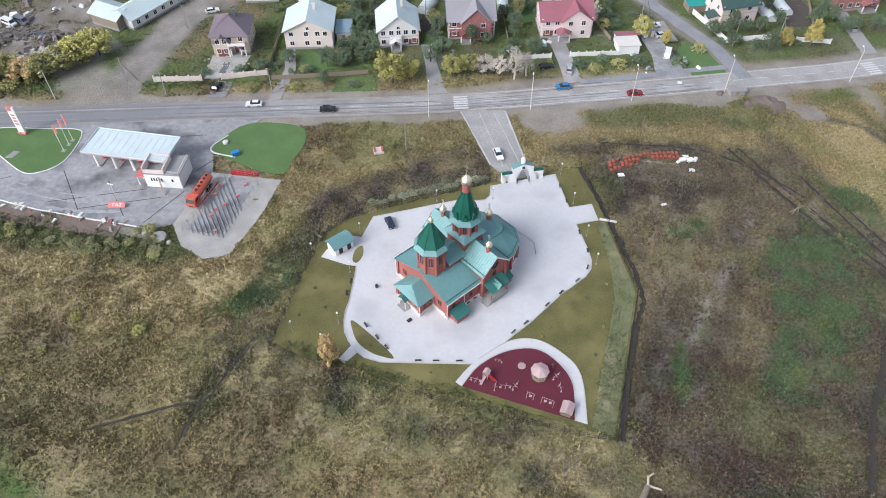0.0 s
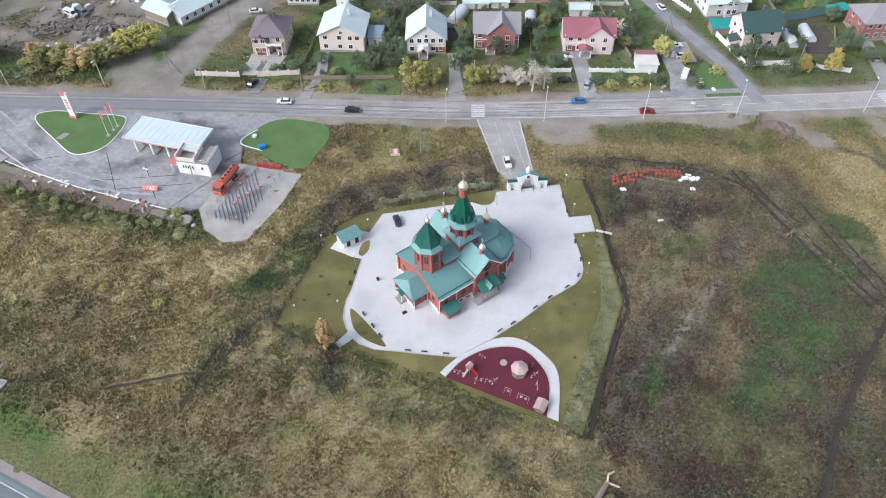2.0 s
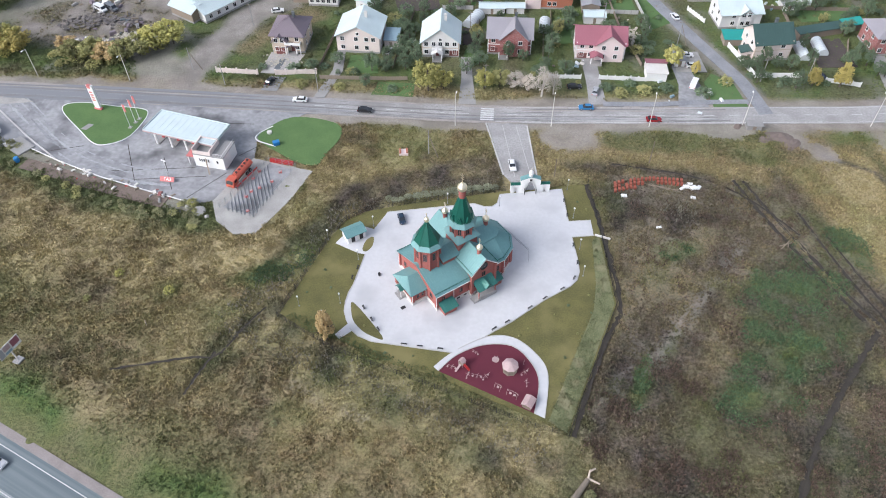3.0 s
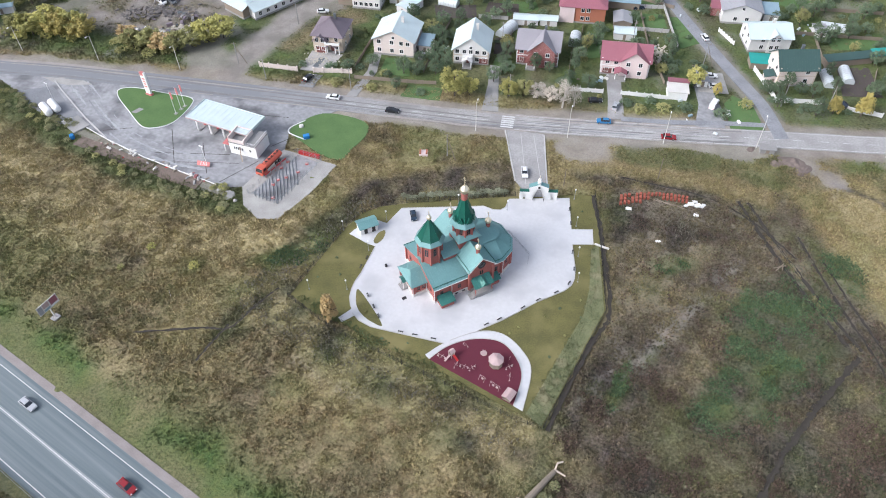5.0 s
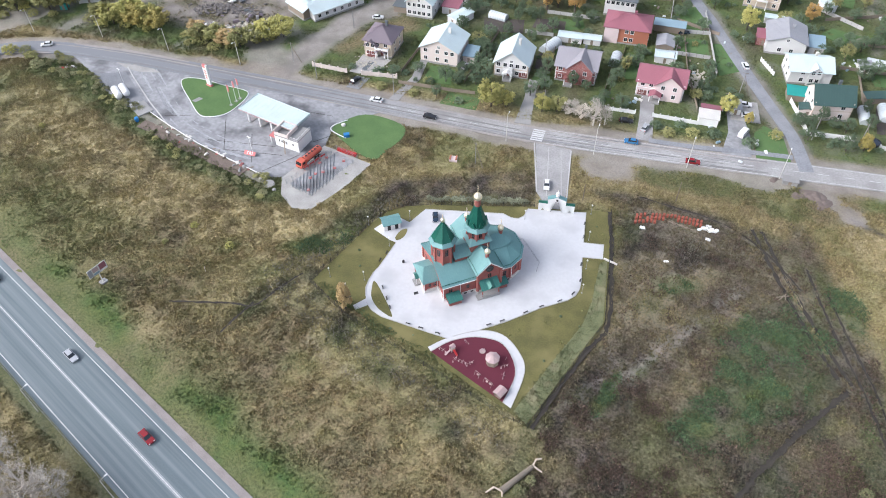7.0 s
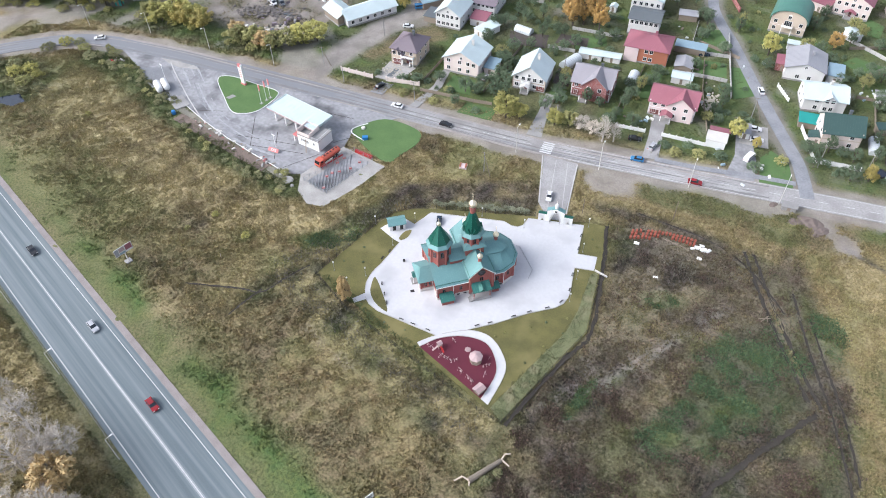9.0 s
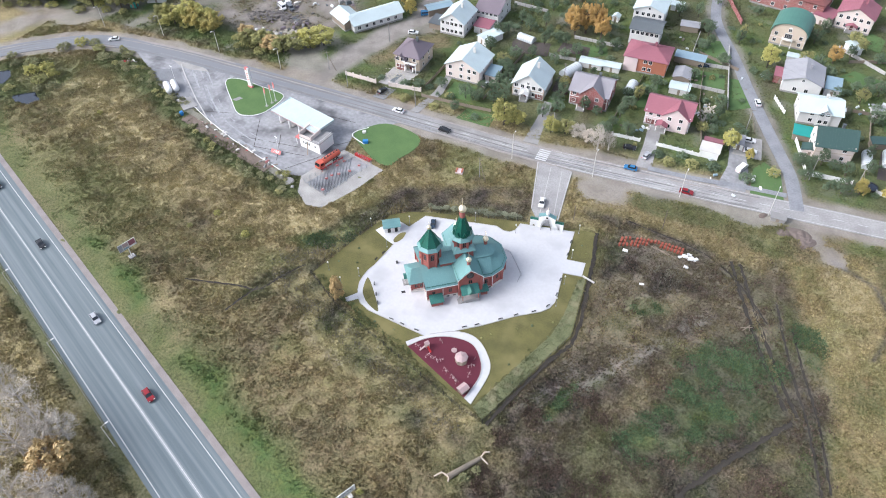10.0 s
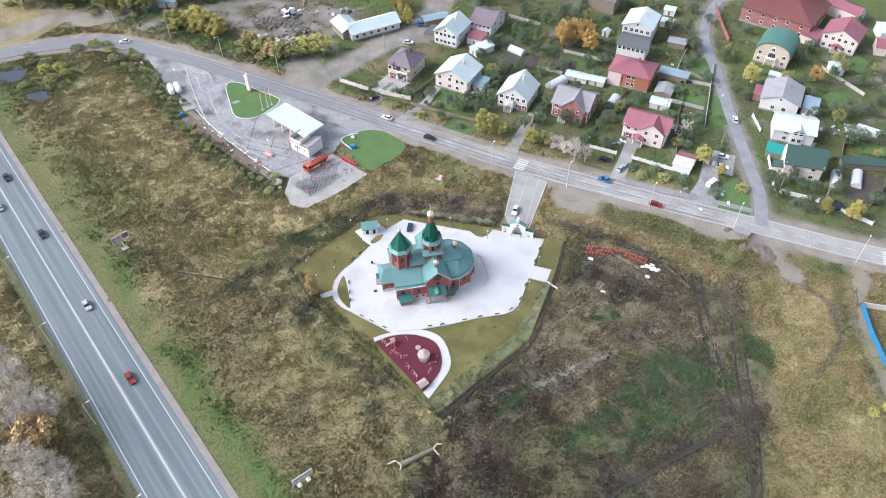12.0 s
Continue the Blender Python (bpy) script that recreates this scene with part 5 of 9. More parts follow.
def house(label, x0, x1, y, d, turn, h, roof, rh, wall, top, wins=(), wings=(), name="house", category="house", chimney=True, storeys=2, side=2, porch=None, garage=None, balcony=None, trim=None):
    """A house whose front wall runs from x0 to x1 at y and faces the road. roof: 'x', 'y' or 'hip'. wins: front window columns per storey,
    as shares of the width. wings: front gables (share, width, out, height, rise)."""
    split_seams[0] = True
    w = x1 - x0
    o = thing(name, (x0 + x1) / 2, y, 0, turn, label, category)
    FOOT.append((x0 - 3, x1 + 3, y - 3, y + d + 2))
    a = w / 2
    bm = bmesh.new()
    if roof == "x":
        prism_x(bm, [(0, -0.2), (d, -0.2), (d, h), (d / 2, h + rh - 0.1), (0, h)], -a, a)
    elif roof == "y":
        prism_y(bm, [(-a, -0.2), (a, -0.2), (a, h), (0, h + rh - 0.1), (-a, h)], 0, d)
    else:
        box(bm, -a, a, 0, d, -0.2, h)
    part("wall", bm, wall, o)
    bm = bmesh.new(); box(bm, -a - 0.08, a + 0.08, -0.08, d + 0.08, -0.2, 0.55)
    part("plinth", bm, CONCRETE, o)
    bm = bmesh.new()
    if roof == "hip":
        hip_roof(bm, -a, a, 0, d, h, rh)
    else:
        gable_roof(bm, -a, a, 0, d, h, rh, roof)
    weld(bm)
    rf = part("roof", bm, top, o)
    for sh, ww, out, hh, rr in wings:
        c = -a + sh * w
        bm = bmesh.new(); prism_y(bm, [(c - ww / 2, -0.2), (c + ww / 2, -0.2), (c + ww / 2, hh), (c, hh + rr - 0.1), (c - ww / 2, hh)], -out, 0.3)
        part("front_gable_wall", bm, wall, o)
        bm = bmesh.new(); gable_roof(bm, c - ww / 2, c + ww / 2, -out, d / 2 - 0.6, hh, rr, "y", 0.45); weld(bm)
        part("front_gable_roof", bm, top, o)
        for s in range(storeys):
            if out > 0:
                for k in ((-0.22, 0.22) if ww > 4 else (0,)):
                    window(o, c + k * ww, -out - 0.02, 1.2 + 2.9 * s, 1.1, 1.3)
    sh_h = h / storeys
    for s in range(storeys):
        for f in wins[s % len(wins)] if wins else ():
            xx = -a + f * w
            if not any(abs(xx - (-a + q[0] * w)) < q[1] / 2 and q[2] > 0 for q in wings):
                window(o, xx, -0.02, 1.2 + sh_h * s, 1.15, 1.3)
        for k in range(side):
            yy = d * (k + 0.7) / (side + 0.4)
            window(o, a + 0.02, yy, 1.15 + sh_h * s, 1.05, 1.3, 90)
            window(o, -a - 0.02, yy, 1.15 + sh_h * s, 1.05, 1.3, -90)
    if roof == "y" and rh > 2:
        window(o, 0, -0.02, h + 0.2, 0.8, 0.9)
    if chimney:
        bm = bmesh.new(); box(bm, -0.4, 0.4, d * 0.55, d * 0.55 + 0.7, h, h + rh + 0.9); box(bm, -0.48, 0.48, d * 0.55 - 0.08, d * 0.55 + 0.78, h + rh + 0.9, h + rh + 1.05)
        part("chimney", bm, {R_PALE: OFFWHITE, R_RED: R_RED, R_STEEL: R_STEEL}.get(top, R_DARK), rf).location.x = w * 0.12
    if porch:
        sh, pw, pd, pm = porch
        c = -a + sh * w
        bm = bmesh.new(); gable_roof(bm, c - pw / 2, c + pw / 2, -pd, 0.1, 2.7, 0.9, "y", 0.25, 0.5); weld(bm)
        pr = part("porch_roof", bm, pm, o)
        for k in (-1, 1):
            bm = bmesh.new(); box(bm, -0.13, 0.13, -0.13, 0.13, 0, 2.7)
            part("porch_post", bm, WHITE, o).location = (c + k * (pw / 2 - 0.2), -pd + 0.2, 0)
        bm = bmesh.new(); box(bm, c - pw / 2, c + pw / 2, -pd - 0.4, 0, 0, 0.45)
        part("porch_step", bm, CONCRETE, o)
        bm = bmesh.new(); box(bm, c - 0.5, c + 0.5, -0.09, 0.0, 0.45, 2.5)
        part("front_door", bm, R_MAROON, o)
    if garage is not None:
        c = -a + garage * w
        out = max([q[2] for q in wings if abs(-a + q[0] * w - c) < q[1] / 2] + [0])
        bm = bmesh.new(); box(bm, c - 1.4, c + 1.4, -out - 0.07, -out + 0.02, 0, 2.3)
        part("garage_door", bm, R_MAROON, o, "dark red garage door")
    if balcony:
        sh, bw, bd, bz = balcony
        c = -a + sh * w
        bm = bmesh.new(); box(bm, c - bw / 2, c + bw / 2, -bd, 0.05, bz, bz + 0.2)
        sl = part("balcony", bm, wall, o)
        bm = bmesh.new(); box(bm, c - bw / 2, c + bw / 2, -bd, -bd + 0.12, bz + 0.2, bz + 1.05)
        for k in (-1, 1):
            box(bm, c + k * (bw / 2 - 0.06) - 0.06, c + k * (bw / 2 - 0.06) + 0.06, -bd + 0.12, 0, bz + 0.2, bz + 1.05)
        part("parapet", bm, WHITE, sl)
        for k in (-1, 1):
            bm = bmesh.new(); box(bm, c + k * (bw / 2 - 0.15) - 0.13, c + k * (bw / 2 - 0.15) + 0.13, -bd, -bd + 0.26, 0, bz)
            part("balcony_post", bm, WHITE, sl)
    if trim:
        for k in (-1, 1):
            for n in range(int(h / 0.55)):
                q = 0.34 if n % 2 else 0.22
                bm = bmesh.new(); box(bm, k * a - (q if k > 0 else 0.05), k * a + (0.05 if k > 0 else q), -0.05, q, 0.55 + 0.55 * n, 0.98 + 0.55 * n)
                part("quoin", bm, trim, o)
        for s in range(1, storeys):
            bm = bmesh.new(); box(bm, -a - 0.04, a + 0.04, -0.06, 0.0, sh_h * s + 0.35, sh_h * s + 0.6)
            part("string_course", bm, trim, o)
    split_seams[0] = False
    return o


def hut(label, x, y, w, d, h, rh, wall, top, turn=0.0, roof="x", name="shed", category="shed", door=True):
    """A small outbuilding."""
    split_seams[0] = True
    o = thing(name, x, y, 0, turn, label if len(label.split()) > 3 else label + " in a village yard", category)
    FOOT.append((x - max(w, d) / 2 - 1, x + max(w, d) / 2 + 1, y - max(w, d) / 2 - 1, y + max(w, d) / 2 + 1))
    bm = bmesh.new()
    if roof == "x":
        prism_x(bm, [(-d / 2, -0.1), (d / 2, -0.1), (d / 2, h), (0, h + rh - 0.06), (-d / 2, h)], -w / 2, w / 2)
    elif roof == "y":
        prism_y(bm, [(-w / 2, -0.1), (w / 2, -0.1), (w / 2, h), (0, h + rh - 0.06), (-w / 2, h)], -d / 2, d / 2)
    else:
        prism_x(bm, [(-d / 2, -0.1), (d / 2, -0.1), (d / 2, h + rh - 0.06), (-d / 2, h - 0.06)], -w / 2, w / 2)
    part("wall", bm, wall, o)
    bm = bmesh.new()
    if roof in "xy":
        gable_roof(bm, -w / 2, w / 2, -d / 2, d / 2, h, rh, roof, 0.3, 0.6); weld(bm)
    else:
        roof_plane(bm, (-w / 2 - 0.3, -d / 2 - 0.3, h), (w / 2 + 0.3, -d / 2 - 0.3, h), (w / 2 + 0.3, d / 2 + 0.3, h + rh), (-w / 2 - 0.3, d / 2 + 0.3, h + rh), 0.6)
    part("roof", bm, top, o)
    if door:
        bm = bmesh.new(); box(bm, -0.45, 0.45, -d / 2 - 0.05, -d / 2 + 0.02, 0, min(2.0, h - 0.1))
        part("door", bm, TIMBER, o)
    split_seams[0] = False
    return o


two = [(0.12, 0.32, 0.5, 0.68, 0.88), (0.12, 0.32, 0.5, 0.68, 0.88)]
house("beige brick house with a brown-grey hipped roof, unfinished yard", -65.5, -55.2, 185.2, 11.5, 2, 5.8, "hip", 3.6, W_BEIGE, R_BROWN, [(0.2, 0.8), (0.2, 0.5, 0.8)], [(0.28, 4.4, 1.2, 4.6, 1.9)], porch=(0.65, 3.2, 1.6, R_BROWN), balcony=(0.68, 5.0, 1.5, 3.2), garage=0.28)
house("pale pink two-storey house with a pale blue metal roof", -45.0, -31.4, 187.6, 12.5, 1, 5.9, "y", 3.4, W_CREAM, R_PALE, [(0.14, 0.46, 0.7), (0.14, 0.46, 0.7, 0.86)])
house("white two-storey house with a pale blue gabled roof", -18.0, -6.4, 188.2, 12.0, 5, 5.4, "y", 4.4, W_WHITE, R_PALE, two, [], porch=(0.42, 3.0, 2.8, W_WHITE), garage=0.86, balcony=(0.42, 3.2, 1.3, 3.0), trim=W_BEIGE)
house("red brick house with white trim and a mauve-grey roof", 2.3, 15.8, 192.2, 12.0, 3, 6.0, "x", 3.4, W_RED, R_GREY, two, [(0.60, 8.6, 1.2, 6.0, 4.0)], porch=(0.36, 3.0, 3.0, R_MAROON), garage=0.14, trim=WHITE)
house("pale pink house with a magenta-red metal roof", 29.6, 44.6, 192.4, 10.5, 3, 5.8, "x", 3.0, W_PINK, R_RED, [(0.12, 0.3, 0.92), (0.12, 0.3, 0.92)], [(0.68, 8.6, 0.8, 5.8, 3.3)], porch=(0.42, 3.6, 3.2, R_RED), chimney=False, garage=0.14, trim=WHITE)
oh = house("orange brick and pink house with a magenta-red hipped roof", 12.8, 28.4, 221.8, 11.5, 4, 6.0, "hip", 2.6, W_ORANGE, R_RED, [(0.5, 0.62), (0.5, 0.62)])
bm = bmesh.new(); box(bm, -7.84, -2.8, -0.35, 11.5, -0.2, 5.9)
part("rendered_wall", bm, W_PINK, oh, "pale pink rendered wall")
house("white annex with a row of windows under a dark grey roof", 9.0, 20.4, 240.5, 9.5, 4, 6.6, "x", 1.5, W_WHITE, R_DARK, [(), (0.1, 0.26, 0.42, 0.58, 0.74, 0.9)], chimney=False)
house("tall white house with a pale metal roof", 6.0, 18.0, 254.5, 13.0, 4, 7.5, "y", 2.2, W_WHITE, R_PALE, two)
house("beige brick house with a dark green roof, white fence", 83.8, 95.4, 198.4, 10.0, 13, 6.2, "x", 3.8, W_CREAM, R_GREEN, [(0.25, 0.75), (0.25, 0.75)], trim=W_BEIGE)
house("white house with a pale metal roof and red chimney", 76.2, 89.6, 216.8, 10.5, 12, 5.2, "x", 2.4, W_WHITE, R_PALE, [(0.3, 0.6), (0.3, 0.6)], [(0.6, 4.2, 0.4, 5.2, 1.6)])
house("white house with a grey sheet metal roof", 68.0, 81.0, 233.0, 13.0, 4, 5.0, "y", 2.4, W_WHITE, R_STEEL, [(0.35, 0.65)], storeys=1)
house("large brick house under a maroon roof", 45.0, 74.0, 292.0, 24.0, -8, 6.5, "hip", 5.0, W_RED, R_MAROON, two)
house("cream house with a pink-red gabled roof", 79.0, 92.5, 287.0, 12.0, -6, 6.6, "y", 3.2, W_CREAM, R_RED, two, porch=(0.5, 4.0, 2.0, R_RED))
house("red brick house with a dark hipped roof", 121.5, 136.0, 206.0, 11.0, 8, 6.0, "hip", 3.2, W_RED, R_GREY, two, porch=(0.7, 5.0, 2.4, W_RED))
house("white house with a pale gabled roof", -61.5, -51.2, 214.8, 12.5, 2, 6.2, "y", 3.4, W_WHITE, R_PALE, two)
house("white house with a brown-mauve roof", -52.5, -42.6, 229.2, 14.0, 2, 5.4, "x", 3.0, W_WHITE, R_BROWN, two)


def barrel_house():
    o = house("cream brick house under a green barrel roof", 58.2, 71.0, 264.0, 13.0, -3, 5.4, "flat", 0.3, W_BEIGE, R_MID, [(0.14, 0.86), (0.14, 0.86)], chimney=False, trim=W_CREAM, balcony=(0.5, 4.0, 1.4, 3.0))
    for ch in list(o.children):
        if ch.name.startswith("roof"):
            for q in list(ch.children):
                bpy.data.objects.remove(q)
            bpy.data.objects.remove(ch)
    arc = lambda r, k: [(r * math.cos(math.pi * i / k), 5.3 + r * 0.62 * math.sin(math.pi * i / k)) for i in range(k + 1)]
    bm = bmesh.new(); prism_y(bm, arc(6.4, 14), 0.0, 13.0)
    part("arched_gable_wall", bm, W_BEIGE, o)
    window(o, 0, -0.02, 3.4, 2.6, 1.9, 0, WHITE, bars=4); window(o, 0, -0.02, 6.2, 1.1, 1.2, 0, WHITE, arched=True)
    bm = bmesh.new()
    O, I = arc(7.1, 14), arc(6.85, 14)
    for i in range(14):
        prism_y(bm, [O[i], O[i + 1], I[i + 1], I[i]], -0.6, 13.6)
    weld(bm)
    part("roof", bm, R_MID, o)


barrel_house()
# long white barn in the scrap yard with a hut at its end
house("long white-walled barn with a pale blue roof", -11.0, 11.0, 0, 9.0, 0, 3.6, "x", 2.2, W_WHITE, R_PALE, [(0.1, 0.25, 0.4, 0.55, 0.7, 0.85)], name="barn", category="barn", chimney=False, storeys=1, side=1).matrix_basis = pose(-86.5, 208.0, 0, 0, 0, 57)
house("board hut with a pale blue roof", -5.4, 5.4, 0, 8.0, 0, 3.8, "x", 1.7, TIMBER, R_PALE, (), name="barn_hut", category="shed", chimney=False, storeys=1, side=0).matrix_basis = pose(-101.6, 200.8, 0, 0, 0, -28)


# ---- church yard: kerbs, paths, gate, fence, lamps, benches, shed ----
PLAY_IN = curve_pts([(2.7, 73.1), (6.0, 77.4), (11.2, 80.6), (17.2, 81.2), (21.3, 77.9), (23.4, 73.1), (22.8, 65.7)], n=5)
PLAY_OUT = curve_pts([(1.6, 74.0), (5.0, 78.0), (11.6, 82.7), (17.3, 83.3), (22.2, 80.0), (25.1, 75.0), (24.8, 64.9)], n=5)
pad("playground_surface", PLAY_IN, 0.05, RUBBER, "dark red rubber playground surface", category="surface")
pad("playground_path", PLAY_OUT + PLAY_IN[::-1], 0.056, PAVING, "pale paved path round the playground", category="path")
pad("shed_path_stub", [(-18.4, 82.6), (-17.0, 81.0), (-19.4, 78.4), (-20.6, 79.4)], 0.064, PAVING, "pale paved footpath stub", category="path")
SLOT = curve_pts([(-18.7, 88.6), (-18.3, 85.6), (-17.2, 83.2), (-15.1, 81.2), (-12.8, 80.0), (-10.0, 79.5), (-13.8, 84.0)], True, 4)
pad("flower_bed", SLOT, 0.085, LAWN, "narrow planted bed in the paving", category="flower bed")
pad("small_bed", curve_pts([(-19.4, 107.6), (-17.9, 108.8), (-17.6, 106.0), (-18.7, 103.9), (-19.8, 104.6)], True, 3), 0.085, LAWN, "small planted bed beside the shed", category="flower bed")


def kerb_line(pts, z=0.16, w=0.09, name="kerb", m=None):
    ribbon(name, pts, -w, w, z, m or KERB, "low concrete kerb")


kerb_line([(34.8, 115.8), (29.6, 114.6), (31.2, 106.5), (31.4, 103.6), (30.9, 101.2), (29.4, 99.1), (23.7, 94.4), (17.0, 87.6), (11.6, 83.0)])
kerb_line([(5.0, 77.9), (-0.3, 78.1), (-8.1, 78.4), (-12.5, 78.6), (-15.7, 79.7), (-17.8, 81.4)])
kerb_line([(-18.9, 83.3), (-20.0, 85.8), (-20.3, 88.5), (-20.2, 91.0), (-19.6, 93.6), (-18.8, 103.0)])
kerb_line([(26.8, 131.5), (28.7, 119.9), (34.1, 120.9)])
kerb_line([(-16.1, 117.6), (5.1, 123.3), (7.7, 122.5), (9.6, 122.8), (10.8, 124.2), (11.2, 127.6)])
kerb_line(PLAY_OUT[6:]); kerb_line(PLAY_IN, 0.2, 0.1)
ribbon("driveway_kerb", [(11.5, 135.2), (5.0, 156.4)], -0.18, 0.18, 0.2, KERB, "pale concrete kerb of the driveway")
ribbon("driveway_kerb", [(14.6, 134.5), (9.8, 155.8)], -0.09, 0.09, 0.12, KERB, "pale line along the driveway")
ribbon("driveway_kerb", [(19.2, 133.5), (13.6, 155.8)], -0.09, 0.09, 0.12, KERB, "pale line along the driveway")
ribbon("driveway_kerb", [(20.6, 133.8), (16.6, 156.4)], -0.18, 0.18, 0.2, KERB, "pale concrete kerb of the driveway")


def gate():
    g = thing("church_gate", 18.65, 129.6, 0, 10, "white plastered gate with arches and green roofs", "gate")
    g.scale = (0.86, 0.86, 0.86)
    pts = [(-2.9, 0), (-1.75, 0), (-1.75, 2.6)] + [(1.75 * math.cos(math.pi * (1 - k / 10)), 2.6 + 1.75 * math.sin(math.pi * k / 10)) for k in range(1, 10)] + [(1.75, 2.6), (1.75, 0), (2.9, 0), (2.9, 5.0), (0, 6.2), (-2.9, 5.0)]
    bm = bmesh.new(); prism_y(bm, pts, -0.7, 0.7)
    bmesh.ops.triangulate(bm, faces=[f for f in bm.faces if len(f.verts) > 4])
    part("main_arch", bm, WHITE, g)
    bm = bmesh.new(); gable_roof(bm, -2.95, 2.95, -0.62, 0.75, 5.12, 1.2, "y", 0.1, 0.5)
    part("main_roof", bm, TEAL, g)
    for s in (-1, 1):
        c = s * 4.35
        q = [(c - 1.45, 0), (c - 0.55, 0), (c - 0.55, 1.7)] + [(c + 0.55 * math.cos(math.pi * (1 - k / 6)), 1.7 + 0.55 * math.sin(math.pi * k / 6)) for k in range(1, 6)] + [(c + 0.55, 1.7), (c + 0.55, 0), (c + 1.45, 0), (c + 1.45, 3.2), (c - 1.45, 3.2)]
        bm = bmesh.new(); prism_y(bm, q, -0.6, 0.6)
        bmesh.ops.triangulate(bm, faces=[f for f in bm.faces if len(f.verts) > 4])
        part("side_arch", bm, WHITE, g)
        bm = bmesh.new(); roof_plane(bm, (c - 1.5, -0.62, 3.26), (c + 1.5, -0.62, 3.26), (c + 1.5, 0, 3.55), (c - 1.5, 0, 3.55)); roof_plane(bm, (c + 1.5, 0.7, 3.26), (c - 1.5, 0.7, 3.26), (c - 1.5, 0, 3.55), (c + 1.5, 0, 3.55))
        part("side_roof", bm, TENT, g)
        bm = bmesh.new(); box(bm, -0.5, 0.5, -0.04, 0.04, 0.1, 1.6)
        for k in range(6):
            rod(bm, (-0.5 + 0.2 * k, 0, 0.1), (-0.5 + 0.2 * k, 0, 2.1), 0.02, n=4)
        part("wicket", bm, DARK, g).location = (c, 0.2, 0)
        bm = bmesh.new()
        for k in range(9):
            rod(bm, (s * 1.7, -0.2 * k - 0.2, 0.1), (s * 1.7, -0.2 * k - 0.2, 2.2), 0.025, n=4)
        rod(bm, (s * 1.7, -0.1, 0.3), (s * 1.7, -1.9, 0.3), 0.03, n=4); rod(bm, (s * 1.7, -0.1, 1.9), (s * 1.7, -1.9, 1.9), 0.03, n=4)
        part("gate_leaf", bm, DARK, g, "open dark steel gate leaf")
    bm = bmesh.new(); lathe(bm, [(0.6, 5.8), (0.6, 6.9), (0.7, 6.95), (0.7, 7.1)], 12)
    d = part("turret", bm, WHITE, g)
    bm = bmesh.new(); onion(bm, 0.62, 7.1)
    part("onion_dome", bm, WHITE, d)
    bm = bmesh.new(); cross_bars(bm, 8.3, 1.0)
    part("cross", bm, GOLD, d)
    bm = bmesh.new(); box(bm, -0.35, 0.35, -0.74, -0.7, 4.6, 5.4)
    part("icon_niche", bm, DARK, g)


gate()


def mesh_panel(bm, w):
    """Steel bars between two posts, built bar by bar in fence()."""


def fence(line, label, step, post, panel):
    o = thing("fence", *line[0], 0, 0, label, "fence")
    ox, oy = line[0]
    for (ax, ay), (bx, by) in zip(line, line[1:]):
        L = math.hypot(bx - ax, by - ay); n = max(1, round(L / step)); t = math.degrees(math.atan2(by - ay, bx - ax))
        for k in range(n):
            x, y = ax + (bx - ax) * k / n - ox, ay + (by - ay) * k / n - oy
            shared(("fpost", label), "post", post[0], post[1], o, pose(x, y, 0))
            if panel[0] is mesh_panel:
                w = L / n
                f = Matrix.Translation((x, y, 0)) @ Matrix.Rotation(radians(t), 4, "Z")
                for z in (0.3, 0.95, 1.6):
                    shared(("frail", round(w, 2)), "rail", lambda bm: box(bm, 0.05, w - 0.05, -0.012, 0.012, 0, 0.03), panel[1], o, f @ Matrix.Translation((0, 0, z)))
                for q in range(1, int(w / 0.32)):
                    shared("fbar", "bar", lambda bm: box(bm, -0.012, 0.012, -0.01, 0.01, 0.2, 1.65), panel[1], o, f @ Matrix.Translation((w * q / int(w / 0.32), 0, 0)))
                continue
            shared(("fpan", label, round(L / n, 2)), "panel", lambda bm, w=L / n: panel[0](bm, w), panel[1], o, pose(x, y, 0, 0, 0, t))
    shared(("fpost", label), "post", post[0], post[1], o, pose(line[-1][0] - ox, line[-1][1] - oy, 0))
    return o


steel_post = (lambda bm: box(bm, -0.05, 0.05, -0.05, 0.05, -0.3, 1.8), DARK)
for seg in (FENCE[0:4], FENCE[3:7], FENCE[6:11], FENCE[10:15]):
    fence(seg, "dark steel bar fence round the church yard", 2.8, steel_post, (mesh_panel, DARK))


def yard_lamp(x, y):
    o = thing("yard_lamp", x, y, 0, 0, "short white lamp post with a globe, on the lawn edge", "lamp", "yard lamps")
    shared("yl_b", "base", lambda bm: lathe(bm, [(0.16, -0.1), (0.16, 0.25), (0.07, 0.35)], 10), STEEL, o, Matrix())
    shared("yl_p", "pole", lambda bm: rod(bm, (0, 0, 0.3), (0, 0, 3.2), 0.055, 0.045, 8), STEEL, o, Matrix())
    shared("yl_g", "globe", lambda bm: lathe(bm, [(0.1, 3.15), (0.18, 3.22), (0.22, 3.38), (0.19, 3.54), (0.08, 3.62)], 14), WHITE, o, Matrix(), "white globe")


for p in ((-21.3, 87.9), (-20.0, 101.2), (-18.6, 112.4), (11.4, 123.2), (-1.6, 122.6), (29.8, 121.2), (31.4, 110.9), (32.2, 102.6), (28.2, 131.4), (-28.5, 106.5), (-24.0, 82.8), (-30.2, 86.0)):
    yard_lamp(*p)


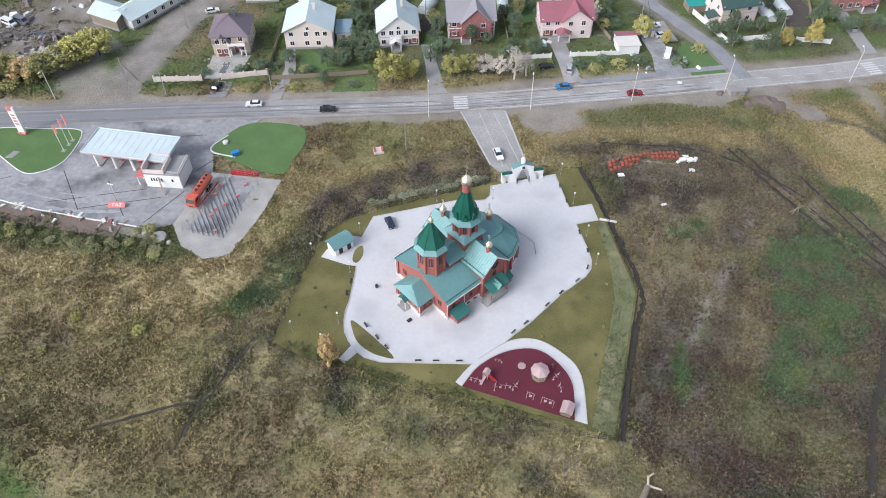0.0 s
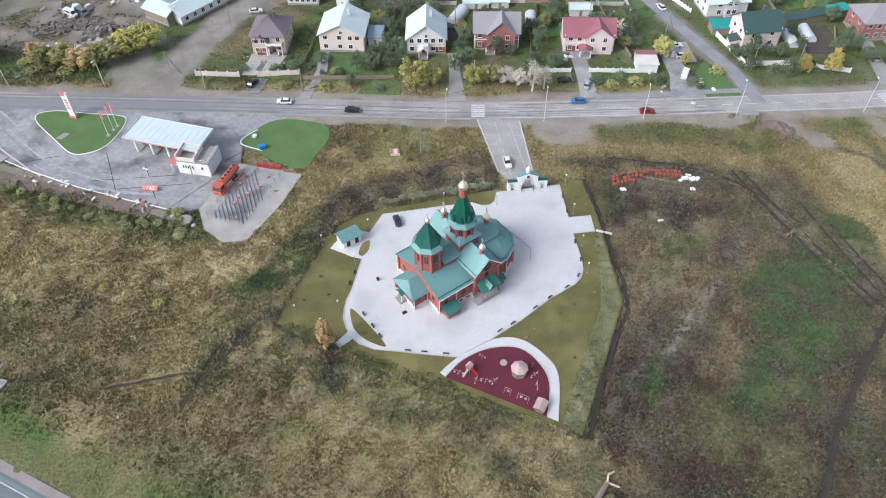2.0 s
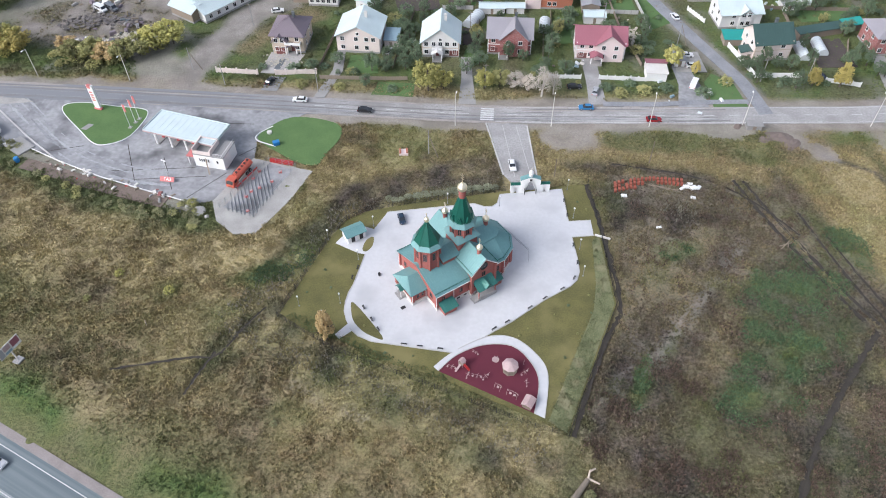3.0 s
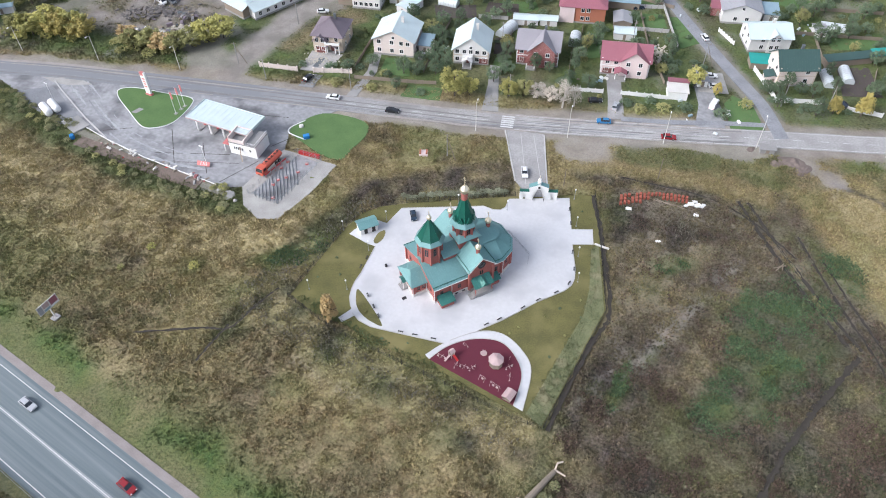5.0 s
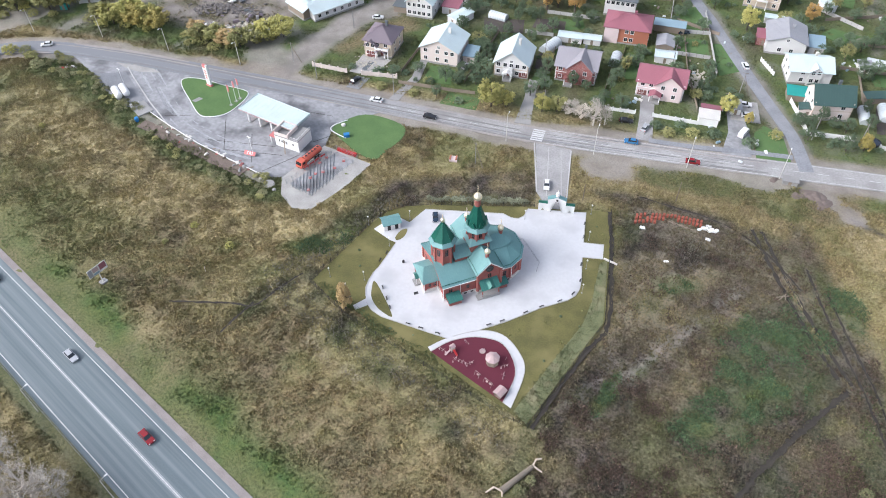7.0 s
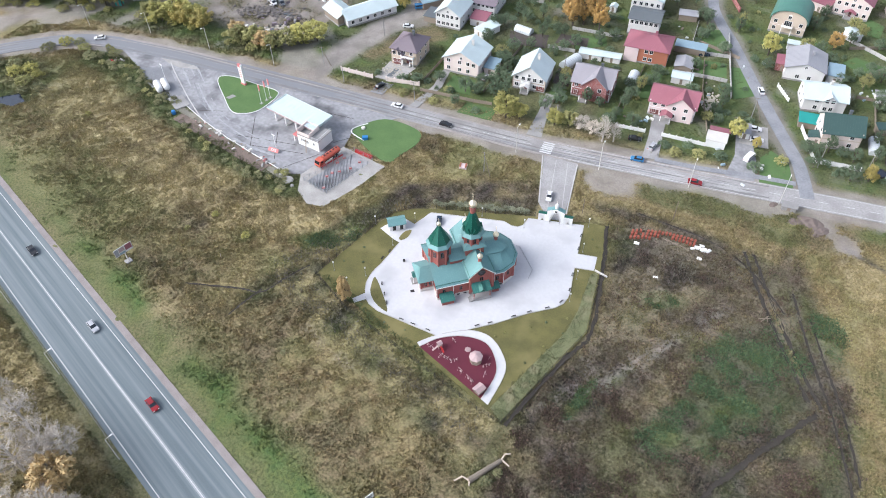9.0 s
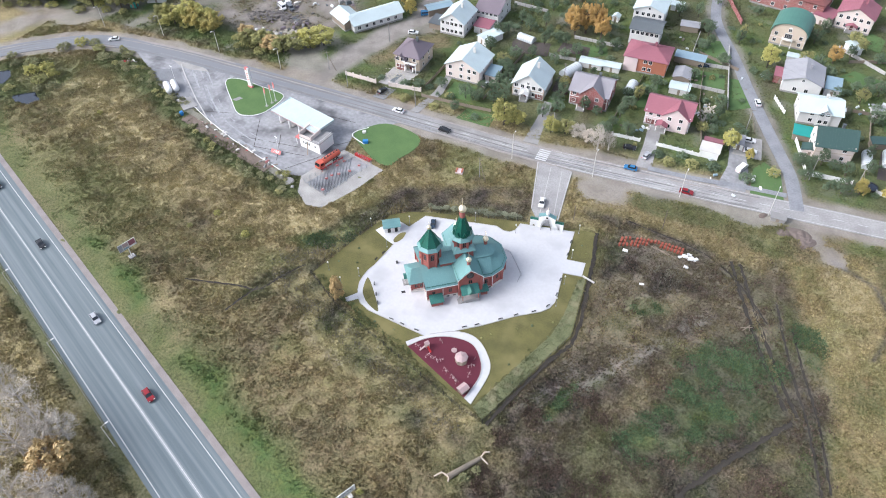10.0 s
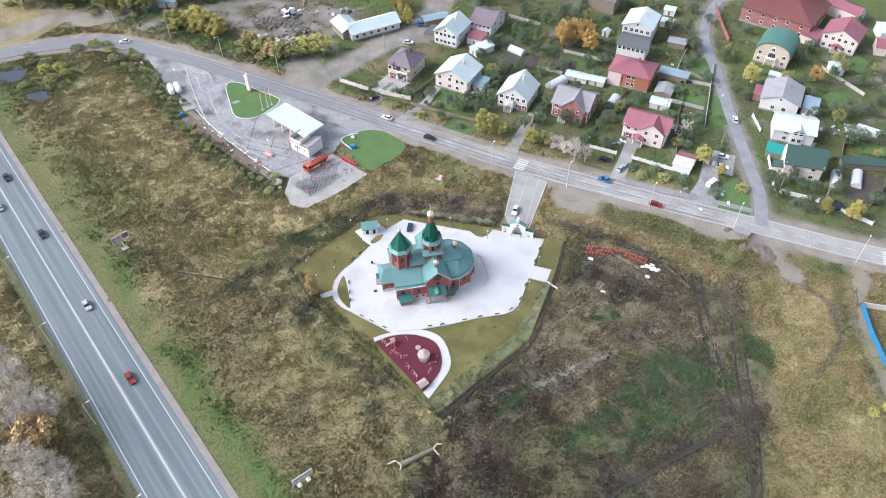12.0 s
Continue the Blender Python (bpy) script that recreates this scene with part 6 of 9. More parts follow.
def bench(x, y, turn):
    o = thing("bench", x, y, 0.06, turn, "dark wooden bench at the edge of the paving", "bench", "yard benches")
    o.scale = (0.7, 0.7, 0.7)
    shared("be_s", "seat", lambda bm: [box(bm, -0.9, 0.9, -0.22 + 0.16 * k, -0.09 + 0.16 * k, 0.42, 0.46) for k in range(3)], DARK, o, Matrix())
    shared("be_b", "backrest", lambda bm: [box(bm, -0.9, 0.9, 0.26, 0.3, 0.55 + 0.14 * k, 0.65 + 0.14 * k) for k in range(2)], DARK, o, Matrix())
    for s in (-1, 1):
        shared("be_l", "leg", lambda bm: (box(bm, -0.04, 0.04, -0.22, 0.3, 0.36, 0.42), box(bm, -0.04, 0.04, -0.22, -0.14, 0, 0.36), box(bm, -0.04, 0.04, 0.24, 0.3, 0, 0.85)), DARK, o, pose(0.75 * s, 0, 0))


for x, y, t in ((-15.9, 87.2, -58), (-13.5, 84.2, -58), (-11.6, 81.8, -58), (-5.4, 78.7, 180), (-2.0, 78.6, 180), (2.4, 78.5, 180), (13.2, 85.1, 225), (15.9, 87.3, 225), (20.6, 91.8, 228), (23.8, 94.9, 228),
                (27.6, 98.1, 225), (30.2, 101.6, 250), (30.9, 106.4, 270), (29.9, 111.9, 270), (28.3, 121.9, 270), (27.4, 127.0, 270), (-20.2, 95.5, 90), (-19.6, 98.6, 90)):
    bench(x, y, t)


def yard_shed():
    o = thing("garden_shed", -22.6, 108.4, 0.06, 38, "small white shed with a teal metal roof", "shed")
    bm = bmesh.new(); prism_x(bm, [(-1.6, 0), (1.6, 0), (1.6, 2.3), (0, 3.0), (-1.6, 2.3)], -2.3, 2.3)
    part("wall", bm, WHITE, o)
    bm = bmesh.new(); gable_roof(bm, -2.3, 2.3, -1.6, 1.6, 2.35, 0.75, "x", 0.35, 0.5)
    part("roof", bm, TEAL, o)
    for x in (-0.9, 1.2):
        bm = bmesh.new(); box(bm, x - 0.45, x + 0.45, -1.66, -1.58, 0.05, 2.0)
        part("door", bm, DARK, o)
    bm = bmesh.new(); box(bm, 2.28, 2.36, -0.5, 0.5, 0.9, 1.8)
    part("window", bm, PANE, o)


split_seams[0] = True
yard_shed()
split_seams[0] = False
o = thing("ramp_rail", 13.2, 114.9, 0.06, 0, "grey steel guard rail on the paving east of the apse", "railing")
for a, b in (((-2.2, 0.1), (0.2, 0.0)), ((0.2, 0), (6.3, -6.4)), ((6.3, -6.4), (6.4, -9.7))):
    bm = bmesh.new(); L = math.hypot(b[0] - a[0], b[1] - a[1])
    for z in (0.5, 0.95):
        rod(bm, (*a, z), (*b, z), 0.045, n=5)
    part("rail", bm, STEEL, o)
    for k in range(int(L / 1.5) + 1):
        f = k * 1.5 / L
        shared("rr_post", "post", lambda bm: rod(bm, (0, 0, 0), (0, 0, 0.98), 0.04, n=5), STEEL, o, pose(a[0] + (b[0] - a[0]) * f, a[1] + (b[1] - a[1]) * f, 0))
bm = bmesh.new(); prism(bm, [(-0.55, -0.4), (0.55, -0.4), (0.55, 0.4), (-0.55, 0.4)], 0, 0.12, [(-0.5, -0.35), (0.5, -0.35), (0.5, 0.35), (-0.5, 0.35)])
o = tagged(part("doormat", bm, DARK), "dark mat on the paving by the porch", "mat"); o.matrix_basis = pose(-7.2, 88.4, 0.06, 0, 0, 41)
bm = bmesh.new(); lathe(bm, [(0.28, 0), (0.34, 0.4), (0.3, 0.75), (0.2, 0.78)], 10)
tagged(part("waste_bin", bm, DARK), "dark round waste bin on the paving", "bin").matrix_basis = pose(-14.2, 97.0, 0.06)


# playground things
def play_things():
    P = PINKMETAL
    o = thing("gazebo", 17.3, 75.1, 0.05, 10, "pale pink octagonal gazebo on the playground", "gazebo")
    o.scale = (0.78, 0.78, 0.78)
    bm = bmesh.new(); prism(bm, eight(2.25), 2.3, 2.4); prism(bm, eight(2.25), 2.4, 3.25, eight(0.25))
    for k in range(8):
        a = eight(2.27)[k]; rod(bm, (*a, 2.4), (a[0] * 0.12, a[1] * 0.12, 3.27), 0.04, n=4)
    part("roof", bm, P, o)
    for k in range(8):
        a = eight(1.9)[k]
        shared("gz", "post", lambda bm: box(bm, -0.06, 0.06, -0.06, 0.06, 0, 2.35), TIMBER, o, pose(*a, 0))
        b = eight(1.9)[(k + 1) % 8]
        if k != 5:
            bm = bmesh.new(); rod(bm, (*a, 0.9), (*b, 0.9), 0.05, n=4); rod(bm, (*a, 0.5), (*b, 0.5), 0.05, n=4)
            part("rail", bm, TIMBER, o)
    bm = bmesh.new(); prism(bm, eight(1.95), 0, 0.12)
    part("floor", bm, TIMBER, o)
    o = thing("play_house", 21.5, 67.5, 0.05, -22, "small pale pink play house with a gabled roof", "play house")
    o.scale = (0.76, 0.76, 0.76)
    bm = bmesh.new(); gable_roof(bm, -1.3, 1.3, -1.5, 1.5, 1.7, 0.5, "y", 0.2, 0.4)
    part("roof", bm, P, o)
    bm = bmesh.new(); box(bm, -1.2, -1.1, -1.4, 1.4, 0, 1.75); box(bm, 1.1, 1.2, -1.4, 1.4, 0, 1.75); box(bm, -1.2, 1.2, 1.3, 1.4, 0, 1.75); box(bm, -1.2, 1.2, -1.4, 1.4, 0, 0.08)
    part("wall", bm, TIMBER, o)
    o = thing("carousel", 14.2, 77.2, 0.05, 0, "small round playground carousel", "carousel")
    o.scale = (0.8, 0.8, 0.8)
    bm = bmesh.new(); lathe(bm, [(0.9, 0.15), (0.95, 0.2), (0.9, 0.26), (0.1, 0.28)], 20)
    part("platform", bm, P, o)
    for k in range(6):
        a = radians(60 * k); bm = bmesh.new(); rod(bm, (0.85 * math.cos(a), 0.85 * math.sin(a), 0.25), (0.85 * math.cos(a), 0.85 * math.sin(a), 0.85), 0.03, n=4); rod(bm, (0.85 * math.cos(a), 0.85 * math.sin(a), 0.85), (0, 0, 0.75), 0.03, n=4)
        part("handle", bm, P, o)
    for x, y, t, n in ((15.0, 68.6, -24, 1), (18.0, 67.3, -24, 2)):
        o = thing("swing", x + 0.2, y + 1.9, 0.05, t, "pale pink metal swing frame with hanging seats", "swing", "swings")
        o.scale = (0.72, 0.72, 0.72)
        w = 1.3 * n + 0.5
        for s in (-1, 1):
            bm = bmesh.new(); rod(bm, (s * w / 2, -0.7, 0), (s * w / 2, 0, 2.1), 0.045, n=5); rod(bm, (s * w / 2, 0.7, 0), (s * w / 2, 0, 2.1), 0.045, n=5)
            part("frame_leg", bm, P, o)
        bm = bmesh.new(); rod(bm, (-w / 2, 0, 2.1), (w / 2, 0, 2.1), 0.05, n=6)
        part("crossbar", bm, P, o)
        for k in range(n):
            x0 = (k - (n - 1) / 2) * 1.3
            bm = bmesh.new(); box(bm, x0 - 0.35, x0 + 0.35, -0.2, 0.2, 0.45, 0.52); box(bm, x0 - 0.35, x0 + 0.35, 0.16, 0.2, 0.52, 0.9)
            for s in (-1, 1):
                rod(bm, (x0 + 0.32 * s, 0, 0.5), (x0 + 0.32 * s, 0, 2.1), 0.015, n=4)
            part("seat", bm, P, o)
    o = thing("play_tower", 7.4, 75, 0.05, -35, "playground tower with a pale roof and a red slide", "play tower")
    o.scale = (0.72, 0.72, 0.72)
    bm = bmesh.new(); gable_roof(bm, -0.7, 0.7, -0.7, 0.7, 2.6, 0.5, "y", 0.15, 0.4)
    part("roof", bm, P, o)
    for x in (-0.65, 0.65):
        for y in (-0.65, 0.65):
            shared("pt", "post", lambda bm: box(bm, -0.06, 0.06, -0.06, 0.06, 0, 2.65), P, o, pose(x, y, 0))
    bm = bmesh.new(); box(bm, -0.7, 0.7, -0.7, 0.7, 1.15, 1.25)
    part("platform", bm, TIMBER, o)
    bm = bmesh.new(); slab(bm, [(0.7, -0.3, 1.25), (0.7, 0.3, 1.25), (2.9, 0.3, 0.25), (2.9, -0.3, 0.25)], 0.06)
    for s in (-0.32, 0.3):
        slab(bm, [(0.7, s, 1.45), (0.7, s + 0.03, 1.45), (2.9, s + 0.03, 0.45), (2.9, s, 0.45)], 0.2)
    part("slide", bm, REDPAINT, o, "red slide")
    bm = bmesh.new(); slab(bm, [(-0.3, -0.7, 1.25), (0.3, -0.7, 1.25), (0.3, -2.9, 0.1), (-0.3, -2.9, 0.1)], 0.08)
    part("ramp", bm, P, o)
    for x, y, t, s in ((5.4, 73.9, -30, 1.0), (9.9, 78.2, -45, 0.7), (10.8, 72.4, -20, 1.0), (8.9, 72.6, 60, 0.8), (12.6, 72.6, 40, 0.9), (20.4, 74.6, 30, 0.9), (20.9, 72.2, 80, 0.8), (20.1, 77.2, 70, 0.4)):
        o = thing("climbing_bars", x, y, 0.05, t, "pale pink metal climbing bars", "play bars", "climbing bars")
        o.scale = (s * 0.75, s * 0.75, s * 0.75)
        for k in (-1, 0, 1):
            shared("cb_p", "post", lambda bm: rod(bm, (0, 0, 0), (0, 0, 1.5), 0.05, n=5), P, o, pose(k * 1.1, 0.25 * k, 0))
        shared("cb_b", "bar", lambda bm: (rod(bm, (-1.5, -0.3, 1.5), (1.5, 0.3, 1.5), 0.05, n=5), rod(bm, (0, -0.9, 1.1), (0, 0.9, 1.1), 0.05, n=5)), P, o, Matrix())
        shared("cb_s", "seat", lambda bm: (box(bm, -1.5, -1.0, -0.5, -0.1, 0.5, 0.6), box(bm, 0.7, 1.2, 0.2, 0.6, 0.5, 0.6)), P, o, Matrix())


split_seams[0] = True
play_things()
split_seams[0] = False


# ---- filling station ----
ISLE = curve_pts([(-101.5, 134.2), (-97.0, 134.6), (-93.6, 137.4), (-92.2, 142.0), (-92.0, 148.5), (-94.5, 150.9), (-103, 151.2), (-113, 151.8), (-118, 150.0), (-116.6, 146.4), (-109, 140)], True, 4)
pad("island_lawn", ISLE, 0.14, GREENLAWN, "green mown lawn island of the filling station", category="lawn")
ribbon("island_kerb", ISLE + ISLE[:1], -0.1, 0.1, 0.2, WHITE, "white painted kerb round the lawn island")
pad("corner_lawn", NLAWN, 0.10, GREENLAWN, "green mown lawn beside the filling station", category="lawn")
ribbon("forecourt_kerb", [(-118, 130.2), (-107.8, 126.2), (-93.6, 121.4), (-80, 118), (-66, 114.8)], -0.1, 0.1, 0.22, WHITE, "white painted kerb of the forecourt")
ribbon("forecourt_kerb", [(-141, 149.5), (-136, 145.5), (-121, 134.6), (-109, 126.8)], -0.2, 0.2, 0.22, KERB, "pale kerb of the station entry")
ribbon("lawn_kerb", curve_pts([(-54.5, 147.6), (-57.6, 143.6), (-57.0, 141.0), (-51.2, 139.0)], n=4), -0.14, 0.14, 0.24, WHITE, "white painted kerb bend")
pad("tank_yard", [(-140, 146.8), (-136.5, 144.4), (-121.8, 133.6), (-126.5, 129.8), (-140, 135.5), (-150, 142)], 0.042, DARKASPHALT, "grey gravel yard of the gas tanks", category="yard")
pad("bare_patch", [(-149, 151.5), (-141, 148.8), (-136, 148.4), (-128, 150.4), (-134, 152.6), (-150, 153)], 0.046, GRAVEL, "pale gravel patch by the road", category="gravel")


def station():
    o = thing("filling_station_canopy", -74.8, 137.8, 0, -11, "filling station canopy with a white metal roof on pillars", "canopy")
    bm = bmesh.new(); box(bm, -10.6, 10.6, -4.5, 4.5, 5.0, 5.5); box(bm, -10.75, 10.75, -4.65, -4.5, 4.9, 5.7); box(bm, -10.75, 10.75, 4.5, 4.65, 4.9, 5.7); box(bm, -10.75, -10.6, -4.65, 4.65, 4.9, 5.7); box(bm, 10.6, 10.75, -4.65, 4.65, 4.9, 5.7)
    part("roof", bm, R_PALE, o)
    bm = bmesh.new(); box(bm, -10.8, 10.8, -4.72, -4.66, 4.95, 5.3)
    part("fascia_stripe", bm, PINKMETAL, o, "faded pink stripe on the fascia")
    for k in range(12):
        bm = bmesh.new(); box(bm, -10.4 + 1.8 * k, -10.34 + 1.8 * k, -4.4, 4.4, 5.5, 5.54)
        part("roof_seam", bm, R_PALE, o)
    for x in (-8.6, -3.9, 0.8, 5.5):
        for y in (-3.2, 3.0):
            shared("gp", "pillar", lambda bm: box(bm, -0.2, 0.2, -0.2, 0.2, 0, 5.0), WHITE, o, pose(x, y, 0))
    for x in (-8.6, -3.9, 0.8):
        p = thing("fuel_pump_island", *(Matrix.Rotation(radians(-11), 4, "Z") @ Vector((x + 0, 0, 0)) + Vector((-74.8, 137.8, 0))).xy, 0.03, -11, "fuel pump on a raised red and white island", "fuel pump", "fuel pumps")
        shared("fpi", "island", lambda bm: box(bm, -0.7, 0.7, -3.4, 3.4, 0, 0.18), CONCRETE, p, Matrix())
        shared("fpp", "pump", lambda bm: (box(bm, -0.35, 0.35, -0.5, 0.5, 0.18, 1.9), box(bm, -0.4, 0.4, -0.55, 0.55, 1.9, 2.05)), REDPAINT, p, Matrix())
        shared("fps", "screen", lambda bm: (box(bm, -0.37, -0.34, -0.3, 0.3, 1.2, 1.7), box(bm, 0.34, 0.37, -0.3, 0.3, 1.2, 1.7)), PANE, p, Matrix())
    o = thing("station_building", -65.4, 131.8, 0, -6, "white damaged station building under repair beside the canopy", "building")
    bm = bmesh.new(); box(bm, -4.3, 4.3, -3.4, 3.6, 0, 3.9)
    part("lower_wall", bm, WHITE, o)
    bm = bmesh.new(); box(bm, -4.4, 1.6, -3.5, 3.7, 3.9, 4.2); box(bm, 1.4, 4.4, -3.5, 3.7, 3.9, 4.15)
    part("floor_slab", bm, CONCRETE, o)
    bm = bmesh.new(); box(bm, -4.2, -3.9, -3.4, 2.0, 4.2, 6.0); box(bm, -4.2, 0.8, -3.4, -3.1, 4.2, 5.2); box(bm, 0.5, 0.8, -3.1, 2.0, 4.2, 5.6); box(bm, -3.9, 0.5, 1.7, 2.0, 4.2, 5.8)
    part("upper_wall", bm, W_CREAM, o, "unfinished cream upper wall")
    for k in range(5):
        window(o, -2.6 + 0.62 * k, -3.42, 1.9, 0.36, 1.0, 0, WHITE, bars=1)
    window(o, 2.4, -3.42, 2.0, 0.5, 0.8, 0, WHITE, bars=1)
    bm = bmesh.new(); box(bm, -6.6, -4.3, -3.2, -0.6, 2.6, 2.9)
    part("entrance_canopy", bm, FADED, o, "faded red entrance canopy")
    for y in (-3.0, -0.8):
        bm = bmesh.new(); box(bm, -6.4, -6.2, y - 0.1, y + 0.1, 0, 2.6)
        part("canopy_post", bm, WHITE, o)
    for k in range(7):
        bm = bmesh.new(); rod(bm, (1.5 + 0.45 * k, -3.4, 4.15), (1.5 + 0.45 * k, -3.4, 5.1), 0.03, n=4)
        part("parapet_post", bm, WHITE, o)
    bm = bmesh.new(); rod(bm, (1.5, -3.4, 5.1), (4.3, -3.4, 5.1), 0.04, n=4); rod(bm, (4.3, -3.4, 5.1), (4.3, 3.5, 5.1), 0.04, n=4)
    part("parapet_rail", bm, WHITE, o)
    bm = bmesh.new(); slab(bm, [(-1.0, -3.5, 3.2), (-0.6, -3.5, 3.2), (1.0, -6.0, 0.1), (0.6, -6.0, 0.1)], 0.1)
    part("leaning_board", bm, TIMBER, o)
    # totem
    o = thing("price_totem", -107.2, 149.4, 0.1, -12, "tall white and red filling station totem on the lawn", "sign")
    bm = bmesh.new(); prism(bm, [(-0.9, -0.3), (0.9, -0.3), (0.9, 0.3), (-0.9, 0.3)], 0.6, 8.2, [(-1.0, -0.3), (1.0, -0.3), (1.0, 0.3), (-1.0, 0.3)])
    part("panel", bm, WHITE, o)
    bm = bmesh.new(); box(bm, -1.15, 1.15, -0.5, 0.5, 0, 0.6)
    part("base", bm, FADED, o)
    bm = bmesh.new(); box(bm, -0.85, 0.4, -0.36, 0.36, 7.2, 8.3)
    part("emblem", bm, FADED, o)
    for z in (3.0, 3.9, 4.8, 5.7):
        bm = bmesh.new(); box(bm, -0.6, 0.5, -0.34, -0.3, z, z + 0.5)
        part("price_bar", bm, FADED, o)
    for x, y in ((-94.4, 142.2), (-93.9, 144.6), (-93.5, 146.3)):
        o = thing("flagpole", x, y, 0.1, -10, "white flagpole with a red and white flag", "flagpole", "station flags")
        shared("fl_p", "pole", lambda bm: rod(bm, (0, 0, 0), (0, 0, 8.0), 0.07, 0.05, 6), WHITE, o, Matrix())
        shared("fl_b", "base", lambda bm: box(bm, -0.5, 0.5, -0.5, 0.5, -0.05, 0.15), CONCRETE, o, Matrix())
        shared("fl_f", "flag", lambda bm: prism_y(bm, [(0.05, 5.6), (0.5, 5.4), (0.75, 5.6), (0.7, 7.8), (0.05, 7.9)], -0.03, 0.03), FADED, o, Matrix())
    # painted gas sign on a board
    o = thing("gas_board", -75.2, 121.8, 0.03, 0, "red board with white letters beside the forecourt", "sign")
    bm = bmesh.new(); slab(bm, [(-2.6, -0.5, 0.5), (2.6, -0.5, 0.5), (2.6, 0.7, 1.7), (-2.6, 0.7, 1.7)], 0.12)
    part("board", bm, FADED, o)
    for x in (-2.2, 2.2):
        bm = bmesh.new(); rod(bm, (x, 0.7, 0), (x, 0.7, 1.6), 0.05, n=5); rod(bm, (x, -0.4, 0), (x, -0.4, 0.5), 0.05, n=5)
        part("leg", bm, STEEL, o)
    f = bpy.data.curves.new("letters", "FONT"); f.body = "ГАЗ"; f.size = 1.5; f.align_x = "CENTER"; f.extrude = 0.02
    f.materials.append(WHITE)
    t = new("letters", f); t.parent = o; t.matrix_basis = pose(0.2, -0.32, 0.72, 45, 0, 0)
    o.scale = (0.74, 0.74, 0.74)
    station_lamp(-75.6, 123.7, 5.5)


def station_lamp(x, y, h):
    o = thing("station_lamp", x, y, 0.03, 160, "thin white lamp mast with two heads", "lamp")
    bm = bmesh.new(); rod(bm, (0, 0, 0), (0, 0, h), 0.07, 0.05, 6)
    part("mast", bm, WHITE, o)
    for s in (-1, 1):
        bm = bmesh.new(); box(bm, s * 0.1, s * 0.7, -0.15, 0.15, h - 0.1, h + 0.06)
        part("lamp_head", bm, WHITE, o)


station()


def fuel_truck():
    o = thing("tank_truck", -56.6, 125.6, 0.05, 76, "orange tank truck parked beside the fenced lot", "truck")
    bm = bmesh.new(); box(bm, -4.9, 4.6, -0.5, 0.5, 0.75, 1.0)
    part("chassis", bm, DARK, o)
    bm = bmesh.new()
    el = [(1.15 * math.cos(2 * math.pi * k / 18), 2.0 + 0.85 * math.sin(2 * math.pi * k / 18)) for k in range(18)]
    prism_x(bm, el, -2.2, 4.6)
    part("tank", bm, ORANGE, o)
    for k in range(5):
        bm = bmesh.new(); lathe(bm, [(0.32, 2.7), (0.32, 3.0), (0.2, 3.05)], 10); part("hatch", bm, DARK, o).location = (-1.3 + 1.3 * k, 0, 0)
    bm = bmesh.new()
    for s in (-0.55, 0.55):
        rod(bm, (-2.2, s, 3.15), (4.6, s, 3.15), 0.03, n=4)
        for k in range(7):
            rod(bm, (-2.2 + 1.13 * k, s, 2.7), (-2.2 + 1.13 * k, s, 3.15), 0.03, n=4)
    part("catwalk_rail", bm, DARK, o)
    bm = bmesh.new(); prism_y(bm, [(-4.9, 0.7), (-2.5, 0.7), (-2.5, 2.75), (-4.4, 2.75), (-4.8, 1.7)], -1.15, 1.15)
    cab = part("cab", bm, ORANGE, o)
    bm = bmesh.new(); slab(bm, [(-4.87, -1.0, 1.75), (-4.87, 1.0, 1.75), (-4.47, 1.0, 2.6), (-4.47, -1.0, 2.6)], 0.04)
    part("windscreen", bm, PANE, cab)
    for s in (-1, 1):
        bm = bmesh.new(); box(bm, -4.1, -3.0, s * 1.16 - 0.02, s * 1.16 + 0.02, 1.75, 2.5)
        part("side_window", bm, PANE, cab)
    for x in (-3.7, 1.6, 3.0):
        for s in (-1, 1):
            w = shared("tw", "wheel", lambda bm: prism_y(bm, [(0.5 * math.cos(2 * math.pi * k / 14), 0.5 + 0.5 * math.sin(2 * math.pi * k / 14)) for k in range(14)], -0.17, 0.17), TYRE, o, pose(x, s * 0.95, 0))
            shared("twr", "rim", lambda bm: prism_y(bm, [(0.27 * math.cos(2 * math.pi * k / 10), 0.5 + 0.27 * math.sin(2 * math.pi * k / 10)) for k in range(10)], -0.185, 0.185), STEEL, w, Matrix())


fuel_truck()


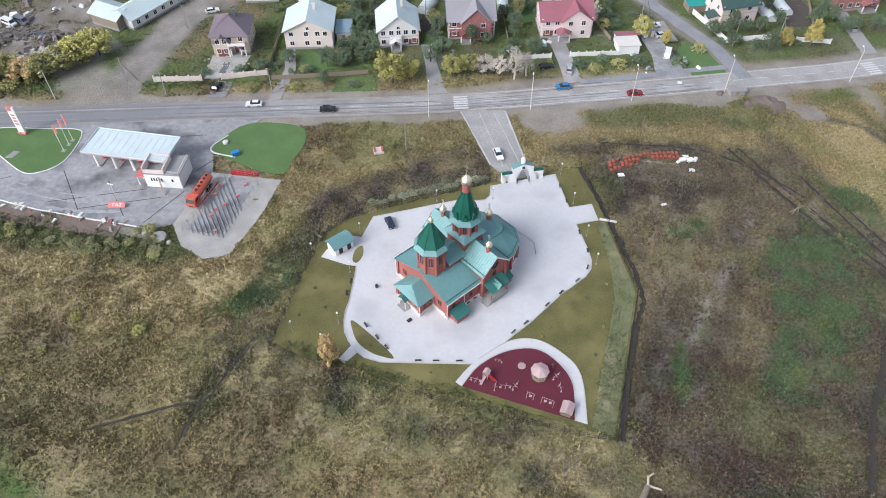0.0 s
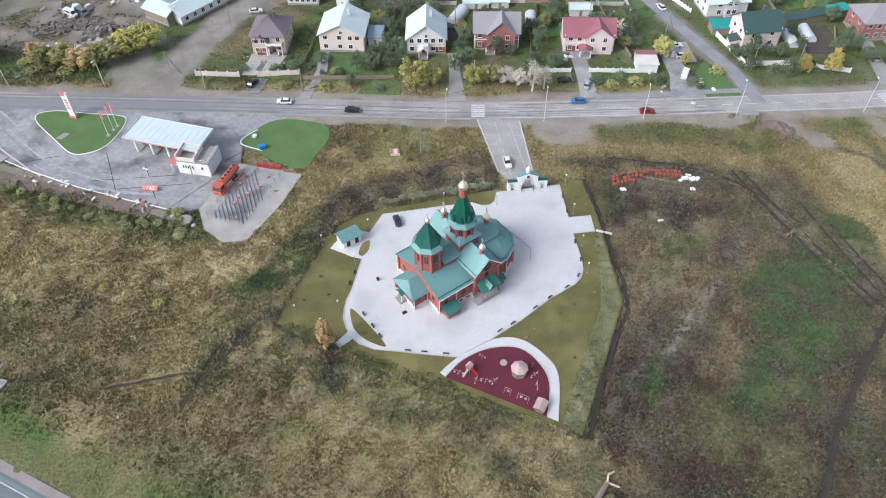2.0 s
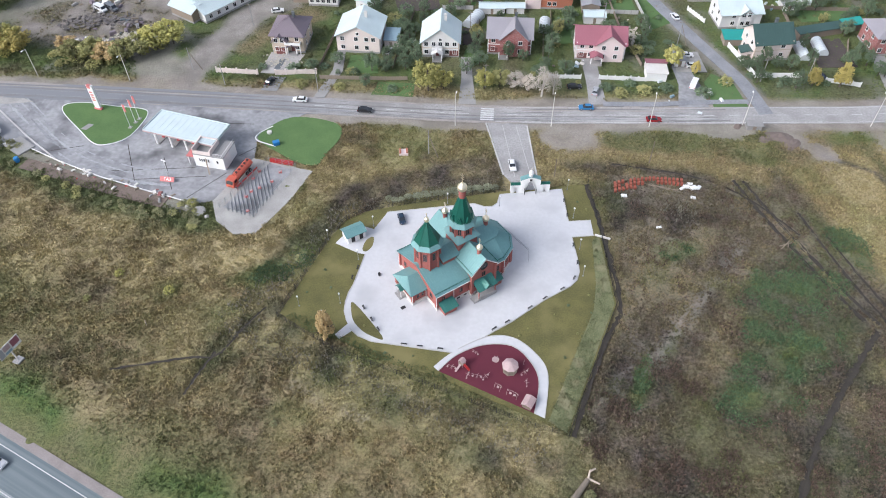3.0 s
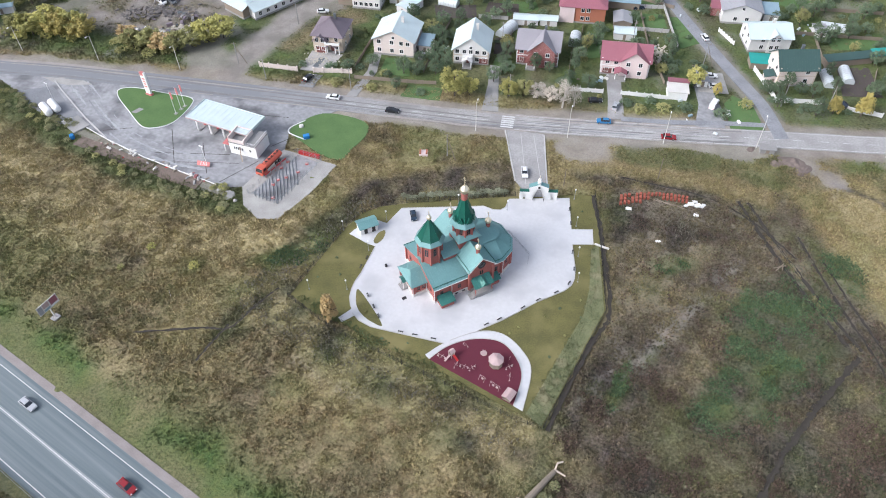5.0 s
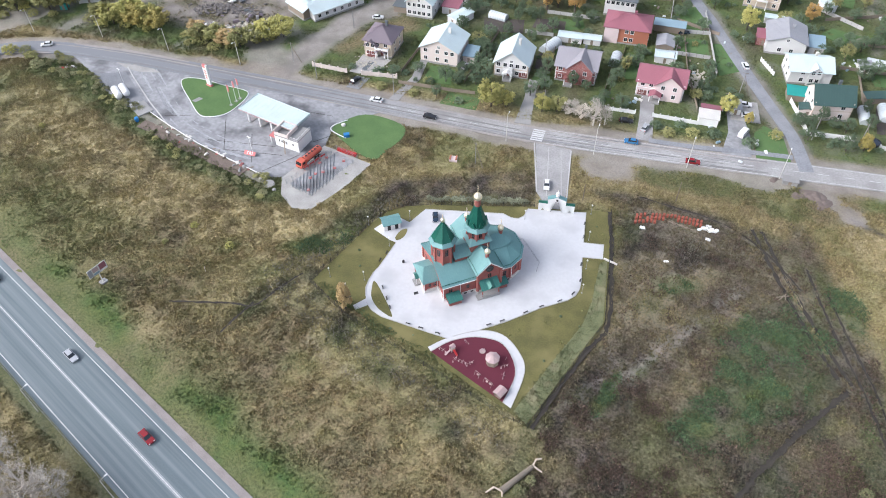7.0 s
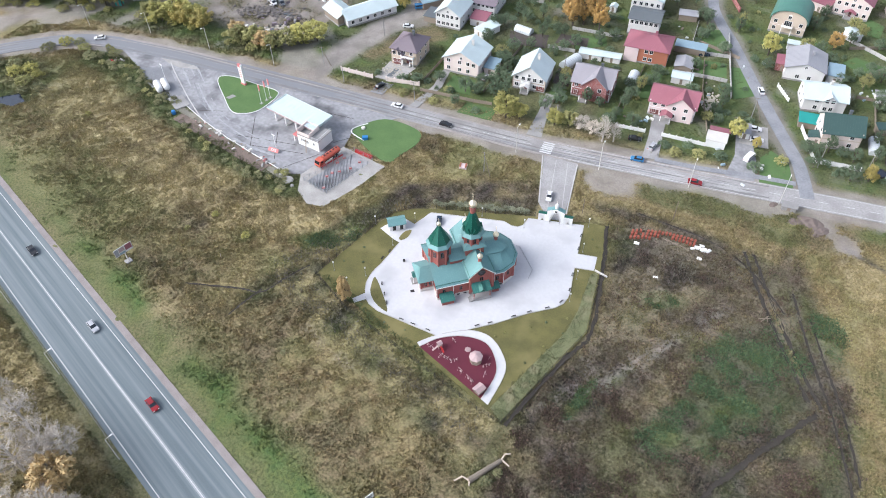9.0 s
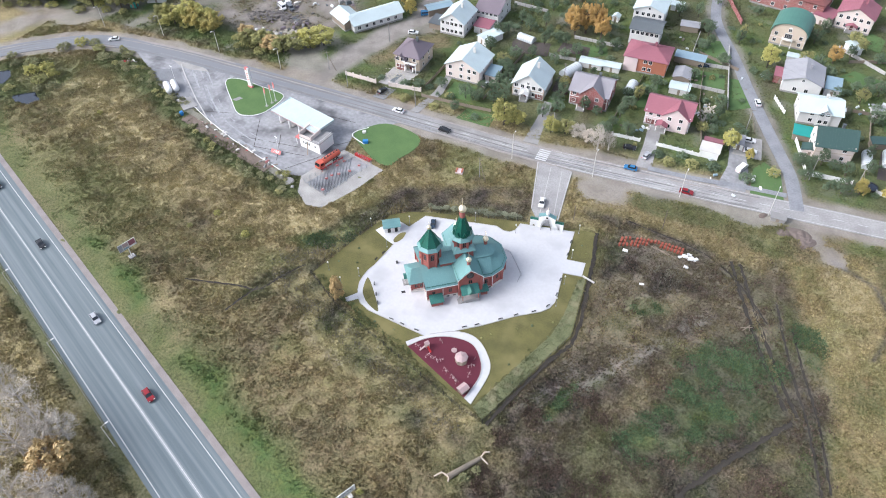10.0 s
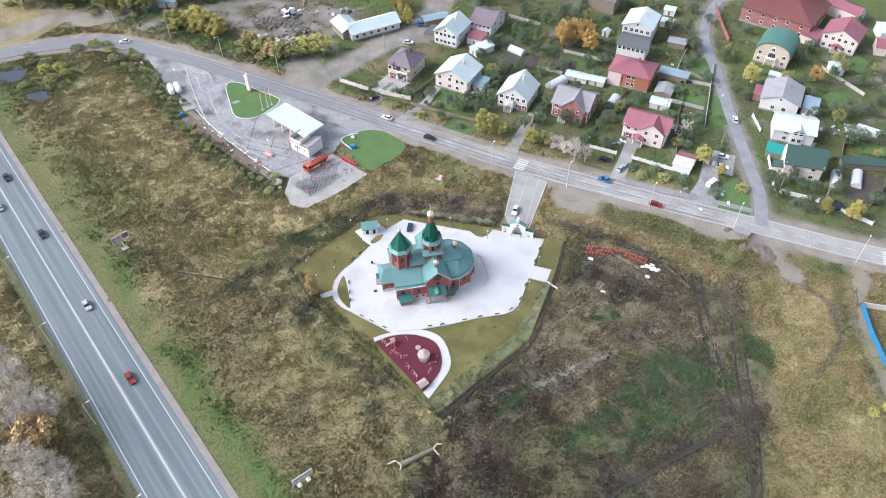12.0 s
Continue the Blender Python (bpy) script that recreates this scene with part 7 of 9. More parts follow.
def lot():
    """The fenced gravel lot: bar fence, rows of thin posts, red hatches and a red rail."""
    o = thing("lot_fence", -58.2, 113.8, 0.05, 0, "thin steel bar fence round the tank lot", "fence")
    L = [(0, 0), (7.0, 19.2), (15.0, 17.0), (9.2, -2.0), (0, 0)]
    for (ax, ay), (bx, by) in zip(L, L[1:]):
        n = round(math.hypot(bx - ax, by - ay) / 2.2)
        for k in range(n):
            shared("lfp", "post", lambda bm: box(bm, -0.04, 0.04, -0.04, 0.04, 0, 1.9), STEEL, o, pose(ax + (bx - ax) * k / n, ay + (by - ay) * k / n, 0))
        bm = bmesh.new()
        for z in (0.6, 1.2, 1.8):
            rod(bm, (ax, ay, z), (bx, by, z), 0.03, n=4)
        part("rail", bm, STEEL, o)
    u, v = Vector((0.335, 0.942)), Vector((0.42, -0.907))
    for k in range(14):
        q = Vector((-57.6, 114.6)) + u * (1.38 * k)
        t = 1.0
        while t < 13 and bool(inside(np.array([q.x + v.x * t]), np.array([q.y + v.y * t]), [(-58.2, 113.8), (-51.2, 133.0), (-43.2, 130.8), (-49.0, 111.8)])[0]):
            t += 0.25
        if t > 2:
            bm = bmesh.new(); rod(bm, (0, 0, 0.14), (v.x * (t - 0.4), v.y * (t - 0.4), 0.14), 0.1, n=6)
            p = tagged(part("lot_pipe", bm, STEEL), "thin grey pipe laid over the gravel lot", "pipe", "lot pipes"); p.location = (q.x + v.x * 0.4, q.y + v.y * 0.4, 0.05)
    pad("lot_floor", [(-57.6, 114.3), (-50.9, 132.2), (-44.0, 130.2), (-49.4, 112.6)], 0.056, LOT, "dark gravel floor of the fenced tank lot", category="gravel")
    for x, y in ((-52.5, 128.5), (-53.3, 125.6), (-48.1, 125.0), (-52.2, 120.7), (-52.9, 118.6), (-50.5, 122.2), (-50.9, 113.6), (-46.9, 128.8)):
        h = thing("tank_hatch", x, y, 0.05, 20, "red hatch of a buried fuel tank", "hatch", "tank hatches")
        shared("th", "box", lambda bm: prism(bm, [(-0.6, -0.45), (0.6, -0.45), (0.6, 0.45), (-0.6, 0.45)], 0, 0.7, [(-0.55, -0.4), (0.55, -0.4), (0.55, 0.4), (-0.55, 0.4)]), FADED, h, Matrix())
        h.scale = (0.7, 0.7, 0.7)
        shared("thl", "lid", lambda bm: box(bm, -0.4, 0.4, -0.3, 0.3, 0.7, 0.78), PINKMETAL, h, Matrix())
    for k in range(8):
        bm = bmesh.new(); box(bm, -0.36, 0.36, -0.4, 0.4, 0, 1.0); box(bm, -0.3, 0.3, -0.44, -0.4, 0.2, 0.9)
        p = tagged(part("fire_box", bm, REDPAINT), "red fire box standing in a row by the lawn", "box", "red fire boxes"); p.matrix_basis = pose(-50.4 + 0.82 * k, 132.9 - 0.1 * k, 0.05, 0, 0, -6)
    for k in range(4):
        bm = bmesh.new(); box(bm, -0.9, 0.9, -0.05, 0.05, 0.9, 1.5); rod(bm, (-0.8, 0, 0), (-0.8, 0, 1.5), 0.04, n=4); rod(bm, (0.8, 0, 0), (0.8, 0, 1.5), 0.04, n=4)
        p = tagged(part("warning_board", bm, REDPAINT), "red warning board on the lot fence", "sign", "warning boards"); p.matrix_basis = pose(-55.6 + 0.75 * k, 121.6 + 2.1 * k, 0.05, 0, 0, 70)
    # gas tanks and slab
    for dx, dy in ((0, 0), (1.5, 2.1)):
        t = thing("gas_tank", -133.4 + dx, 134.0 + dy, 0, -35, "white horizontal gas tank", "tank", "gas tanks")
        bm = bmesh.new(); lathe(bm, [(0.3, -3.3), (0.9, -3.0), (1.15, -2.6), (1.15, 2.6), (0.9, 3.0), (0.3, 3.3)], 18)
        bmesh.ops.rotate(bm, verts=bm.verts, cent=(0, 0, 0), matrix=Matrix.Rotation(radians(90), 3, "Y")); bmesh.ops.translate(bm, verts=bm.verts, vec=(0, 0, 1.5))
        part("shell", bm, WHITE, t)
        for x in (-1.8, 1.8):
            bm = bmesh.new(); box(bm, x - 0.2, x + 0.2, -0.9, 0.9, 0, 0.75); part("saddle", bm, CONCRETE, t)
    bm = bmesh.new(); box(bm, -3.6, 3.6, -2.5, 2.5, 0, 0.35)
    tagged(part("concrete_slab", bm, CONCRETE), "pale raised concrete slab beside the tanks", "slab").matrix_basis = pose(-121.4, 130.6, 0.0, 0, 0, -30)
    station_lamp(-133.2, 138.1, 8.0)
    bm = bmesh.new(); lathe(bm, [(0.6, 0), (0.72, 0.3), (0.72, 1.1), (0.6, 1.5), (0.2, 1.55)], 14)
    tagged(part("blue_barrel", bm, BLUEPAINT), "blue plastic barrel in the scrub", "barrel").matrix_basis = pose(-118.7, 124.6, -0.1)
    bm = bmesh.new(); box(bm, -0.9, 0.9, -0.6, 0.6, 0, 1.1); box(bm, -0.6, 0.6, -0.66, -0.6, 0.2, 0.9)
    tagged(part("blue_bin", bm, BLUEPAINT), "blue box on the corner lawn", "box").matrix_basis = pose(-51.2, 139.9, 0.1, 0, 0, 30)
    bm = bmesh.new(); lathe(bm, [(0.7, 0), (0.7, 0.5), (0.4, 0.55)], 14)
    tagged(part("well_cover", bm, OFFWHITE), "pale round concrete well cover", "cover").matrix_basis = pose(-54.6, 144.6, 0.1)
    for x, y, r in ((-63.2, 112.2, 1.8), (-66.5, 113.4, 0.8), (-60.5, 110.5, 0.6)):
        bm = bmesh.new(); lathe(bm, [(r, -0.2), (r * 0.95, 0.25), (r * 0.5, 0.5), (0.1, 0.55)], 11)
        tagged(part("gravel_heap", bm, GRAVEL), "pale heap of gravel at the lot's edge", "heap", "gravel heaps").matrix_basis = pose(x, y, 0)


for a, b in (((-92, 135), (-84, 121)), ((-80, 131), (-73, 119)), ((-84, 121.6), (-66, 125)), ((-92, 124), (-70, 128)), ((-68, 116.5), (-61, 127)), ((-112, 130), (-104, 133)), ((-60, 134), (-54, 141)), ((-88, 146), (-60, 148))):
    ribbon("slab_joint", [a, ((a[0] + b[0]) / 2, (a[1] + b[1]) / 2), b], -0.09, 0.09, 0.036, RUT, "dark joint between concrete slabs", z0=0.0)
LANEDARK = mat("lane_wear", (0.20, 0.205, 0.215), (0.26, 0.265, 0.28), rough=0.9, s1=0.25, s2=1.6, lo=0.42, hi=0.58)
LANEPALE = mat("lane_pale", (0.36, 0.365, 0.375), (0.29, 0.295, 0.31), rough=0.9, s1=0.25, s2=1.6, lo=0.42, hi=0.58)
LANE_IN = curve_pts([(-133, 150.5), (-124, 143.5), (-114, 135.5), (-104, 129.3), (-94, 125.6), (-84, 123.4), (-74, 123)], n=8)
lot()
rng = random.Random(5)
for k in range(34):
    x = rng.uniform(-112, -70); y = 116.4 - (x + 70) * 0.215 + rng.uniform(-1.2, 1.2)
    s = rng.uniform(0.25, 0.9)
    bm = bmesh.new(); prism(bm, [(-s, -s * 0.5), (s, -s * 0.6), (s * 0.8, s * 0.5), (-s * 0.9, s * 0.6)], 0, s * 0.5, [(-s * 0.8, -s * 0.4), (s * 0.8, -s * 0.5), (s * 0.7, s * 0.4), (-s * 0.7, s * 0.5)])
    tagged(part("rubble_block", bm, rng.choice((CONCRETE, W_RED, OFFWHITE, TIMBER))), "broken rubble block lying along the forecourt", "rubble", "forecourt rubble").matrix_basis = pose(x, y, -0.05, 0, 0, rng.uniform(0, 180))

# clutter at the tank yard, the bare strip below the kerb
pad("concrete_slab", [(-126.6, 130.9), (-124.8, 133.6), (-117.8, 131.4), (-118.8, 128.4)], 0.2, KERB, "pale concrete slab beside the gas tanks", category="slab")
pad("paved_square", [(-108.2, 139.8), (-106.4, 139.6), (-105.2, 142.0), (-106.9, 142.4)], 0.2, CONCRETE, "grey paved square on the lawn island", category="paving")
BROWNEARTH = mat("brown_earth", (0.20, 0.155, 0.13), (0.125, 0.098, 0.082), rough=0.95, s1=0.4, s2=2.5, bump=0.6)
ribbon("dirt_strip", curve_pts([(-116.5, 124.9), (-108.0, 122.9), (-100.9, 121.0), (-90, 118.6), (-79, 116.2), (-72.7, 115.0)], n=6), -2.8, 1.2, 0.1, BROWNEARTH, "brown bare earth below the forecourt kerb")
rq = random.Random(5)
for k in range(34):
    if k < 12:
        x, y = -160.5 + rq.uniform(-3, 3), 142.4 + rq.uniform(-2, 2)
    else:
        u = rq.random(); x, y = -114 + 46 * u, 123.6 - 9.0 * u + rq.uniform(-1.4, 1.6)
    s = rq.uniform(0.25, 0.9)
    bm = bmesh.new(); prism(bm, [(-s, -s * 0.4), (s, -s * 0.3), (s * 0.8, s * 0.4), (-s * 0.9, s * 0.35)], 0, s * 0.6, [(-s * 0.7, -s * 0.3), (s * 0.8, -s * 0.2), (s * 0.6, s * 0.3), (-s * 0.6, s * 0.3)])
    tagged(part("rubble_piece", bm, rq.choice((OFFWHITE, CONCRETE, KERB, WOOD, REDPAINT, WOOD))), "piece of rubble dumped beside the forecourt", "rubble", "rubble by the forecourt").matrix_basis = pose(x, y, 0, rq.uniform(-10, 10), rq.uniform(-10, 10), rq.uniform(0, 180))


# ---- road paint, street lamps, poles, vehicles ----
def dashes(name, pts, off, w, dash, gap, z, label):
    o = thing(name, 0, 0, 0, 0, label, "road marking")
    o["kind"] = "structure"
    line = offset_line(pts, off)
    d, on, start = 0.0, True, None
    seg, want = [], dash
    out = []
    cur = Vector(line[0]); seg = [cur.copy()]
    for q in line[1:]:
        q = Vector(q)
        while (q - cur).length > want:
            cur = cur + (q - cur).normalized() * want
            if on:
                seg.append(cur.copy()); out.append(seg)
            on = not on; want = dash if on else gap; seg = [cur.copy()]
        want -= (q - cur).length; cur = q; seg.append(cur.copy())
    for s in out:
        if len(s) > 1 and -125 < s[0].x < 150:
            a, b = s[0], s[-1]
            t = math.degrees(math.atan2(b.y - a.y, b.x - a.x))
            shared((name, round((b - a).length, 1)), "dash", lambda bm, L=(b - a).length: box(bm, 0, L, -w / 2, w / 2, 0, 0.012), LINE, o, pose(a.x, a.y, z, 0, 0, t))


def stripe(name, pts, off, w, z, label):
    ribbon(name, pts, off - w / 2, off + w / 2, z + 0.012, LINE, label, z0=z - 0.01)


ribbon("centre_wear", HW, -6.9, -6.1, 0.056, CENTREWEAR, "pale worn strip along the middle of the highway", z0=0.02)
stripe("highway_line", HW, 0.0, 0.2, 0.05, "white edge line of the highway")
stripe("highway_line", HW, -6.5, 0.2, 0.055, "white centre line of the highway")
stripe("highway_line", HW, -13.4, 0.2, 0.05, "white edge line of the highway")


def wear(pts, off, w, z, material, label, seed):
    """A worn streak along a road: its width swells, shrinks and breaks off by chance."""
    rr = random.Random(seed)
    line = curve_pts(pts, n=3)
    mid, side = offset_line(line, off), offset_line(line, off + 1.0)
    bm = bmesh.new(); prev = None; q = rr.random()
    for p, e in zip(mid, side):
        q = min(1.25, max(-0.3, q + rr.uniform(-0.4, 0.4)))
        if q < 0.05:
            prev = None
            continue
        a, b = (w / 2) * q * rr.uniform(0.7, 1.3), (w / 2) * q * rr.uniform(0.7, 1.3)
        d = (e[0] - p[0], e[1] - p[1])
        row = [bm.verts.new((p[0] + d[0] * a, p[1] + d[1] * a, z)), bm.verts.new((p[0] - d[0] * b, p[1] - d[1] * b, z))]
        if prev:
            bm.faces.new((prev[0], prev[1], row[1], row[0]))
        prev = row
    tagged(part("wear_streak", bm, material), label, "road wear", kind="structure")


MUD = mat("road_mud", (0.34, 0.31, 0.29), (0.25, 0.225, 0.21), rough=0.95, s1=0.3, s2=2)
TAR = mat("tar_seam", (0.16, 0.155, 0.155), (0.21, 0.205, 0.20), rough=0.9, s1=0.4, s2=2)
for k, (off, w, mm) in enumerate(((-3.6, 0.9, MUD), (-2.5, 0.55, TAR), (-1.9, 0.4, BENDWEAR), (-0.9, 0.45, TAR), (0.35, 0.3, BENDWEAR), (1.1, 0.6, TAR), (2.0, 0.5, MUD), (2.6, 0.4, TAR), (3.5, 1.0, MUD), (-3.0, 0.3, TAR))):
    wear(ROAD[4:84], off, w, 0.0615 + 0.0005 * k, mm, "uneven streak worn along the village road", 100 + k)
for k, (off, w, mm) in enumerate(((-2.6, 0.9, LANEPALE), (-1.0, 0.7, LANEDARK), (0.2, 0.5, LANEPALE), (1.4, 0.8, LANEDARK), (2.4, 0.6, LANEPALE))):
    wear(LANE_IN, off, w, 0.036 + 0.0005 * k, mm, "uneven streak worn along the station entry lane", 130 + k)
dashes("road_dashes", ROAD[50:], 0.0, 0.16, 3.0, 4.0, 0.06, "white dashed centre line of the village road")
stripe("road_line", ROAD[62:], 3.4, 0.12, 0.06, "worn white edge line of the road")
stripe("road_line", ROAD[62:], -3.4, 0.12, 0.06, "worn white edge line of the road")
for cx, cy, t in ((5.0, 160.5, 3), (120.6, 174.3, 10)):
    o = thing("zebra_crossing", cx, cy, 0.064, t, "pale painted pedestrian crossing", "crossing"); o["kind"] = "structure"
    for k in range(6):
        shared("zb", "stripe", lambda bm: box(bm, -1.9, 1.9, -0.3, 0.3, 0, 0.012), LINE, o, pose(0, -2.5 + 1.0 * k, 0))


def street_lamp(x, y, h=9.5, turn=90, arm=1.2):
    o = thing("street_lamp", x, y, -0.1, turn, "grey steel street lamp beside the road", "street lamp", "street lamps")
    shared(("sl", h), "pole", lambda bm: (rod(bm, (0, 0, 0), (0, 0, h), 0.12, 0.07, 7), rod(bm, (0, 0, h - 0.05), (arm, 0, h + 0.25), 0.05, n=5)), OFFWHITE, o, Matrix())
    shared(("slh", h), "lamp_head", lambda bm: prism(bm, [(arm - 0.15, -0.16), (arm + 0.6, -0.12), (arm + 0.6, 0.12), (arm - 0.15, 0.16)], h + 0.17, h + 0.32), WHITE, o, Matrix())


for x, y in ((-3.5, 154.4), (23.3, 157.2), (50.6, 160.4), (76.6, 164.3), (112.0, 168.0), (145, 176)):
    street_lamp(x, y, 10.0, 85)
for x, y in ((-162.6, 163.2), (-134, 163.7), (-104.4, 164.3), (-190, 158)):
    street_lamp(x, y, 9.0, -95)
for s in (-75, -43.5, -12, 19.5, 51, 82):
    p = HW_A + HW_B * s
    street_lamp(p.x - 0.351 * 15.4, p.y - 0.936 * 15.4, 9.0, 70)


def guard_rail():
    o = thing("guard_rail", *(HW_A - Vector((0.351, 0.936)) * 14.9), 0, -20.56, "grey steel guard rail along the highway", "guard rail")
    bm = bmesh.new()
    prism_x(bm, [(-0.04, 0.5), (0.04, 0.56), (0.0, 0.65), (0.04, 0.74), (-0.04, 0.8)], -120, 46)
    part("beam", bm, STEEL, o)
    for k in range(56):
        shared("grp", "post", lambda bm: box(bm, -0.06, 0.06, 0.05, 0.15, -0.1, 0.78), STEEL, o, pose(-120 + 3 * k, 0, 0))


guard_rail()


def wood_pole(x, y, h=8.5, turn=0, brace=False, bar=True):
    o = thing("utility_pole", x, y, -0.2, turn, "weathered utility pole" + (" with a leaning brace" if brace else " standing in the grass"), "utility pole", "utility poles")
    bm = bmesh.new(); rod(bm, (0, 0, 0), (0, 0, h), 0.15, 0.1, 7)
    part("pole", bm, CONCRETE if bar else WOOD, o)
    if bar:
        bm = bmesh.new(); box(bm, -0.8, 0.8, -0.06, 0.06, h - 0.5, h - 0.38)
        for k in (-0.7, 0, 0.7):
            rod(bm, (k, 0, h - 0.38), (k, 0, h - 0.15), 0.05, n=5)
        part("crossarm", bm, WOOD, o)
    if brace:
        bm = bmesh.new(); rod(bm, (3.0, 0, 0), (0, 0, h - 1.2), 0.13, 0.09, 6)
        part("brace", bm, WOOD, o)


for x, y, h, t, br, ba in ((49.7, 144.6, 7.5, 0, False, False), (24.8, 136.2, 6.0, 0, False, False), (-9.1, 141.3, 8.0, -25, True, True), (-87.2, 172.0, 8.0, 10, True, True), (-74.7, 165.5, 7.5, 0, False, True), (-45.8, 165.3, 8.5, 0, False, True),
                           (3.2, 173.9, 8, 0, False, True), (-76.7, 199.7, 8, 0, False, True), (85, 186.5, 8.5, 0, False, True), (98.5, 188.0, 8.5, -30, True, True), (62, 204, 8.5, 0, True, True), (112.7, 150.1, 7.5, 40, True, False), (-4.5, 205, 7, 0, False, True), (38.8, 214, 8, 0, False, True), (57.8, 192.0, 7.5, 0, False, True)):
    wood_pole(x, y, h, t, br, ba)


CARP = {k: mat("car_paint_" + k, c, tuple(v * 0.92 for v in c), rough=0.25, bump=0.0, spec=0.6) for k, c in
        dict(white=(0.72, 0.72, 0.72), silver=(0.42, 0.43, 0.45), black=(0.02, 0.021, 0.024), blue=(0.018, 0.035, 0.06), red=(0.25, 0.015, 0.02), bright=(0.04, 0.18, 0.38), grey=(0.14, 0.15, 0.165)).items()}


def car(x, y, turn, paint, label, van=False, z=0.06):
    o = thing("van" if van else "car", x, y, z, turn, label, "van" if van else "car")
    if van:
        body = [(-2.6, 0.35), (2.5, 0.35), (2.6, 0.9), (1.9, 1.15), (1.3, 2.0), (-2.55, 2.05), (-2.65, 1.2)]
        glass = [(1.85, 1.17), (1.3, 1.93), (1.15, 1.93), (1.15, 1.17)]
    else:
        body = [(-2.1, 0.3), (2.1, 0.3), (2.15, 0.62), (1.95, 0.78), (1.0, 0.92), (-1.6, 0.95), (-2.1, 0.9), (-2.18, 0.6)]
        glass = None
    key = "van" if van else "car"
    shared((key, "body", paint), "body", lambda bm: prism_y(bm, body, -0.86, 0.86), CARP[paint], o, Matrix())
    if van:
        shared((key, "wind"), "windscreen", lambda bm: prism_y(bm, glass, -0.78, 0.78), PANE, o, pose(0.06, 0, 0.02))
        for s in (-1, 1):
            shared((key, "sw", s), "side_window", lambda bm: box(bm, -2.2, 0.9, s * 0.865 - 0.01, s * 0.865 + 0.01, 1.25, 1.8), PANE, o, Matrix())
    else:
        shared((key, "cabin"), "cabin_glass", lambda bm: cabin(bm, 0.0), PANE, o, Matrix(), "dark windows")
        shared((key, "roof", paint), "roof", lambda bm: prism(bm, [(-1.35, -0.6), (0.28, -0.6), (0.28, 0.6), (-1.35, 0.6)], 1.40, 1.47, [(-1.25, -0.54), (0.18, -0.54), (0.18, 0.54), (-1.25, 0.54)]), CARP[paint], o, Matrix())
    for s in (-1, 1):
        shared((key, "hl"), "headlight", lambda bm: box(bm, -0.05, 0.06, -0.18, 0.18, 0, 0.16), WHITE, o, pose(2.08 if not van else 2.5, s * 0.62, 0.58))
        shared((key, "tl"), "tail_light", lambda bm: box(bm, -0.05, 0.05, -0.14, 0.14, 0, 0.18), REDPAINT, o, pose(-2.14 if not van else -2.62, s * 0.66, 0.62))
        for wx in ((-1.3, 1.32) if not van else (-1.6, 1.6)):
            w = shared("cw", "wheel", lambda bm: prism_y(bm, [(0.32 * math.cos(2 * math.pi * k / 14), 0.32 + 0.32 * math.sin(2 * math.pi * k / 14)) for k in range(14)], -0.11, 0.11), TYRE, o, pose(wx, s * 0.8, 0))
            shared("cwr", "rim", lambda bm: prism_y(bm, [(0.2 * math.cos(2 * math.pi * k / 10), 0.32 + 0.2 * math.sin(2 * math.pi * k / 10)) for k in range(10)], -0.12, 0.12), STEEL, w, Matrix())
    return o


def cabin(bm, dz):
    lo = [(-1.75, -0.78), (0.95, -0.78), (0.95, 0.78), (-1.75, 0.78)]
    hi = [(-1.35, -0.6), (0.28, -0.6), (0.28, 0.6), (-1.35, 0.6)]
    prism(bm, lo, 0.9, 1.41, hi)


car(-12.1, 115.2, -68, "blue", "dark blue car parked on the church paving").scale = (0.86, 0.86, 0.86)
car(13.6, 138.4, -78, "white", "white car parked on the gate driveway")
car(-61.4, 168.4, 75, "black", "dark car parked before the brick fence", z=0.0)
car(35.8, 174.8, 80, "silver", "silver-blue car parked before the pink house", z=0.0)
car(29.6, 176.4, 10, "black", "dark car parked under the trees", z=0.0)
car(64.2, 197.6, 8, "white", "white car parked beside the lane", z=0.0)
car(65.6, 192.0, 8, "white", "white car parked beside the lane", z=0.0)
car(65.0, 182.0, 70, "white", "white van parked on the dirt yard", van=True, z=0.0)
car(62.6, 220.6, 110, "white", "white car standing in the lane")
car(-71.0, 209.0, 20, "white", "white car on the dirt road", z=0.0)
car(-73.0, 224.5, 35, "bright", "blue van beside the dirt road", van=True, z=0.0)
car(39.6, 236.0, 20, "blue", "dark blue car in a garden yard", z=0.0)
car(-29.0, 188.6, 85, "silver", "silver car parked at the pink house", z=0.0)
car(-131.6, 202.8, -30, "white", "white van in the scrap yard", van=True, z=0.0)
car(-128.2, 203.8, -30, "grey", "grey van in the scrap yard", van=True, z=0.0)
car(123.5, 195.0, 80, "silver", "silver car on a house driveway", z=0.0)
# traffic
car(-50.0, 160.2, 182, "white", "white car driving on the village road")
car(-30.0, 157.6, 2, "black", "dark car driving on the village road")
car(33.0, 166.4, 186, "bright", "blue car driving on the village road")
car(52.0, 163.0, 5, "red", "dark red car driving on the village road")
car(-178.0, 151.5, 215, "white", "white car driving round the road bend")
for s, off, pt, d in ((-62, -3.2, "black", 0), (-26, -3.0, "black", 0), (12, -2.8, "silver", 0), (-48, -9.6, "white", 180), (44, -3.2, "red", 0)):
    p = HW_A + HW_B * s + Vector((0.351, 0.936)) * off
    car(p.x, p.y, -20.56 + d, pt, {"black": "black", "silver": "silver", "white": "white", "red": "red"}[pt] + " car driving on the highway", z=0.05)


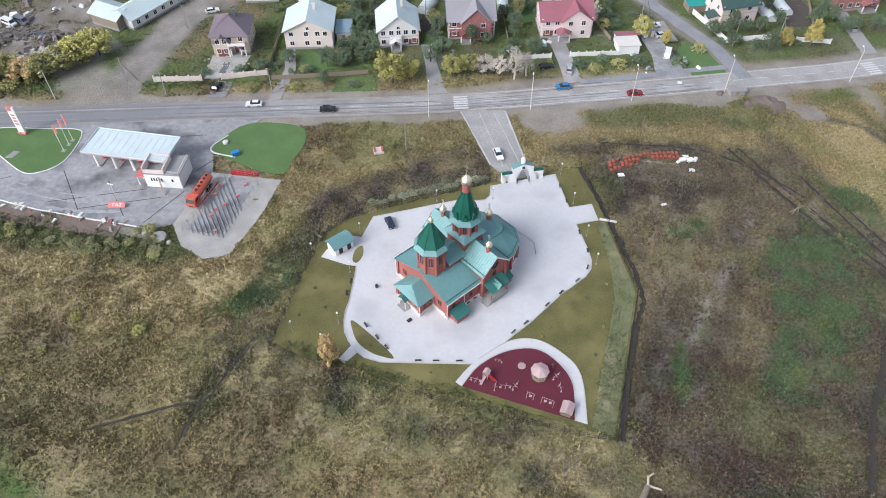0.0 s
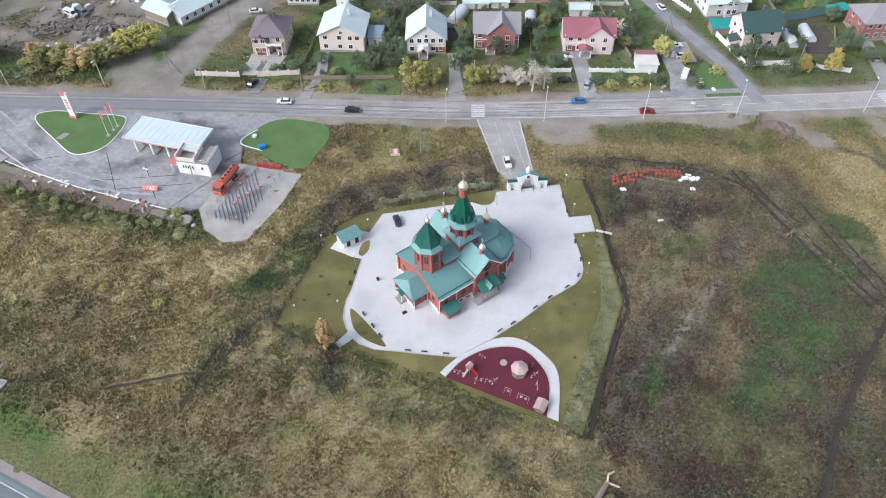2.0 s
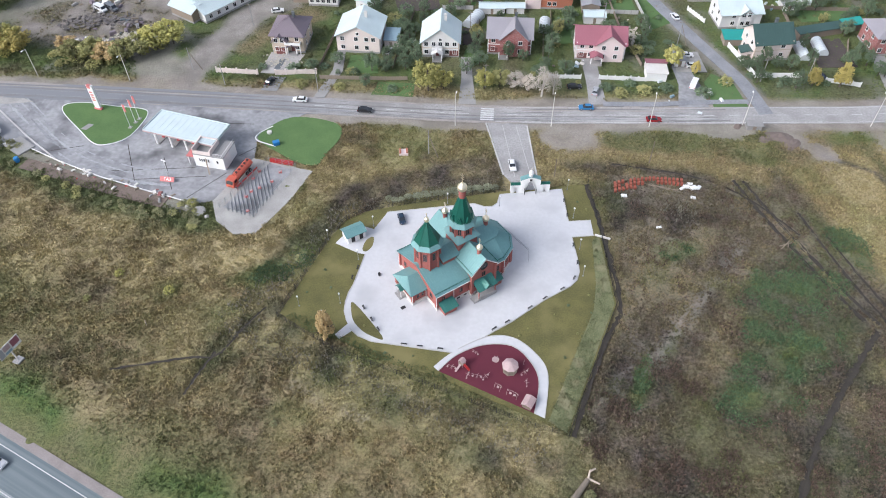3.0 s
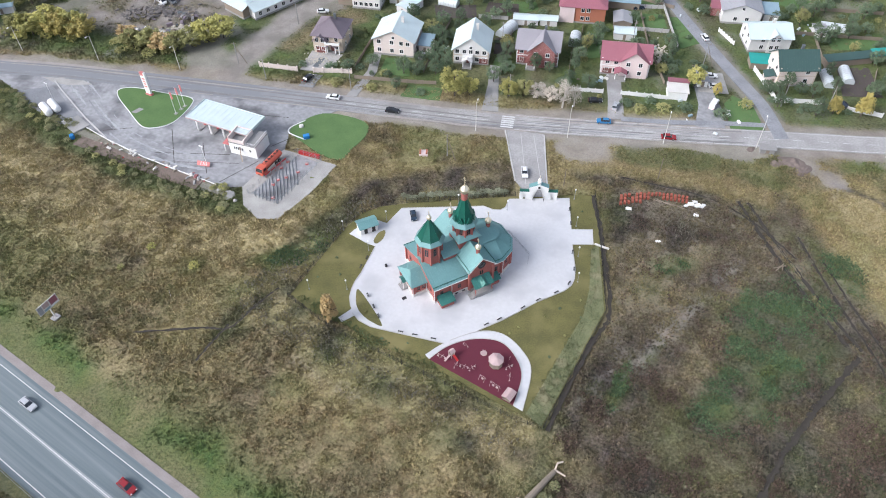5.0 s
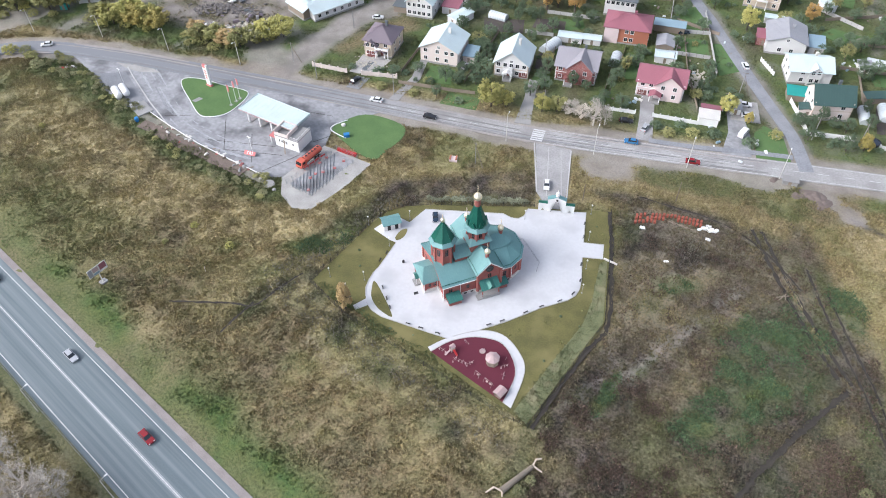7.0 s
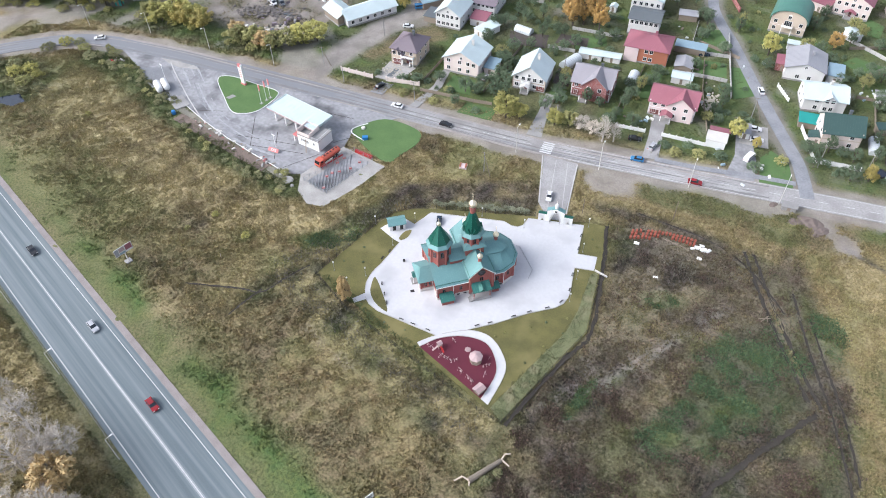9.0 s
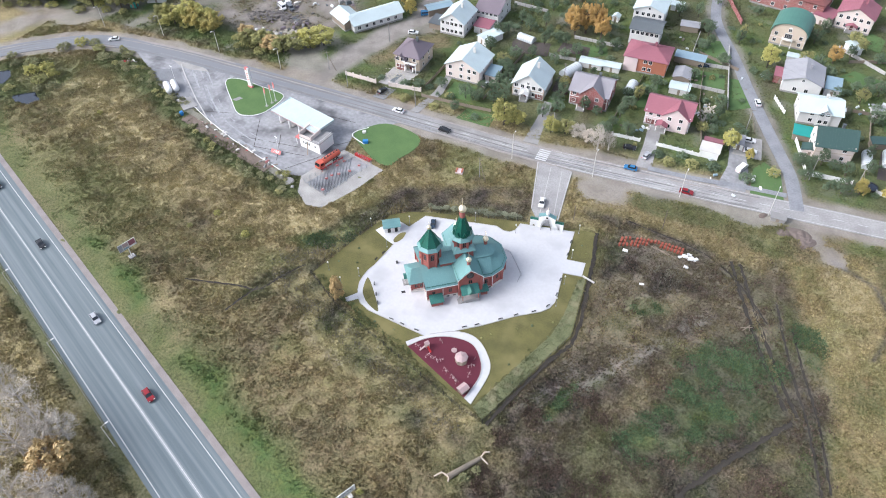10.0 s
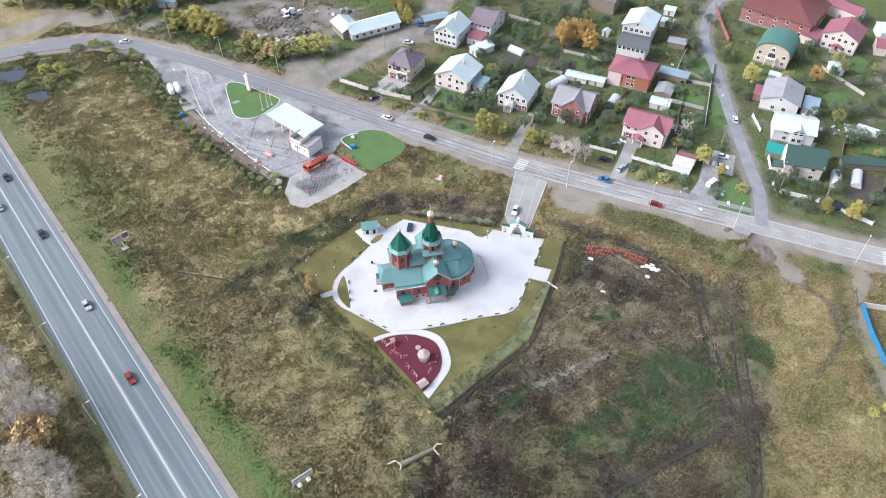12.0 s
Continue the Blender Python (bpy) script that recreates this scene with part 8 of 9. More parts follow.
# ---- village fences, sheds, greenhouses, yards ----
def wall_panel(h):
    """A solid panel with a thin coping, as one piece."""
    return lambda bm, w: prism_x(bm, [(-0.05, -0.1), (0.05, -0.1), (0.05, h), (0.08, h), (0.08, h + 0.06), (-0.08, h + 0.06), (-0.08, h), (-0.05, h)], 0.0, w)


def board_panel(h):
    """A close-boarded panel with an uneven top, as one piece."""
    def f(bm, w):
        n = max(2, int(w / 0.3))
        top = []
        for k in range(n):
            z = h + 0.06 * math.sin(2.3 * k) + (0.05 if k % 2 else 0)
            top += [(w * k / n, z), (w * (k + 1) / n, z)]
        prism_y(bm, [(0, 0.05)] + top + [(w, 0.05)], -0.03, 0.03)
    return f


brick_post = (lambda bm: box(bm, -0.2, 0.2, -0.2, 0.2, -0.2, 1.9), W_CREAM)
white_post = (lambda bm: box(bm, -0.15, 0.15, -0.15, 0.15, -0.2, 1.6), WHITE)
wood_post = (lambda bm: box(bm, -0.07, 0.07, -0.07, 0.07, -0.2, 1.5), WOOD)
fence([(-79.5, 171.8), (-66.5, 172.0)], "low beige brick fence of the brown-roofed house", 3.0, brick_post, (wall_panel(1.5), W_CREAM))
fence([(-61.0, 172.6), (-48.8, 174.6)], "low beige brick fence before the yard", 3.0, brick_post, (wall_panel(1.5), W_CREAM))
fence([(37.0, 182.0), (51.0, 182.6)], "low white garden fence before the pink house", 2.5, white_post, (wall_panel(1.2), WHITE))
fence([(22.0, 180.6), (31.5, 181.6)], "low white garden fence under the trees", 2.5, white_post, (wall_panel(1.2), WHITE))
fence([(77.9, 204.8), (83.6, 188.4), (97.2, 190.0)], "white garden fence of the beige house", 2.5, white_post, (wall_panel(1.5), WHITE))
fence([(104.2, 188.6), (113.8, 187.2)], "white garden fence by the road", 2.5, white_post, (wall_panel(1.3), WHITE))
fence([(67.3, 226.4), (72.0, 218.6)], "white posts and rails beside the lane", 1.6, white_post, (board_panel(1.3), WHITE))
fence([(33.4, 299.5), (39.6, 286.0), (45.9, 273.6)], "orange-red metal fence along the lane", 3.0, (lambda bm: box(bm, -0.2, 0.2, -0.2, 0.2, -0.2, 2.3), W_RED), (wall_panel(2.0), W_RED))
for line in ([(68.5, 281.4), (75.7, 276.3)], [(21.3, 219.8), (22.2, 198.7)], [(-48.5, 178), (-48.0, 205)], [(-26.0, 180), (-24.5, 214)], [(-1.5, 184), (-2.0, 212)],
             [(-47, 172.0), (-27, 173.6), (-20.5, 174.5)], [(19.8, 190), (19.0, 214)], [(50.0, 190), (44, 212), (40.5, 232)], [(36, 244), (52, 238.5)], [(100.5, 205), (99, 228)], [(112, 196), (116, 212)], [(93, 230), (122, 232)], [(96, 248), (124, 250)], [(88, 262), (118, 276)]):
    fence(line, "weathered wooden board fence between the gardens", 2.6, wood_post, (board_panel(1.3), TIMBER))


def greenhouse(x, y, w, d, turn, label="milky arched greenhouse in a garden", m=None):
    o = thing("greenhouse", x, y, 0, turn, label, "greenhouse", "greenhouses")
    arc = [(w / 2 * math.cos(math.pi * k / 10), 0.7 + w / 2 * 0.85 * math.sin(math.pi * k / 10)) for k in range(11)]
    bm = bmesh.new(); prism_y(bm, [(w / 2, -0.1)] + arc + [(-w / 2, -0.1)], -d / 2, d / 2)
    part("cover", bm, m or POLY, o)
    for k in range(int(d / 1.0) + 1):
        bm = bmesh.new(); yy = -d / 2 + k * d / int(d / 1.0)
        pts = [(w / 2 + 0.03, -0.1)] + [(a * 1.02, z * 1.015) for a, z in arc] + [(-w / 2 - 0.03, -0.1)]
        inner = [(a * 0.96, z * 0.975) for a, z in pts]
        for k2 in range(len(pts) - 1):
            prism_y(bm, [pts[k2], pts[k2 + 1], inner[k2 + 1], inner[k2]], yy - 0.03, yy + 0.03)
        weld(bm)
        part("hoop", bm, STEEL, o)


greenhouse(-4.0, 210.5, 4.2, 8.5, -20); greenhouse(19.6, 209.5, 3.6, 7.0, 0, "green-tinted arched greenhouse in a garden"); greenhouse(100.2, 203.6, 3.2, 8.0, 5); greenhouse(106.2, 207.0, 3.2, 8.0, 5)
greenhouse(-27.9, 224.5, 3.4, 7.0, 80); greenhouse(105.5, 236.5, 3.4, 8.0, 85)
for lab, x, y, w, d, h, rh, wl, tp, t, rf in (
        ("white garage with a pale flat roof", 53.8, 185.4, 6.0, 5.2, 2.7, 0.2, WHITE, OFFWHITE, 183, "lean"), ("pink-red lean-to behind the garage", 54.0, 189.6, 6.0, 2.4, 2.5, 0.5, WHITE, R_RED, 183, "lean"), ("white box trailer beside the yard", 61.3, 194.0, 3.0, 5.0, 2.4, 0.15, WHITE, R_STEEL, 8, "lean"),
        ("long low white shed", 1.5, 218.0, 8.5, 4.0, 2.3, 0.6, W_WHITE, R_PALE, 5, "x"), ("low white shed", 9.3, 219.0, 6.0, 3.6, 2.3, 0.6, W_WHITE, R_PALE, 5, "x"), ("white garden shed with a pale roof", 35.7, 216.0, 7.0, 4.5, 2.6, 0.7, W_WHITE, R_PALE, 5, "x"),
        ("grey-roofed garden shed", 34.4, 224.5, 6.0, 7.0, 2.6, 0.8, TIMBER, R_STEEL, 5, "y"), ("turquoise-roofed carport", 79.9, 208.2, 7.0, 5.0, 2.3, 0.4, TIMBER, TEALPLANK, 5, "lean"), ("long dark green lean-to roof", 107.5, 215.5, 16.0, 3.0, 2.4, 0.5, TIMBER, R_GREEN, 22, "lean"), ("turquoise-roofed shed", 118.8, 220.6, 7.0, 3.4, 2.4, 0.5, TIMBER, TEALPLANK, 22, "lean"),
        ("blue-grey annex beside the pink house", -28.6, 194.5, 4.2, 6.0, 2.8, 0.8, W_CREAM, R_BLUE, 1, "lean"), ("red-roofed garage", -46.2, 223.8, 6.5, 6.0, 3.0, 0.6, W_WHITE, R_RED, 2, "lean"), ("pale garage row", -40.8, 218.0, 5.0, 9.0, 2.8, 0.5, W_WHITE, R_PALE, -25, "y"),
        ("long dark shed by the dirt road", -70.0, 229.5, 5.0, 11.0, 2.8, 0.6, TIMBER, R_BLUE, -40, "y"), ("dark lean-to beside the white house", -64.5, 219.5, 6.0, 7.0, 2.4, 0.4, TIMBER, R_DARK, 2, "lean"), ("white caravan shed", 88.3, 271.5, 4.0, 6.0, 2.6, 0.3, WHITE, R_PALE, 30, "y"),
        ("low white shed behind the barrel-roofed house", 70.1, 255.0, 7.0, 3.0, 2.4, 0.4, W_WHITE, R_PALE, 0, "x"), ("red-roofed annex", 75.6, 290.5, 7.0, 8.0, 3.6, 0.6, W_CREAM, R_RED, -20, "lean"), ("cream building with a red roof", 84.0, 318.6, 14.0, 8.0, 4.5, 1.8, W_CREAM, R_RED, -20, "x"),
        ("red-roofed house annex", 103.5, 296.5, 9.0, 8.0, 3.6, 1.6, W_CREAM, R_RED, 10, "x"), ("white-roofed house by the lane", 104.0, 310.0, 12.0, 9.0, 4.0, 1.6, W_WHITE, R_PALE, 20, "x"), ("grey-brown unfinished house", -10.5, 277.0, 12.0, 11.0, 6.0, 2.0, TIMBER, R_BROWN, 4, "x"), ("small white garden hut", -0.7, 254.6, 2.6, 2.6, 2.2, 0.8, WHITE, R_PALE, 0, "y"),
        ("grey garden shed", 28.1, 260.5, 7.0, 4.5, 2.6, 0.6, TIMBER, R_STEEL, 8, "x"), ("white garden hut", 19.4, 274.5, 5.0, 4.0, 2.6, 0.5, WHITE, R_PALE, 5, "x"), ("white garden hut", 17.2, 285.0, 4.6, 4.0, 2.6, 0.5, WHITE, R_PALE, 5, "x"), ("red-roofed porch house", 66.8, 239.5, 4.5, 5.0, 3.0, 0.8, W_RED, R_RED, 4, "lean"),
        ("grey sheet-roofed annex", 84.6, 240.0, 5.0, 7.0, 3.0, 0.8, W_WHITE, R_BLUE, 4, "lean"), ("grey covered yard roof", 34.2, 236.8, 11.0, 4.0, 2.6, 0.4, TIMBER, R_BLUE, 2, "lean"), ("dark green porch house of the beige house", 82.8, 199.6, 5.0, 3.4, 2.6, 0.7, W_CREAM, R_GREEN, 3, "y"), ("white outdoor frame shed", 100.7, 232.5, 4.0, 5.0, 2.0, 0.2, W_WHITE, R_STEEL, 10, "lean"),
        ("grey site trailer by the woods", -185.0, 184.0, 8.0, 3.0, 2.6, 0.3, W_WHITE, R_BLUE, 30, "x"), ("small turquoise hut by the woods", -190.5, 176.0, 2.6, 2.6, 2.3, 0.5, TEALPLANK, TEALPLANK, 20, "y"), ("old grey container in the mud", 79.4, 163.4, 4.0, 2.2, 1.5, 0.1, CONCRETE, CONCRETE, 4, "lean")):
    hut(lab, x, y, w, d, h, rh, wl, tp, t, rf)
o = thing("garden_pool", 102.5, 190.6, 0, 0, "round black garden pool", "pool")
bm = bmesh.new(); lathe(bm, [(2.2, -0.1), (2.2, 0.8), (2.1, 0.82), (2.05, 0.6)], 22)
part("rim", bm, DARK, o)
bm = bmesh.new(); lathe(bm, [(2.04, 0.5), (2.04, 0.62)], 22)
part("water", bm, WATER, o)
# driveways and yards
pad("house_drive", [(-63.2, 164.2), (-58.4, 164.4), (-57.6, 171.6), (-62.6, 171.4)], 0.04, ASPHALT, "dark asphalt parking place")
pad("house_yard", [(-66, 173), (-57, 173.4), (-55.0, 184.5), (-66, 184.5)], 0.04, GRAVEL, "pale concrete yard of the brown-roofed house")
pad("flower_bed", [(-62.5, 175.5), (-60.6, 175.6), (-60.2, 181), (-62.0, 181)], 0.07, R_DARK, "dark bed in the concrete yard", category="flower bed")
pad("house_drive", [(-46.6, 162.6), (-43.4, 162.8), (-41.0, 177), (-42.6, 188.0), (-45.4, 188.0), (-44.2, 177)], 0.04, CONCRETE, "concrete drive of the pink house")
pad("house_drive", [(-3.8, 164.4), (1.4, 164.8), (-1.0, 178), (-2.6, 189), (-5.8, 189), (-4.4, 178)], 0.04, CONCRETE, "concrete drive of the white house")
pad("house_drive", [(34.0, 168.6), (39.0, 169.4), (37.4, 182), (36.2, 192.2), (31.6, 192.2), (33.2, 180)], 0.04, ASPHALT, "asphalt drive of the pink house")
pad("yard_drive", [(59.5, 169.2), (68.5, 170.2), (67.2, 182), (63, 196), (58.6, 196), (60.6, 182)], 0.036, LOT, "dark dirt yard with parked cars")
pad("car_place", [(60.6, 188.6), (69.8, 189.6), (68.0, 200.6), (60.4, 199.6)], 0.044, GRAVEL, "pale concrete parking place")
pad("house_drive", [(121, 181), (125.5, 182), (125.6, 205), (121.6, 205)], 0.04, CONCRETE, "paved drive of the red house")
pad("road_corner_lawn", [(69.8, 171.2), (80.2, 170.6), (76.8, 184.5), (70.8, 189), (68.2, 184)], 0.02, GREENLAWN, "green lawn at the lane corner", category="lawn")
for q in ([(-30, 166), (-17.5, 166.5), (-18, 173), (-29, 172.5)], [(-40, 176), (-30, 177), (-31.5, 186), (-40.5, 186)], [(-10.3, 230.3), (2.8, 233.0), (4.9, 227.8), (-5.3, 220.6)], [(21.8, 213.7), (28.8, 218.3), (29.4, 201.6), (23.2, 199.3)], [(36.6, 232.5), (48.4, 233.7), (50.2, 223.7), (38.0, 222.4)],
          [(34.2, 255.5), (43.8, 257.2), (47.6, 239.8), (37.0, 238.4)], [(49.9, 232.5), (55.2, 233.0), (61.0, 217.2), (54.8, 212.5)], [(70.8, 262.4), (76.5, 262.6), (78.2, 257.6), (72.5, 256.7)], [(86.5, 251.5), (90.8, 257.4), (100.7, 254.8), (94.0, 246.8)], [(93.5, 289.0), (99.1, 285.0), (98.0, 274.6), (89.6, 278.0)],
          [(-5, 186), (1, 186.5), (0.5, 194), (-4.8, 194)], [(104, 223), (122, 226), (120, 234), (102, 231)]):
    pad("garden_lawn", q, 0.02, GREENLAWN, "green garden lawn behind the houses", category="lawn")
for line in ([(-43.7, 249.0), (-28.3, 248.5)], [(-11.1, 233.9), (8.4, 235.2)], [(32.8, 258.4), (34.0, 240.4)], [(37.4, 236.4), (48.6, 238.0)], [(45.4, 253.7), (48.6, 238.0), (53.8, 212.2)], [(83.3, 271.2), (100.9, 259.4)], [(36.4, 220.9), (50.6, 221.7)], [(-15.4, 217.5), (-5.0, 218.4)]):
    fence(line, "pale concrete panel fence between the gardens", 2.4, (lambda bm: box(bm, -0.1, 0.1, -0.1, 0.1, -0.2, 1.5), CONCRETE), (wall_panel(1.3), KERB))

for q in ([(-30, 214), (-16, 217), (-18, 226), (-33, 223)], [(-14, 222), (-2, 224), (-3, 230), (-14, 229)], [(104, 196), (116, 198), (114, 214), (104, 212)], [(-6, 196), (0, 196), (-1, 206), (-7, 206)]):
    pad("vegetable_bed", q, 0.03, SOILBED, "dark dug vegetable bed", category="garden bed")
build_tufts("village_grass", "rough garden grass round the houses", (-180, 140), (168, 310), 110000, 4, village_wild, 0.5, 0.26)
# scrap yard: heaps of scrap and rubble
rng = random.Random(11)
for k in range(90):
    a = rng.random()
    cx, cy, sp = rng.choice(((-118, 196, 4), (-117, 214, 6), (-108, 219, 6), (-124, 186, 7), (-130, 210, 6), (-121, 181, 5), (-137, 204, 5)))
    x, y, s = cx + rng.gauss(0, sp * 0.6), cy + rng.gauss(0, sp * 0.5), rng.uniform(0.4, 1.5)
    h = s * rng.uniform(0.3, 0.9)
    bm = bmesh.new(); prism(bm, [(-s, -s * 0.4), (s, -s * 0.5), (s * 0.9, s * 0.45), (-s * 0.8, s * 0.5)], 0, h, [(-s * 0.7, -s * 0.3), (s * 0.8, -s * 0.4), (s * 0.6, s * 0.4), (-s * 0.7, s * 0.3)])
    tagged(part("scrap_piece", bm, rng.choice((CONCRETE, OFFWHITE, WOOD, R_DARK, R_BROWN, TIMBER, WHITE))), "piece of scrap or rubble in the yard", "scrap", "scrap yard pieces").matrix_basis = pose(x, y, 0, rng.uniform(-12, 12), rng.uniform(-12, 12), rng.uniform(0, 180))


def rubble(name, label, cx, cy, rx, ry, turn, n, seed, material, big):
    """A spread of broken pieces too many to count, in one mesh."""
    r = random.Random(seed); bm = bmesh.new()
    c, q = math.cos(radians(turn)), math.sin(radians(turn))
    for _ in range(n):
        u, v = r.gauss(0, 0.42) * rx, r.gauss(0, 0.42) * ry
        w = big * r.uniform(0.3, 1.0)
        bmesh.ops.create_cube(bm, size=1.0, matrix=pose(cx + u * c - v * q, cy + u * q + v * c, w * 0.2, r.uniform(-25, 25), r.uniform(-25, 25), r.uniform(0, 180)) @ Matrix.Diagonal((w * 1.6, w, w * 0.5, 1)))
    tagged(part(name, bm, material), label, "rubble", kind="stuff")


PALERUBBLE = mat("pale_rubble", (0.50, 0.47, 0.39), (0.34, 0.31, 0.26), rough=0.95, s1=0.5, s2=3)
DARKRUBBLE = mat("dark_rubble", (0.20, 0.18, 0.17), (0.11, 0.10, 0.095), rough=0.95, s1=0.5, s2=3)
rubble("pale_rubble", "pale broken rubble heaped beside the trees", -113, 188, 11, 4.0, 20, 260, 71, PALERUBBLE, 0.8)
rubble("yard_rubble", "grey scrap and rubble lying in the yard", -131, 196, 13, 6, 15, 220, 72, DARKRUBBLE, 0.9)
rubble("scrap_heap", "dark heap of car scrap", -119, 197, 4.5, 3.0, 0, 120, 73, DARKRUBBLE, 1.1)
rubble("yard_debris", "pale debris strewn over the house yard", -62, 180, 6, 5, 0, 60, 74, PALERUBBLE, 0.5)
rubble("garden_debris", "pale planks and boxes heaped in the garden", 48, 207, 3, 7, 0, 70, 75, PALERUBBLE, 0.8)
# garden clutter
for k in range(60):
    cx, cy = rng.choice(((40, 226), (46, 206), (38, 204), (57, 176), (72, 181), (45, 216), (96, 234), (-24, 196), (86, 230), (28, 186), (60, 232), (108, 270), (30, 250), (-36, 200)))
    x, y, s = cx + rng.gauss(0, 3), cy + rng.gauss(0, 3), rng.uniform(0.25, 0.8)
    bm = bmesh.new(); prism(bm, [(-s, -s * 0.5), (s, -s * 0.5), (s, s * 0.5), (-s, s * 0.5)], 0, s * 0.8, [(-s * 0.9, -s * 0.4), (s * 0.9, -s * 0.4), (s * 0.9, s * 0.4), (-s * 0.9, s * 0.4)])
    tagged(part("garden_box", bm, rng.choice((WHITE, OFFWHITE, POLY, TIMBER, R_BLUE))), "pale box or crate lying in a garden", "box", "garden clutter").matrix_basis = pose(x, y, 0, 0, 0, rng.uniform(0, 180))

# ---- things in the fields ----
PALLET = mat("pallet_brick", (0.36, 0.115, 0.075), (0.26, 0.08, 0.055), rough=0.9, s1=1.2, s2=8)
rng = random.Random(21)
for k in range(54):
    r, c = divmod(k, 18)
    f = c / 17
    x = 40.4 + 17.0 * f; y = 135.0 + 7.6 * f - 4.6 * f * f - 1.3 * r + rng.uniform(-0.2, 0.2)
    if rng.random() < 0.06 or (r == 2 and f > 0.3) or (r == 1 and 0.45 < f < 0.6):
        continue
    bm = bmesh.new(); box(bm, -0.3, 0.3, -0.45, 0.45, 0, 0.75)
    for z in (0.25, 0.5):
        box(bm, -0.32, 0.32, -0.47, 0.47, z, z + 0.015)
    tagged(part("brick_pallet", bm, PALLET), "pallet of orange bricks stacked in the field", "bricks", "brick pallets").matrix_basis = pose(x, y, -0.05, 0, 0, 10 - 25 * f + rng.uniform(-10, 10))
for x, y, w, d, h, t in ((58.6, 136.2, 0.9, 0.6, 0.4, 10), (60.3, 135.9, 1.0, 0.7, 0.5, 30), (61.6, 136.2, 0.8, 0.5, 0.4, 60), (59.9, 132.2, 0.7, 0.5, 0.35, 0), (42.6, 130.9, 0.8, 0.5, 0.3, 5), (50.6, 120.6, 0.7, 0.3, 0.2, 20), (59.6, 137.4, 0.8, 0.4, 0.3, 0), (57.4, 135.4, 0.6, 0.4, 0.3, 40)):
    bm = bmesh.new(); prism(bm, [(-w, -d), (w, -d), (w, d), (-w, d)], 0, h, [(-w * 0.8, -d * 0.9), (w * 0.9, -d * 0.8), (w * 0.8, d * 0.8), (-w * 0.9, d * 0.9)])
    tagged(part("white_sack", bm, WHITE), "white sack or foil beside the brick pallets", "sack", "white sacks").matrix_basis = pose(x, y, -0.05, 0, 0, t)
for k in range(7):
    bm = bmesh.new(); rod(bm, (-2.4, 0, 0.1), (2.4, 0.2, 0.12), 0.09, n=5)
    tagged(part("board", bm, TIMBER), "grey board lying beside the brick pallets", "board", "loose boards").matrix_basis = pose(48.6 + 1.1 * k, 135.8 - 0.22 * k, 0, 0, 0, -24 + 9 * (k % 3))
o = thing("billboard", -84.7, 64.6, 0, 75, "weathered roadside billboard on a single steel post", "billboard")
bm = bmesh.new(); box(bm, -2.7, 2.7, -0.06, 0.06, 3.5, 6.2)
part("board", bm, OFFWHITE, o)
for x0, x1, z0, z1, m in ((-2.6, -1.5, 3.7, 6.0, R_STEEL), (-1.3, 0.3, 4.6, 6.0, PINKMETAL), (0.6, 2.5, 4.2, 6.0, R_RED), (-1.3, 0.3, 3.7, 4.3, R_BLUE), (0.6, 2.5, 3.7, 4.0, WHITE)):
    bm = bmesh.new(); box(bm, x0, x1, -0.075, -0.06, z0, z1); part("printed_field", bm, m, o)
for z in (3.6, 4.8, 6.0):
    bm = bmesh.new(); box(bm, -2.7, 2.7, 0.06, 0.16, z, z + 0.1); part("batten", bm, WOOD, o)
bm = bmesh.new(); rod(bm, (0, 0.2, -0.2), (0, 0.2, 5.6), 0.16, n=8); part("post", bm, OFFWHITE, o)
bm = bmesh.new(); box(bm, -0.9, 0.9, -0.7, 0.9, -0.1, 0.35)
part("footing", bm, CONCRETE, o)
o = thing("advert_board", 10.95, 30.8, 0, 67, "white advert board with dark letters on posts", "billboard")
bm = bmesh.new(); box(bm, -2.7, 2.7, -0.06, 0.06, 2.0, 4.2)
part("board", bm, WHITE, o)
f = bpy.data.curves.new("letters", "FONT"); f.body = "ЗАБОРЫ"; f.size = 1.1; f.align_x = "CENTER"; f.extrude = 0.01
f.materials.append(DARK)
t = new("letters", f); t.parent = o; t.matrix_basis = pose(0, -0.075, 3.05, 90, 0, 0)
for k in range(9):
    bm = bmesh.new(); box(bm, -0.16, 0.16, -0.075, -0.06, 2.35, 2.6); part("text_bar", bm, DARK, o).location.x = -2.1 + 0.52 * k
for x in (-1.2, 1.2):
    bm = bmesh.new(); rod(bm, (x, 0.1, -0.2), (x, 0.1, 2.6), 0.11, n=6); part("post", bm, OFFWHITE, o)
    bm = bmesh.new(); box(bm, x - 0.5, x + 0.5, -0.4, 0.6, -0.1, 0.25); part("footing", bm, OFFWHITE, o)
o = thing("fallen_tree", 31.0, 49.4, 0, 56, "fallen grey trunk over the ditch with pale broken ends", "trunk")
bm = bmesh.new(); rod(bm, (-4.4, 0, 0.35), (4.2, 0.3, 0.4), 0.75, 0.5, 9)
part("trunk", bm, WOOD, o)
for a, b in (((4.2, 0.3, 0.5), (5.6, 0.9, 0.9)), ((5.6, 0.9, 0.9), (6.8, 0.4, 0.7)), ((4.4, 0.2, 0.5), (5.0, -1.8, 0.3)), ((-4.4, 0, 0.5), (-5.2, 1.4, 0.8)), ((-5.2, 1.4, 0.8), (-7.2, 1.6, 0.4)), ((-4.2, 0, 0.4), (-5.0, -1.0, 0.3))):
    bm = bmesh.new(); rod(bm, a, b, 0.24, 0.16, 6); part("broken_limb", bm, W_BEIGE, o, "pale stripped limb")
